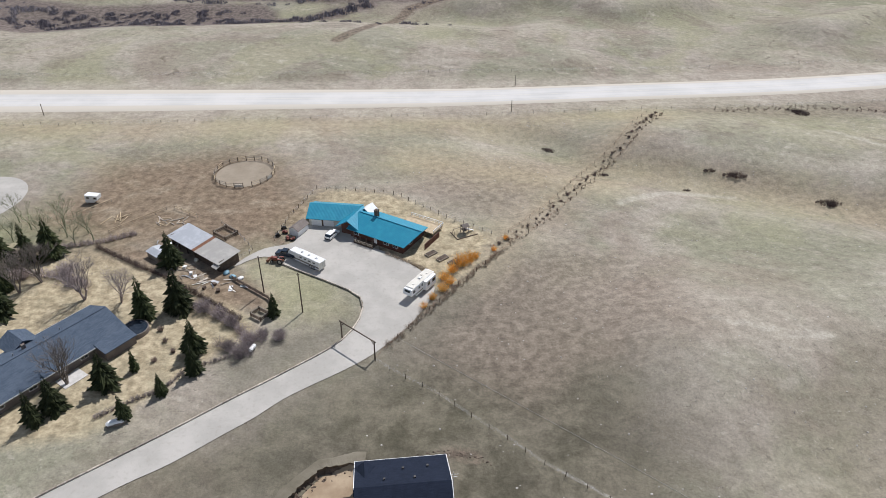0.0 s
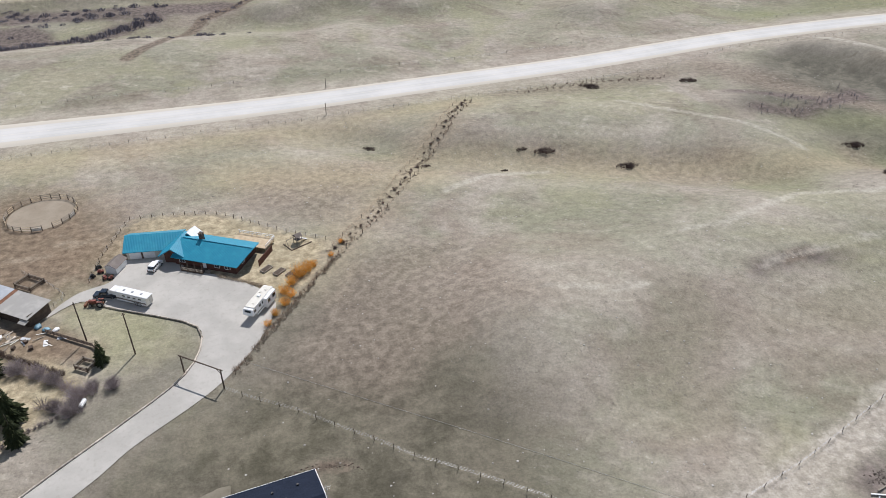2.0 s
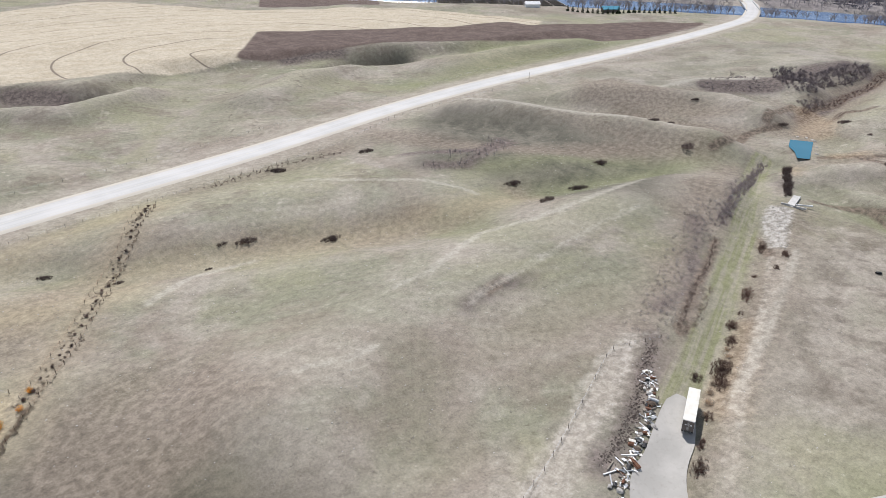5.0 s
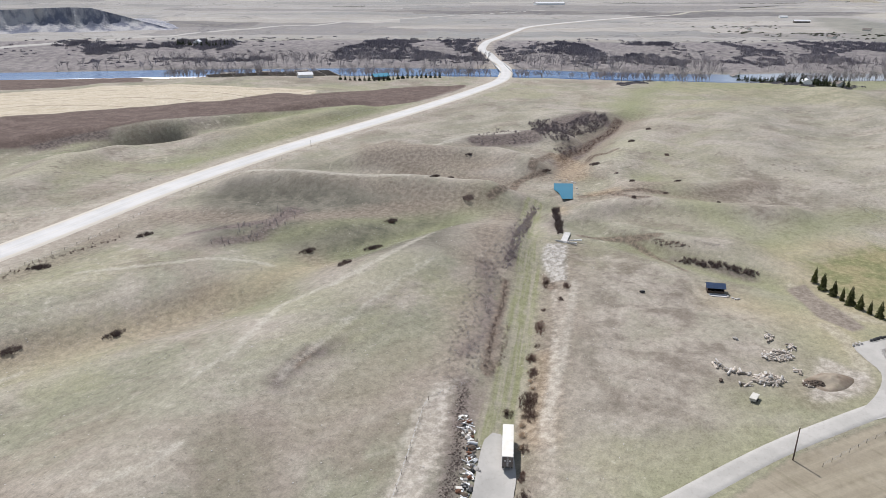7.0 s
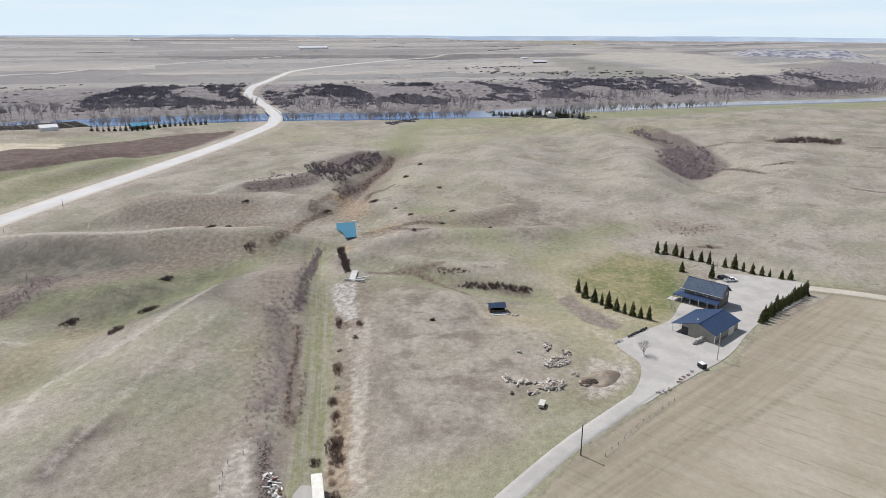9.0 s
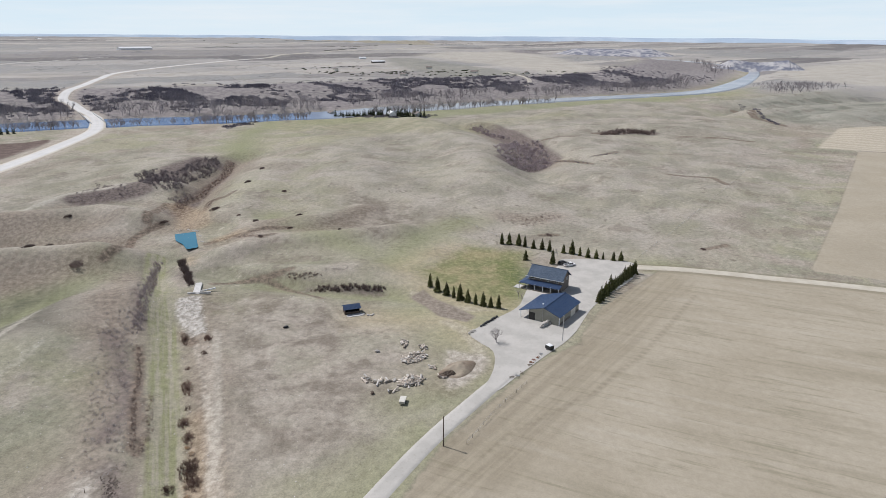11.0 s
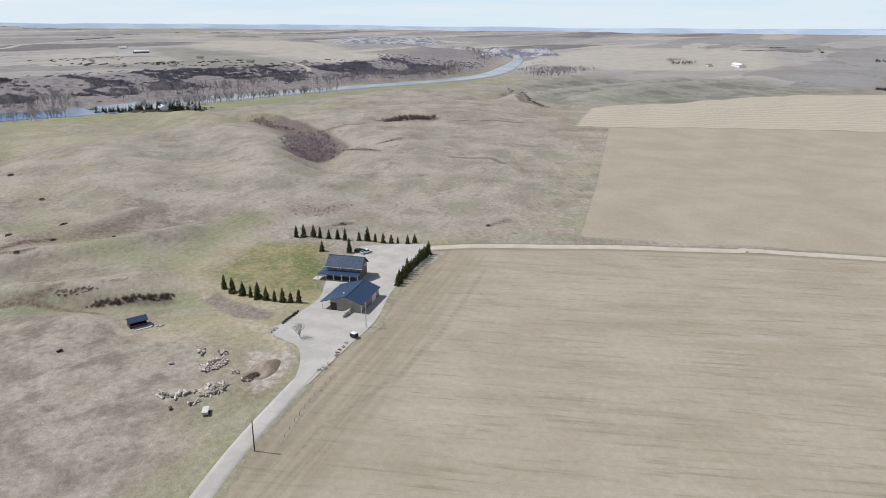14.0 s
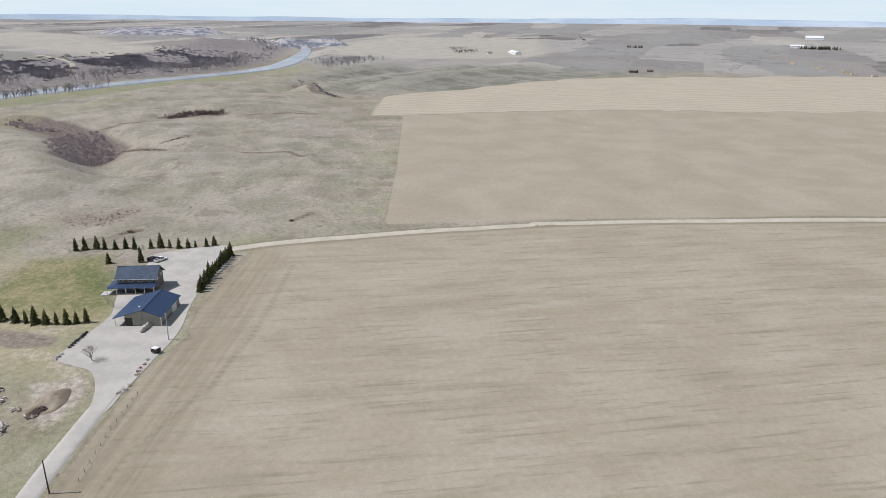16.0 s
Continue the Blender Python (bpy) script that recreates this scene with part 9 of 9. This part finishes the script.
far_barn(3885, 1725, 0, 50, 20, 8, 12, WHITE, WHITE, "distant white farm building")
for k, (x, y) in enumerate(((1520, -330), (1640, 90), (1470, -60), (1560, -220), (1700, -130))):
    far_barn(x, y, 20 * k, 14, 9, 3.5, 6, CREAM, GREYWALL, "pale acreage house above the river", "house")


def feedlot():
    ob = thing("feedlot", 672, 560, -42, "old feedlot with grey plank pens", "feedlot")
    f1 = part("yard", Form().box((0, 0, -0.4), (150, 62, 0.9)), SOIL, ob, "dark trampled feedlot ground")
    for y in (-30, -14, 2, 16, 30):
        part("pen_fence", Form().box((0, y, 0.9), (150, 0.5, 1.9)), WOOD, ob)
    for x in range(-75, 76, 15):
        part("pen_fence", Form().box((x, 0, 0.9), (0.5, 60, 1.9)), WOOD, ob)
    for x in (-50, -8, 40):
        part("shelter", Form().slab([(x - 9, 26, 2.6), (x + 9, 26, 2.6), (x + 9, 31, 3.6), (x - 9, 31, 3.6)], 0.3), WOOD, ob)


feedlot()
bale = thing("hay_bale_stack", 700, -1601, 20, "tan stack of hay bales on the stubble", "bales", "hay stacks")
for k in range(4):
    part("bale", Form().box((-4.5 + 3 * k, 0, 2.2), (2.8, 6, 5.4), cut=0.3), STRAW, bale)
for k, (x, y) in enumerate(((607, -1507), (532, -1451), (511, -1436), (470, -1420))):
    stand(bale, x, y, 20 + 10 * k, 0.85)


def bridge():
    a, b = Vector((838, 322, 0)), Vector((958, 384, 0))
    mid, turn = (a + b) / 2, math.degrees(math.atan2(62, 120))
    ob = thing("road_bridge", mid.x, mid.y, turn, "low concrete highway bridge over the river", "bridge", z=-1.0)
    part("girder", Form().box((0, 0, -1.2), (150, 11, 1.8)), CONCRETE, ob)
    for x in (-50, -17, 17, 50):
        part("pier", Form().box((x, 0, -4.5), (2.0, 9, 7), cut=0.6), CONCRETE, ob)
    for s in (1, -1):
        part("railing", Form().box((0, s * 7.6, 1.0), (150, 0.3, 1.0)), STEEL, ob)


bridge()


def eroded_material():
    p = Paint("eroded_clay_shaded")
    v = p.place()
    a = p.noise(p.stretch(v, 0.6, (0.035, 0.035, 0.006)), 1.0, 6, 0.65)
    b = p.noise(v, 0.06, 6, 0.7)
    # lit ribs and bluish shaded gullies are painted as two tones
    col = p.mix(p.ramp(a, 0.40, 0.60), (0.15, 0.16, 0.205), (0.44, 0.425, 0.42))
    col = p.mix(p.math("MULTIPLY", p.ramp(b, 0.5, 0.75), 0.6), col, (0.11, 0.125, 0.165))
    return p.done(col, 0.95, (a, 6.0, 0.8))


ERODED = eroded_material()


def bluff(name, top_line, drop, back, label, seed):
    """A gullied river cliff: a rim, a foot and ribs between, with level ground behind."""
    c = curve(top_line, 7.0)
    n, m = len(c), 10
    way = np.gradient(c[:, :2], axis=0)
    way /= np.hypot(way[:, 0], way[:, 1])[:, None]
    front = np.stack([way[:, 1], -way[:, 0]], -1)
    vs = []
    for i in range(n):
        zt = c[i][2]
        rib = 16 * noise.noise((i * 0.33, seed, 0)) + 8 * noise.noise((i * 0.9, seed, 5))
        rib *= drop / 60
        vs.append((c[i][0] - front[i][0] * back, c[i][1] - front[i][1] * back, z1(c[i][0] - front[i][0] * back, c[i][1] - front[i][1] * back) - 2))
        for j in range(m):
            q = j / (m - 1)
            out = drop * (0.15 * q + 0.75 * q * q) + rib * math.sin(math.pi * min(1, q * 1.3)) * 1.3
            x, y = c[i][0] + front[i][0] * out, c[i][1] + front[i][1] * out
            foot = z1(x, y) - 1.0
            edge = min(1.0, 5.0 * min(i, n - 1 - i) / n)
            vs.append((x, y, foot + (zt - foot) * (1 - q) ** 1.2 * edge))
    k = m + 1
    f = Form().add(vs, [(i * k + j, i * k + j + 1, (i + 1) * k + j + 1, (i + 1) * k + j) for i in range(n - 1) for j in range(m)])
    return single(name, f, ERODED, label, "bluff", kind="structure")


bluff("bluff", [(420, 1570, 52), (600, 1490, 56), (720, 1430, 59), (857, 1351, 58), (959, 1281, 61), (1054, 1204, 52), (1107, 1155, 34)], 60, 420, "dark gullied river bluff in the distance", 3)
bluff("bluff", [(1960, -960, 23), (1925, -1010, 33), (1890, -1070, 28), (1850, -1140, 35), (1830, -1180, 22)][::-1], 15, 60, "pale gullied cliff at the river bend", 9)
bluff("bluff", [(2830, -700, 35), (2800, -790, 46), (2741, -947, 47), (2685, -1095, 48), (2650, -1170, 35)][::-1], 17, 200, "long dark river bluff in the distance", 15)


def hills():
    """Hills along the horizon, with distance haze painted in as pale blue."""
    n = 420
    A = np.linspace(radians(-60), radians(190), n)
    X, Y, Z = [], [], []
    for d, k in ((4640, 0), (4740, 1), (4850, 2)):
        X.append(np.sin(A) * d)
        Y.append(np.cos(A) * d)
        up = np.array([22 + 24 * max(0, noise.noise((a * 2.1, 4, 0)) + 0.25) + 9 * noise.noise((a * 9, 1, 0)) + 4 * noise.noise((a * 30, 2, 0)) for a in A])
        Z.append(30 + (33 + 0.75 * np.maximum(up, 4)) * (0, 0.8, 1)[k])
    p = Paint("hazy_blue_hills")
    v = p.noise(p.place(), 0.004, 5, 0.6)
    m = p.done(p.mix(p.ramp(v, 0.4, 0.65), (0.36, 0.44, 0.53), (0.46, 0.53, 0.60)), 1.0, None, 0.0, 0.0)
    tagged(sheet("backdrop_hills", np.array(X), np.array(Y), np.array(Z), m, {}), "line of hills on the horizon, pale blue with painted haze", "hills", kind="structure")


hills()
tagged(ribbon("far_road", [(560, 1150), (669, 1075), (815, 1005), (1111, 1036), (1418, 971), (1809, 896), (2300, 760)], 11, GRAVEL, 0.5, 25, 3, skirt=3), "pale road across the far plain", "road", kind="structure")
tagged(ribbon("far_road", [(2165, 334), (2500, 250), (3000, -150), (3500, -600), (4000, -1000)], 12, GRAVEL_DARK, 0.8, 40, 3, skirt=4), "pale road across the far plain", "road", kind="structure")
tagged(ribbon("far_track", [(1290, -250), (1330, -290), (1420, -310), (1560, -290)], 7, GRAVEL_DARK, 0.5, 15, 3, skirt=2), "pale track down to the river", "track", kind="structure")
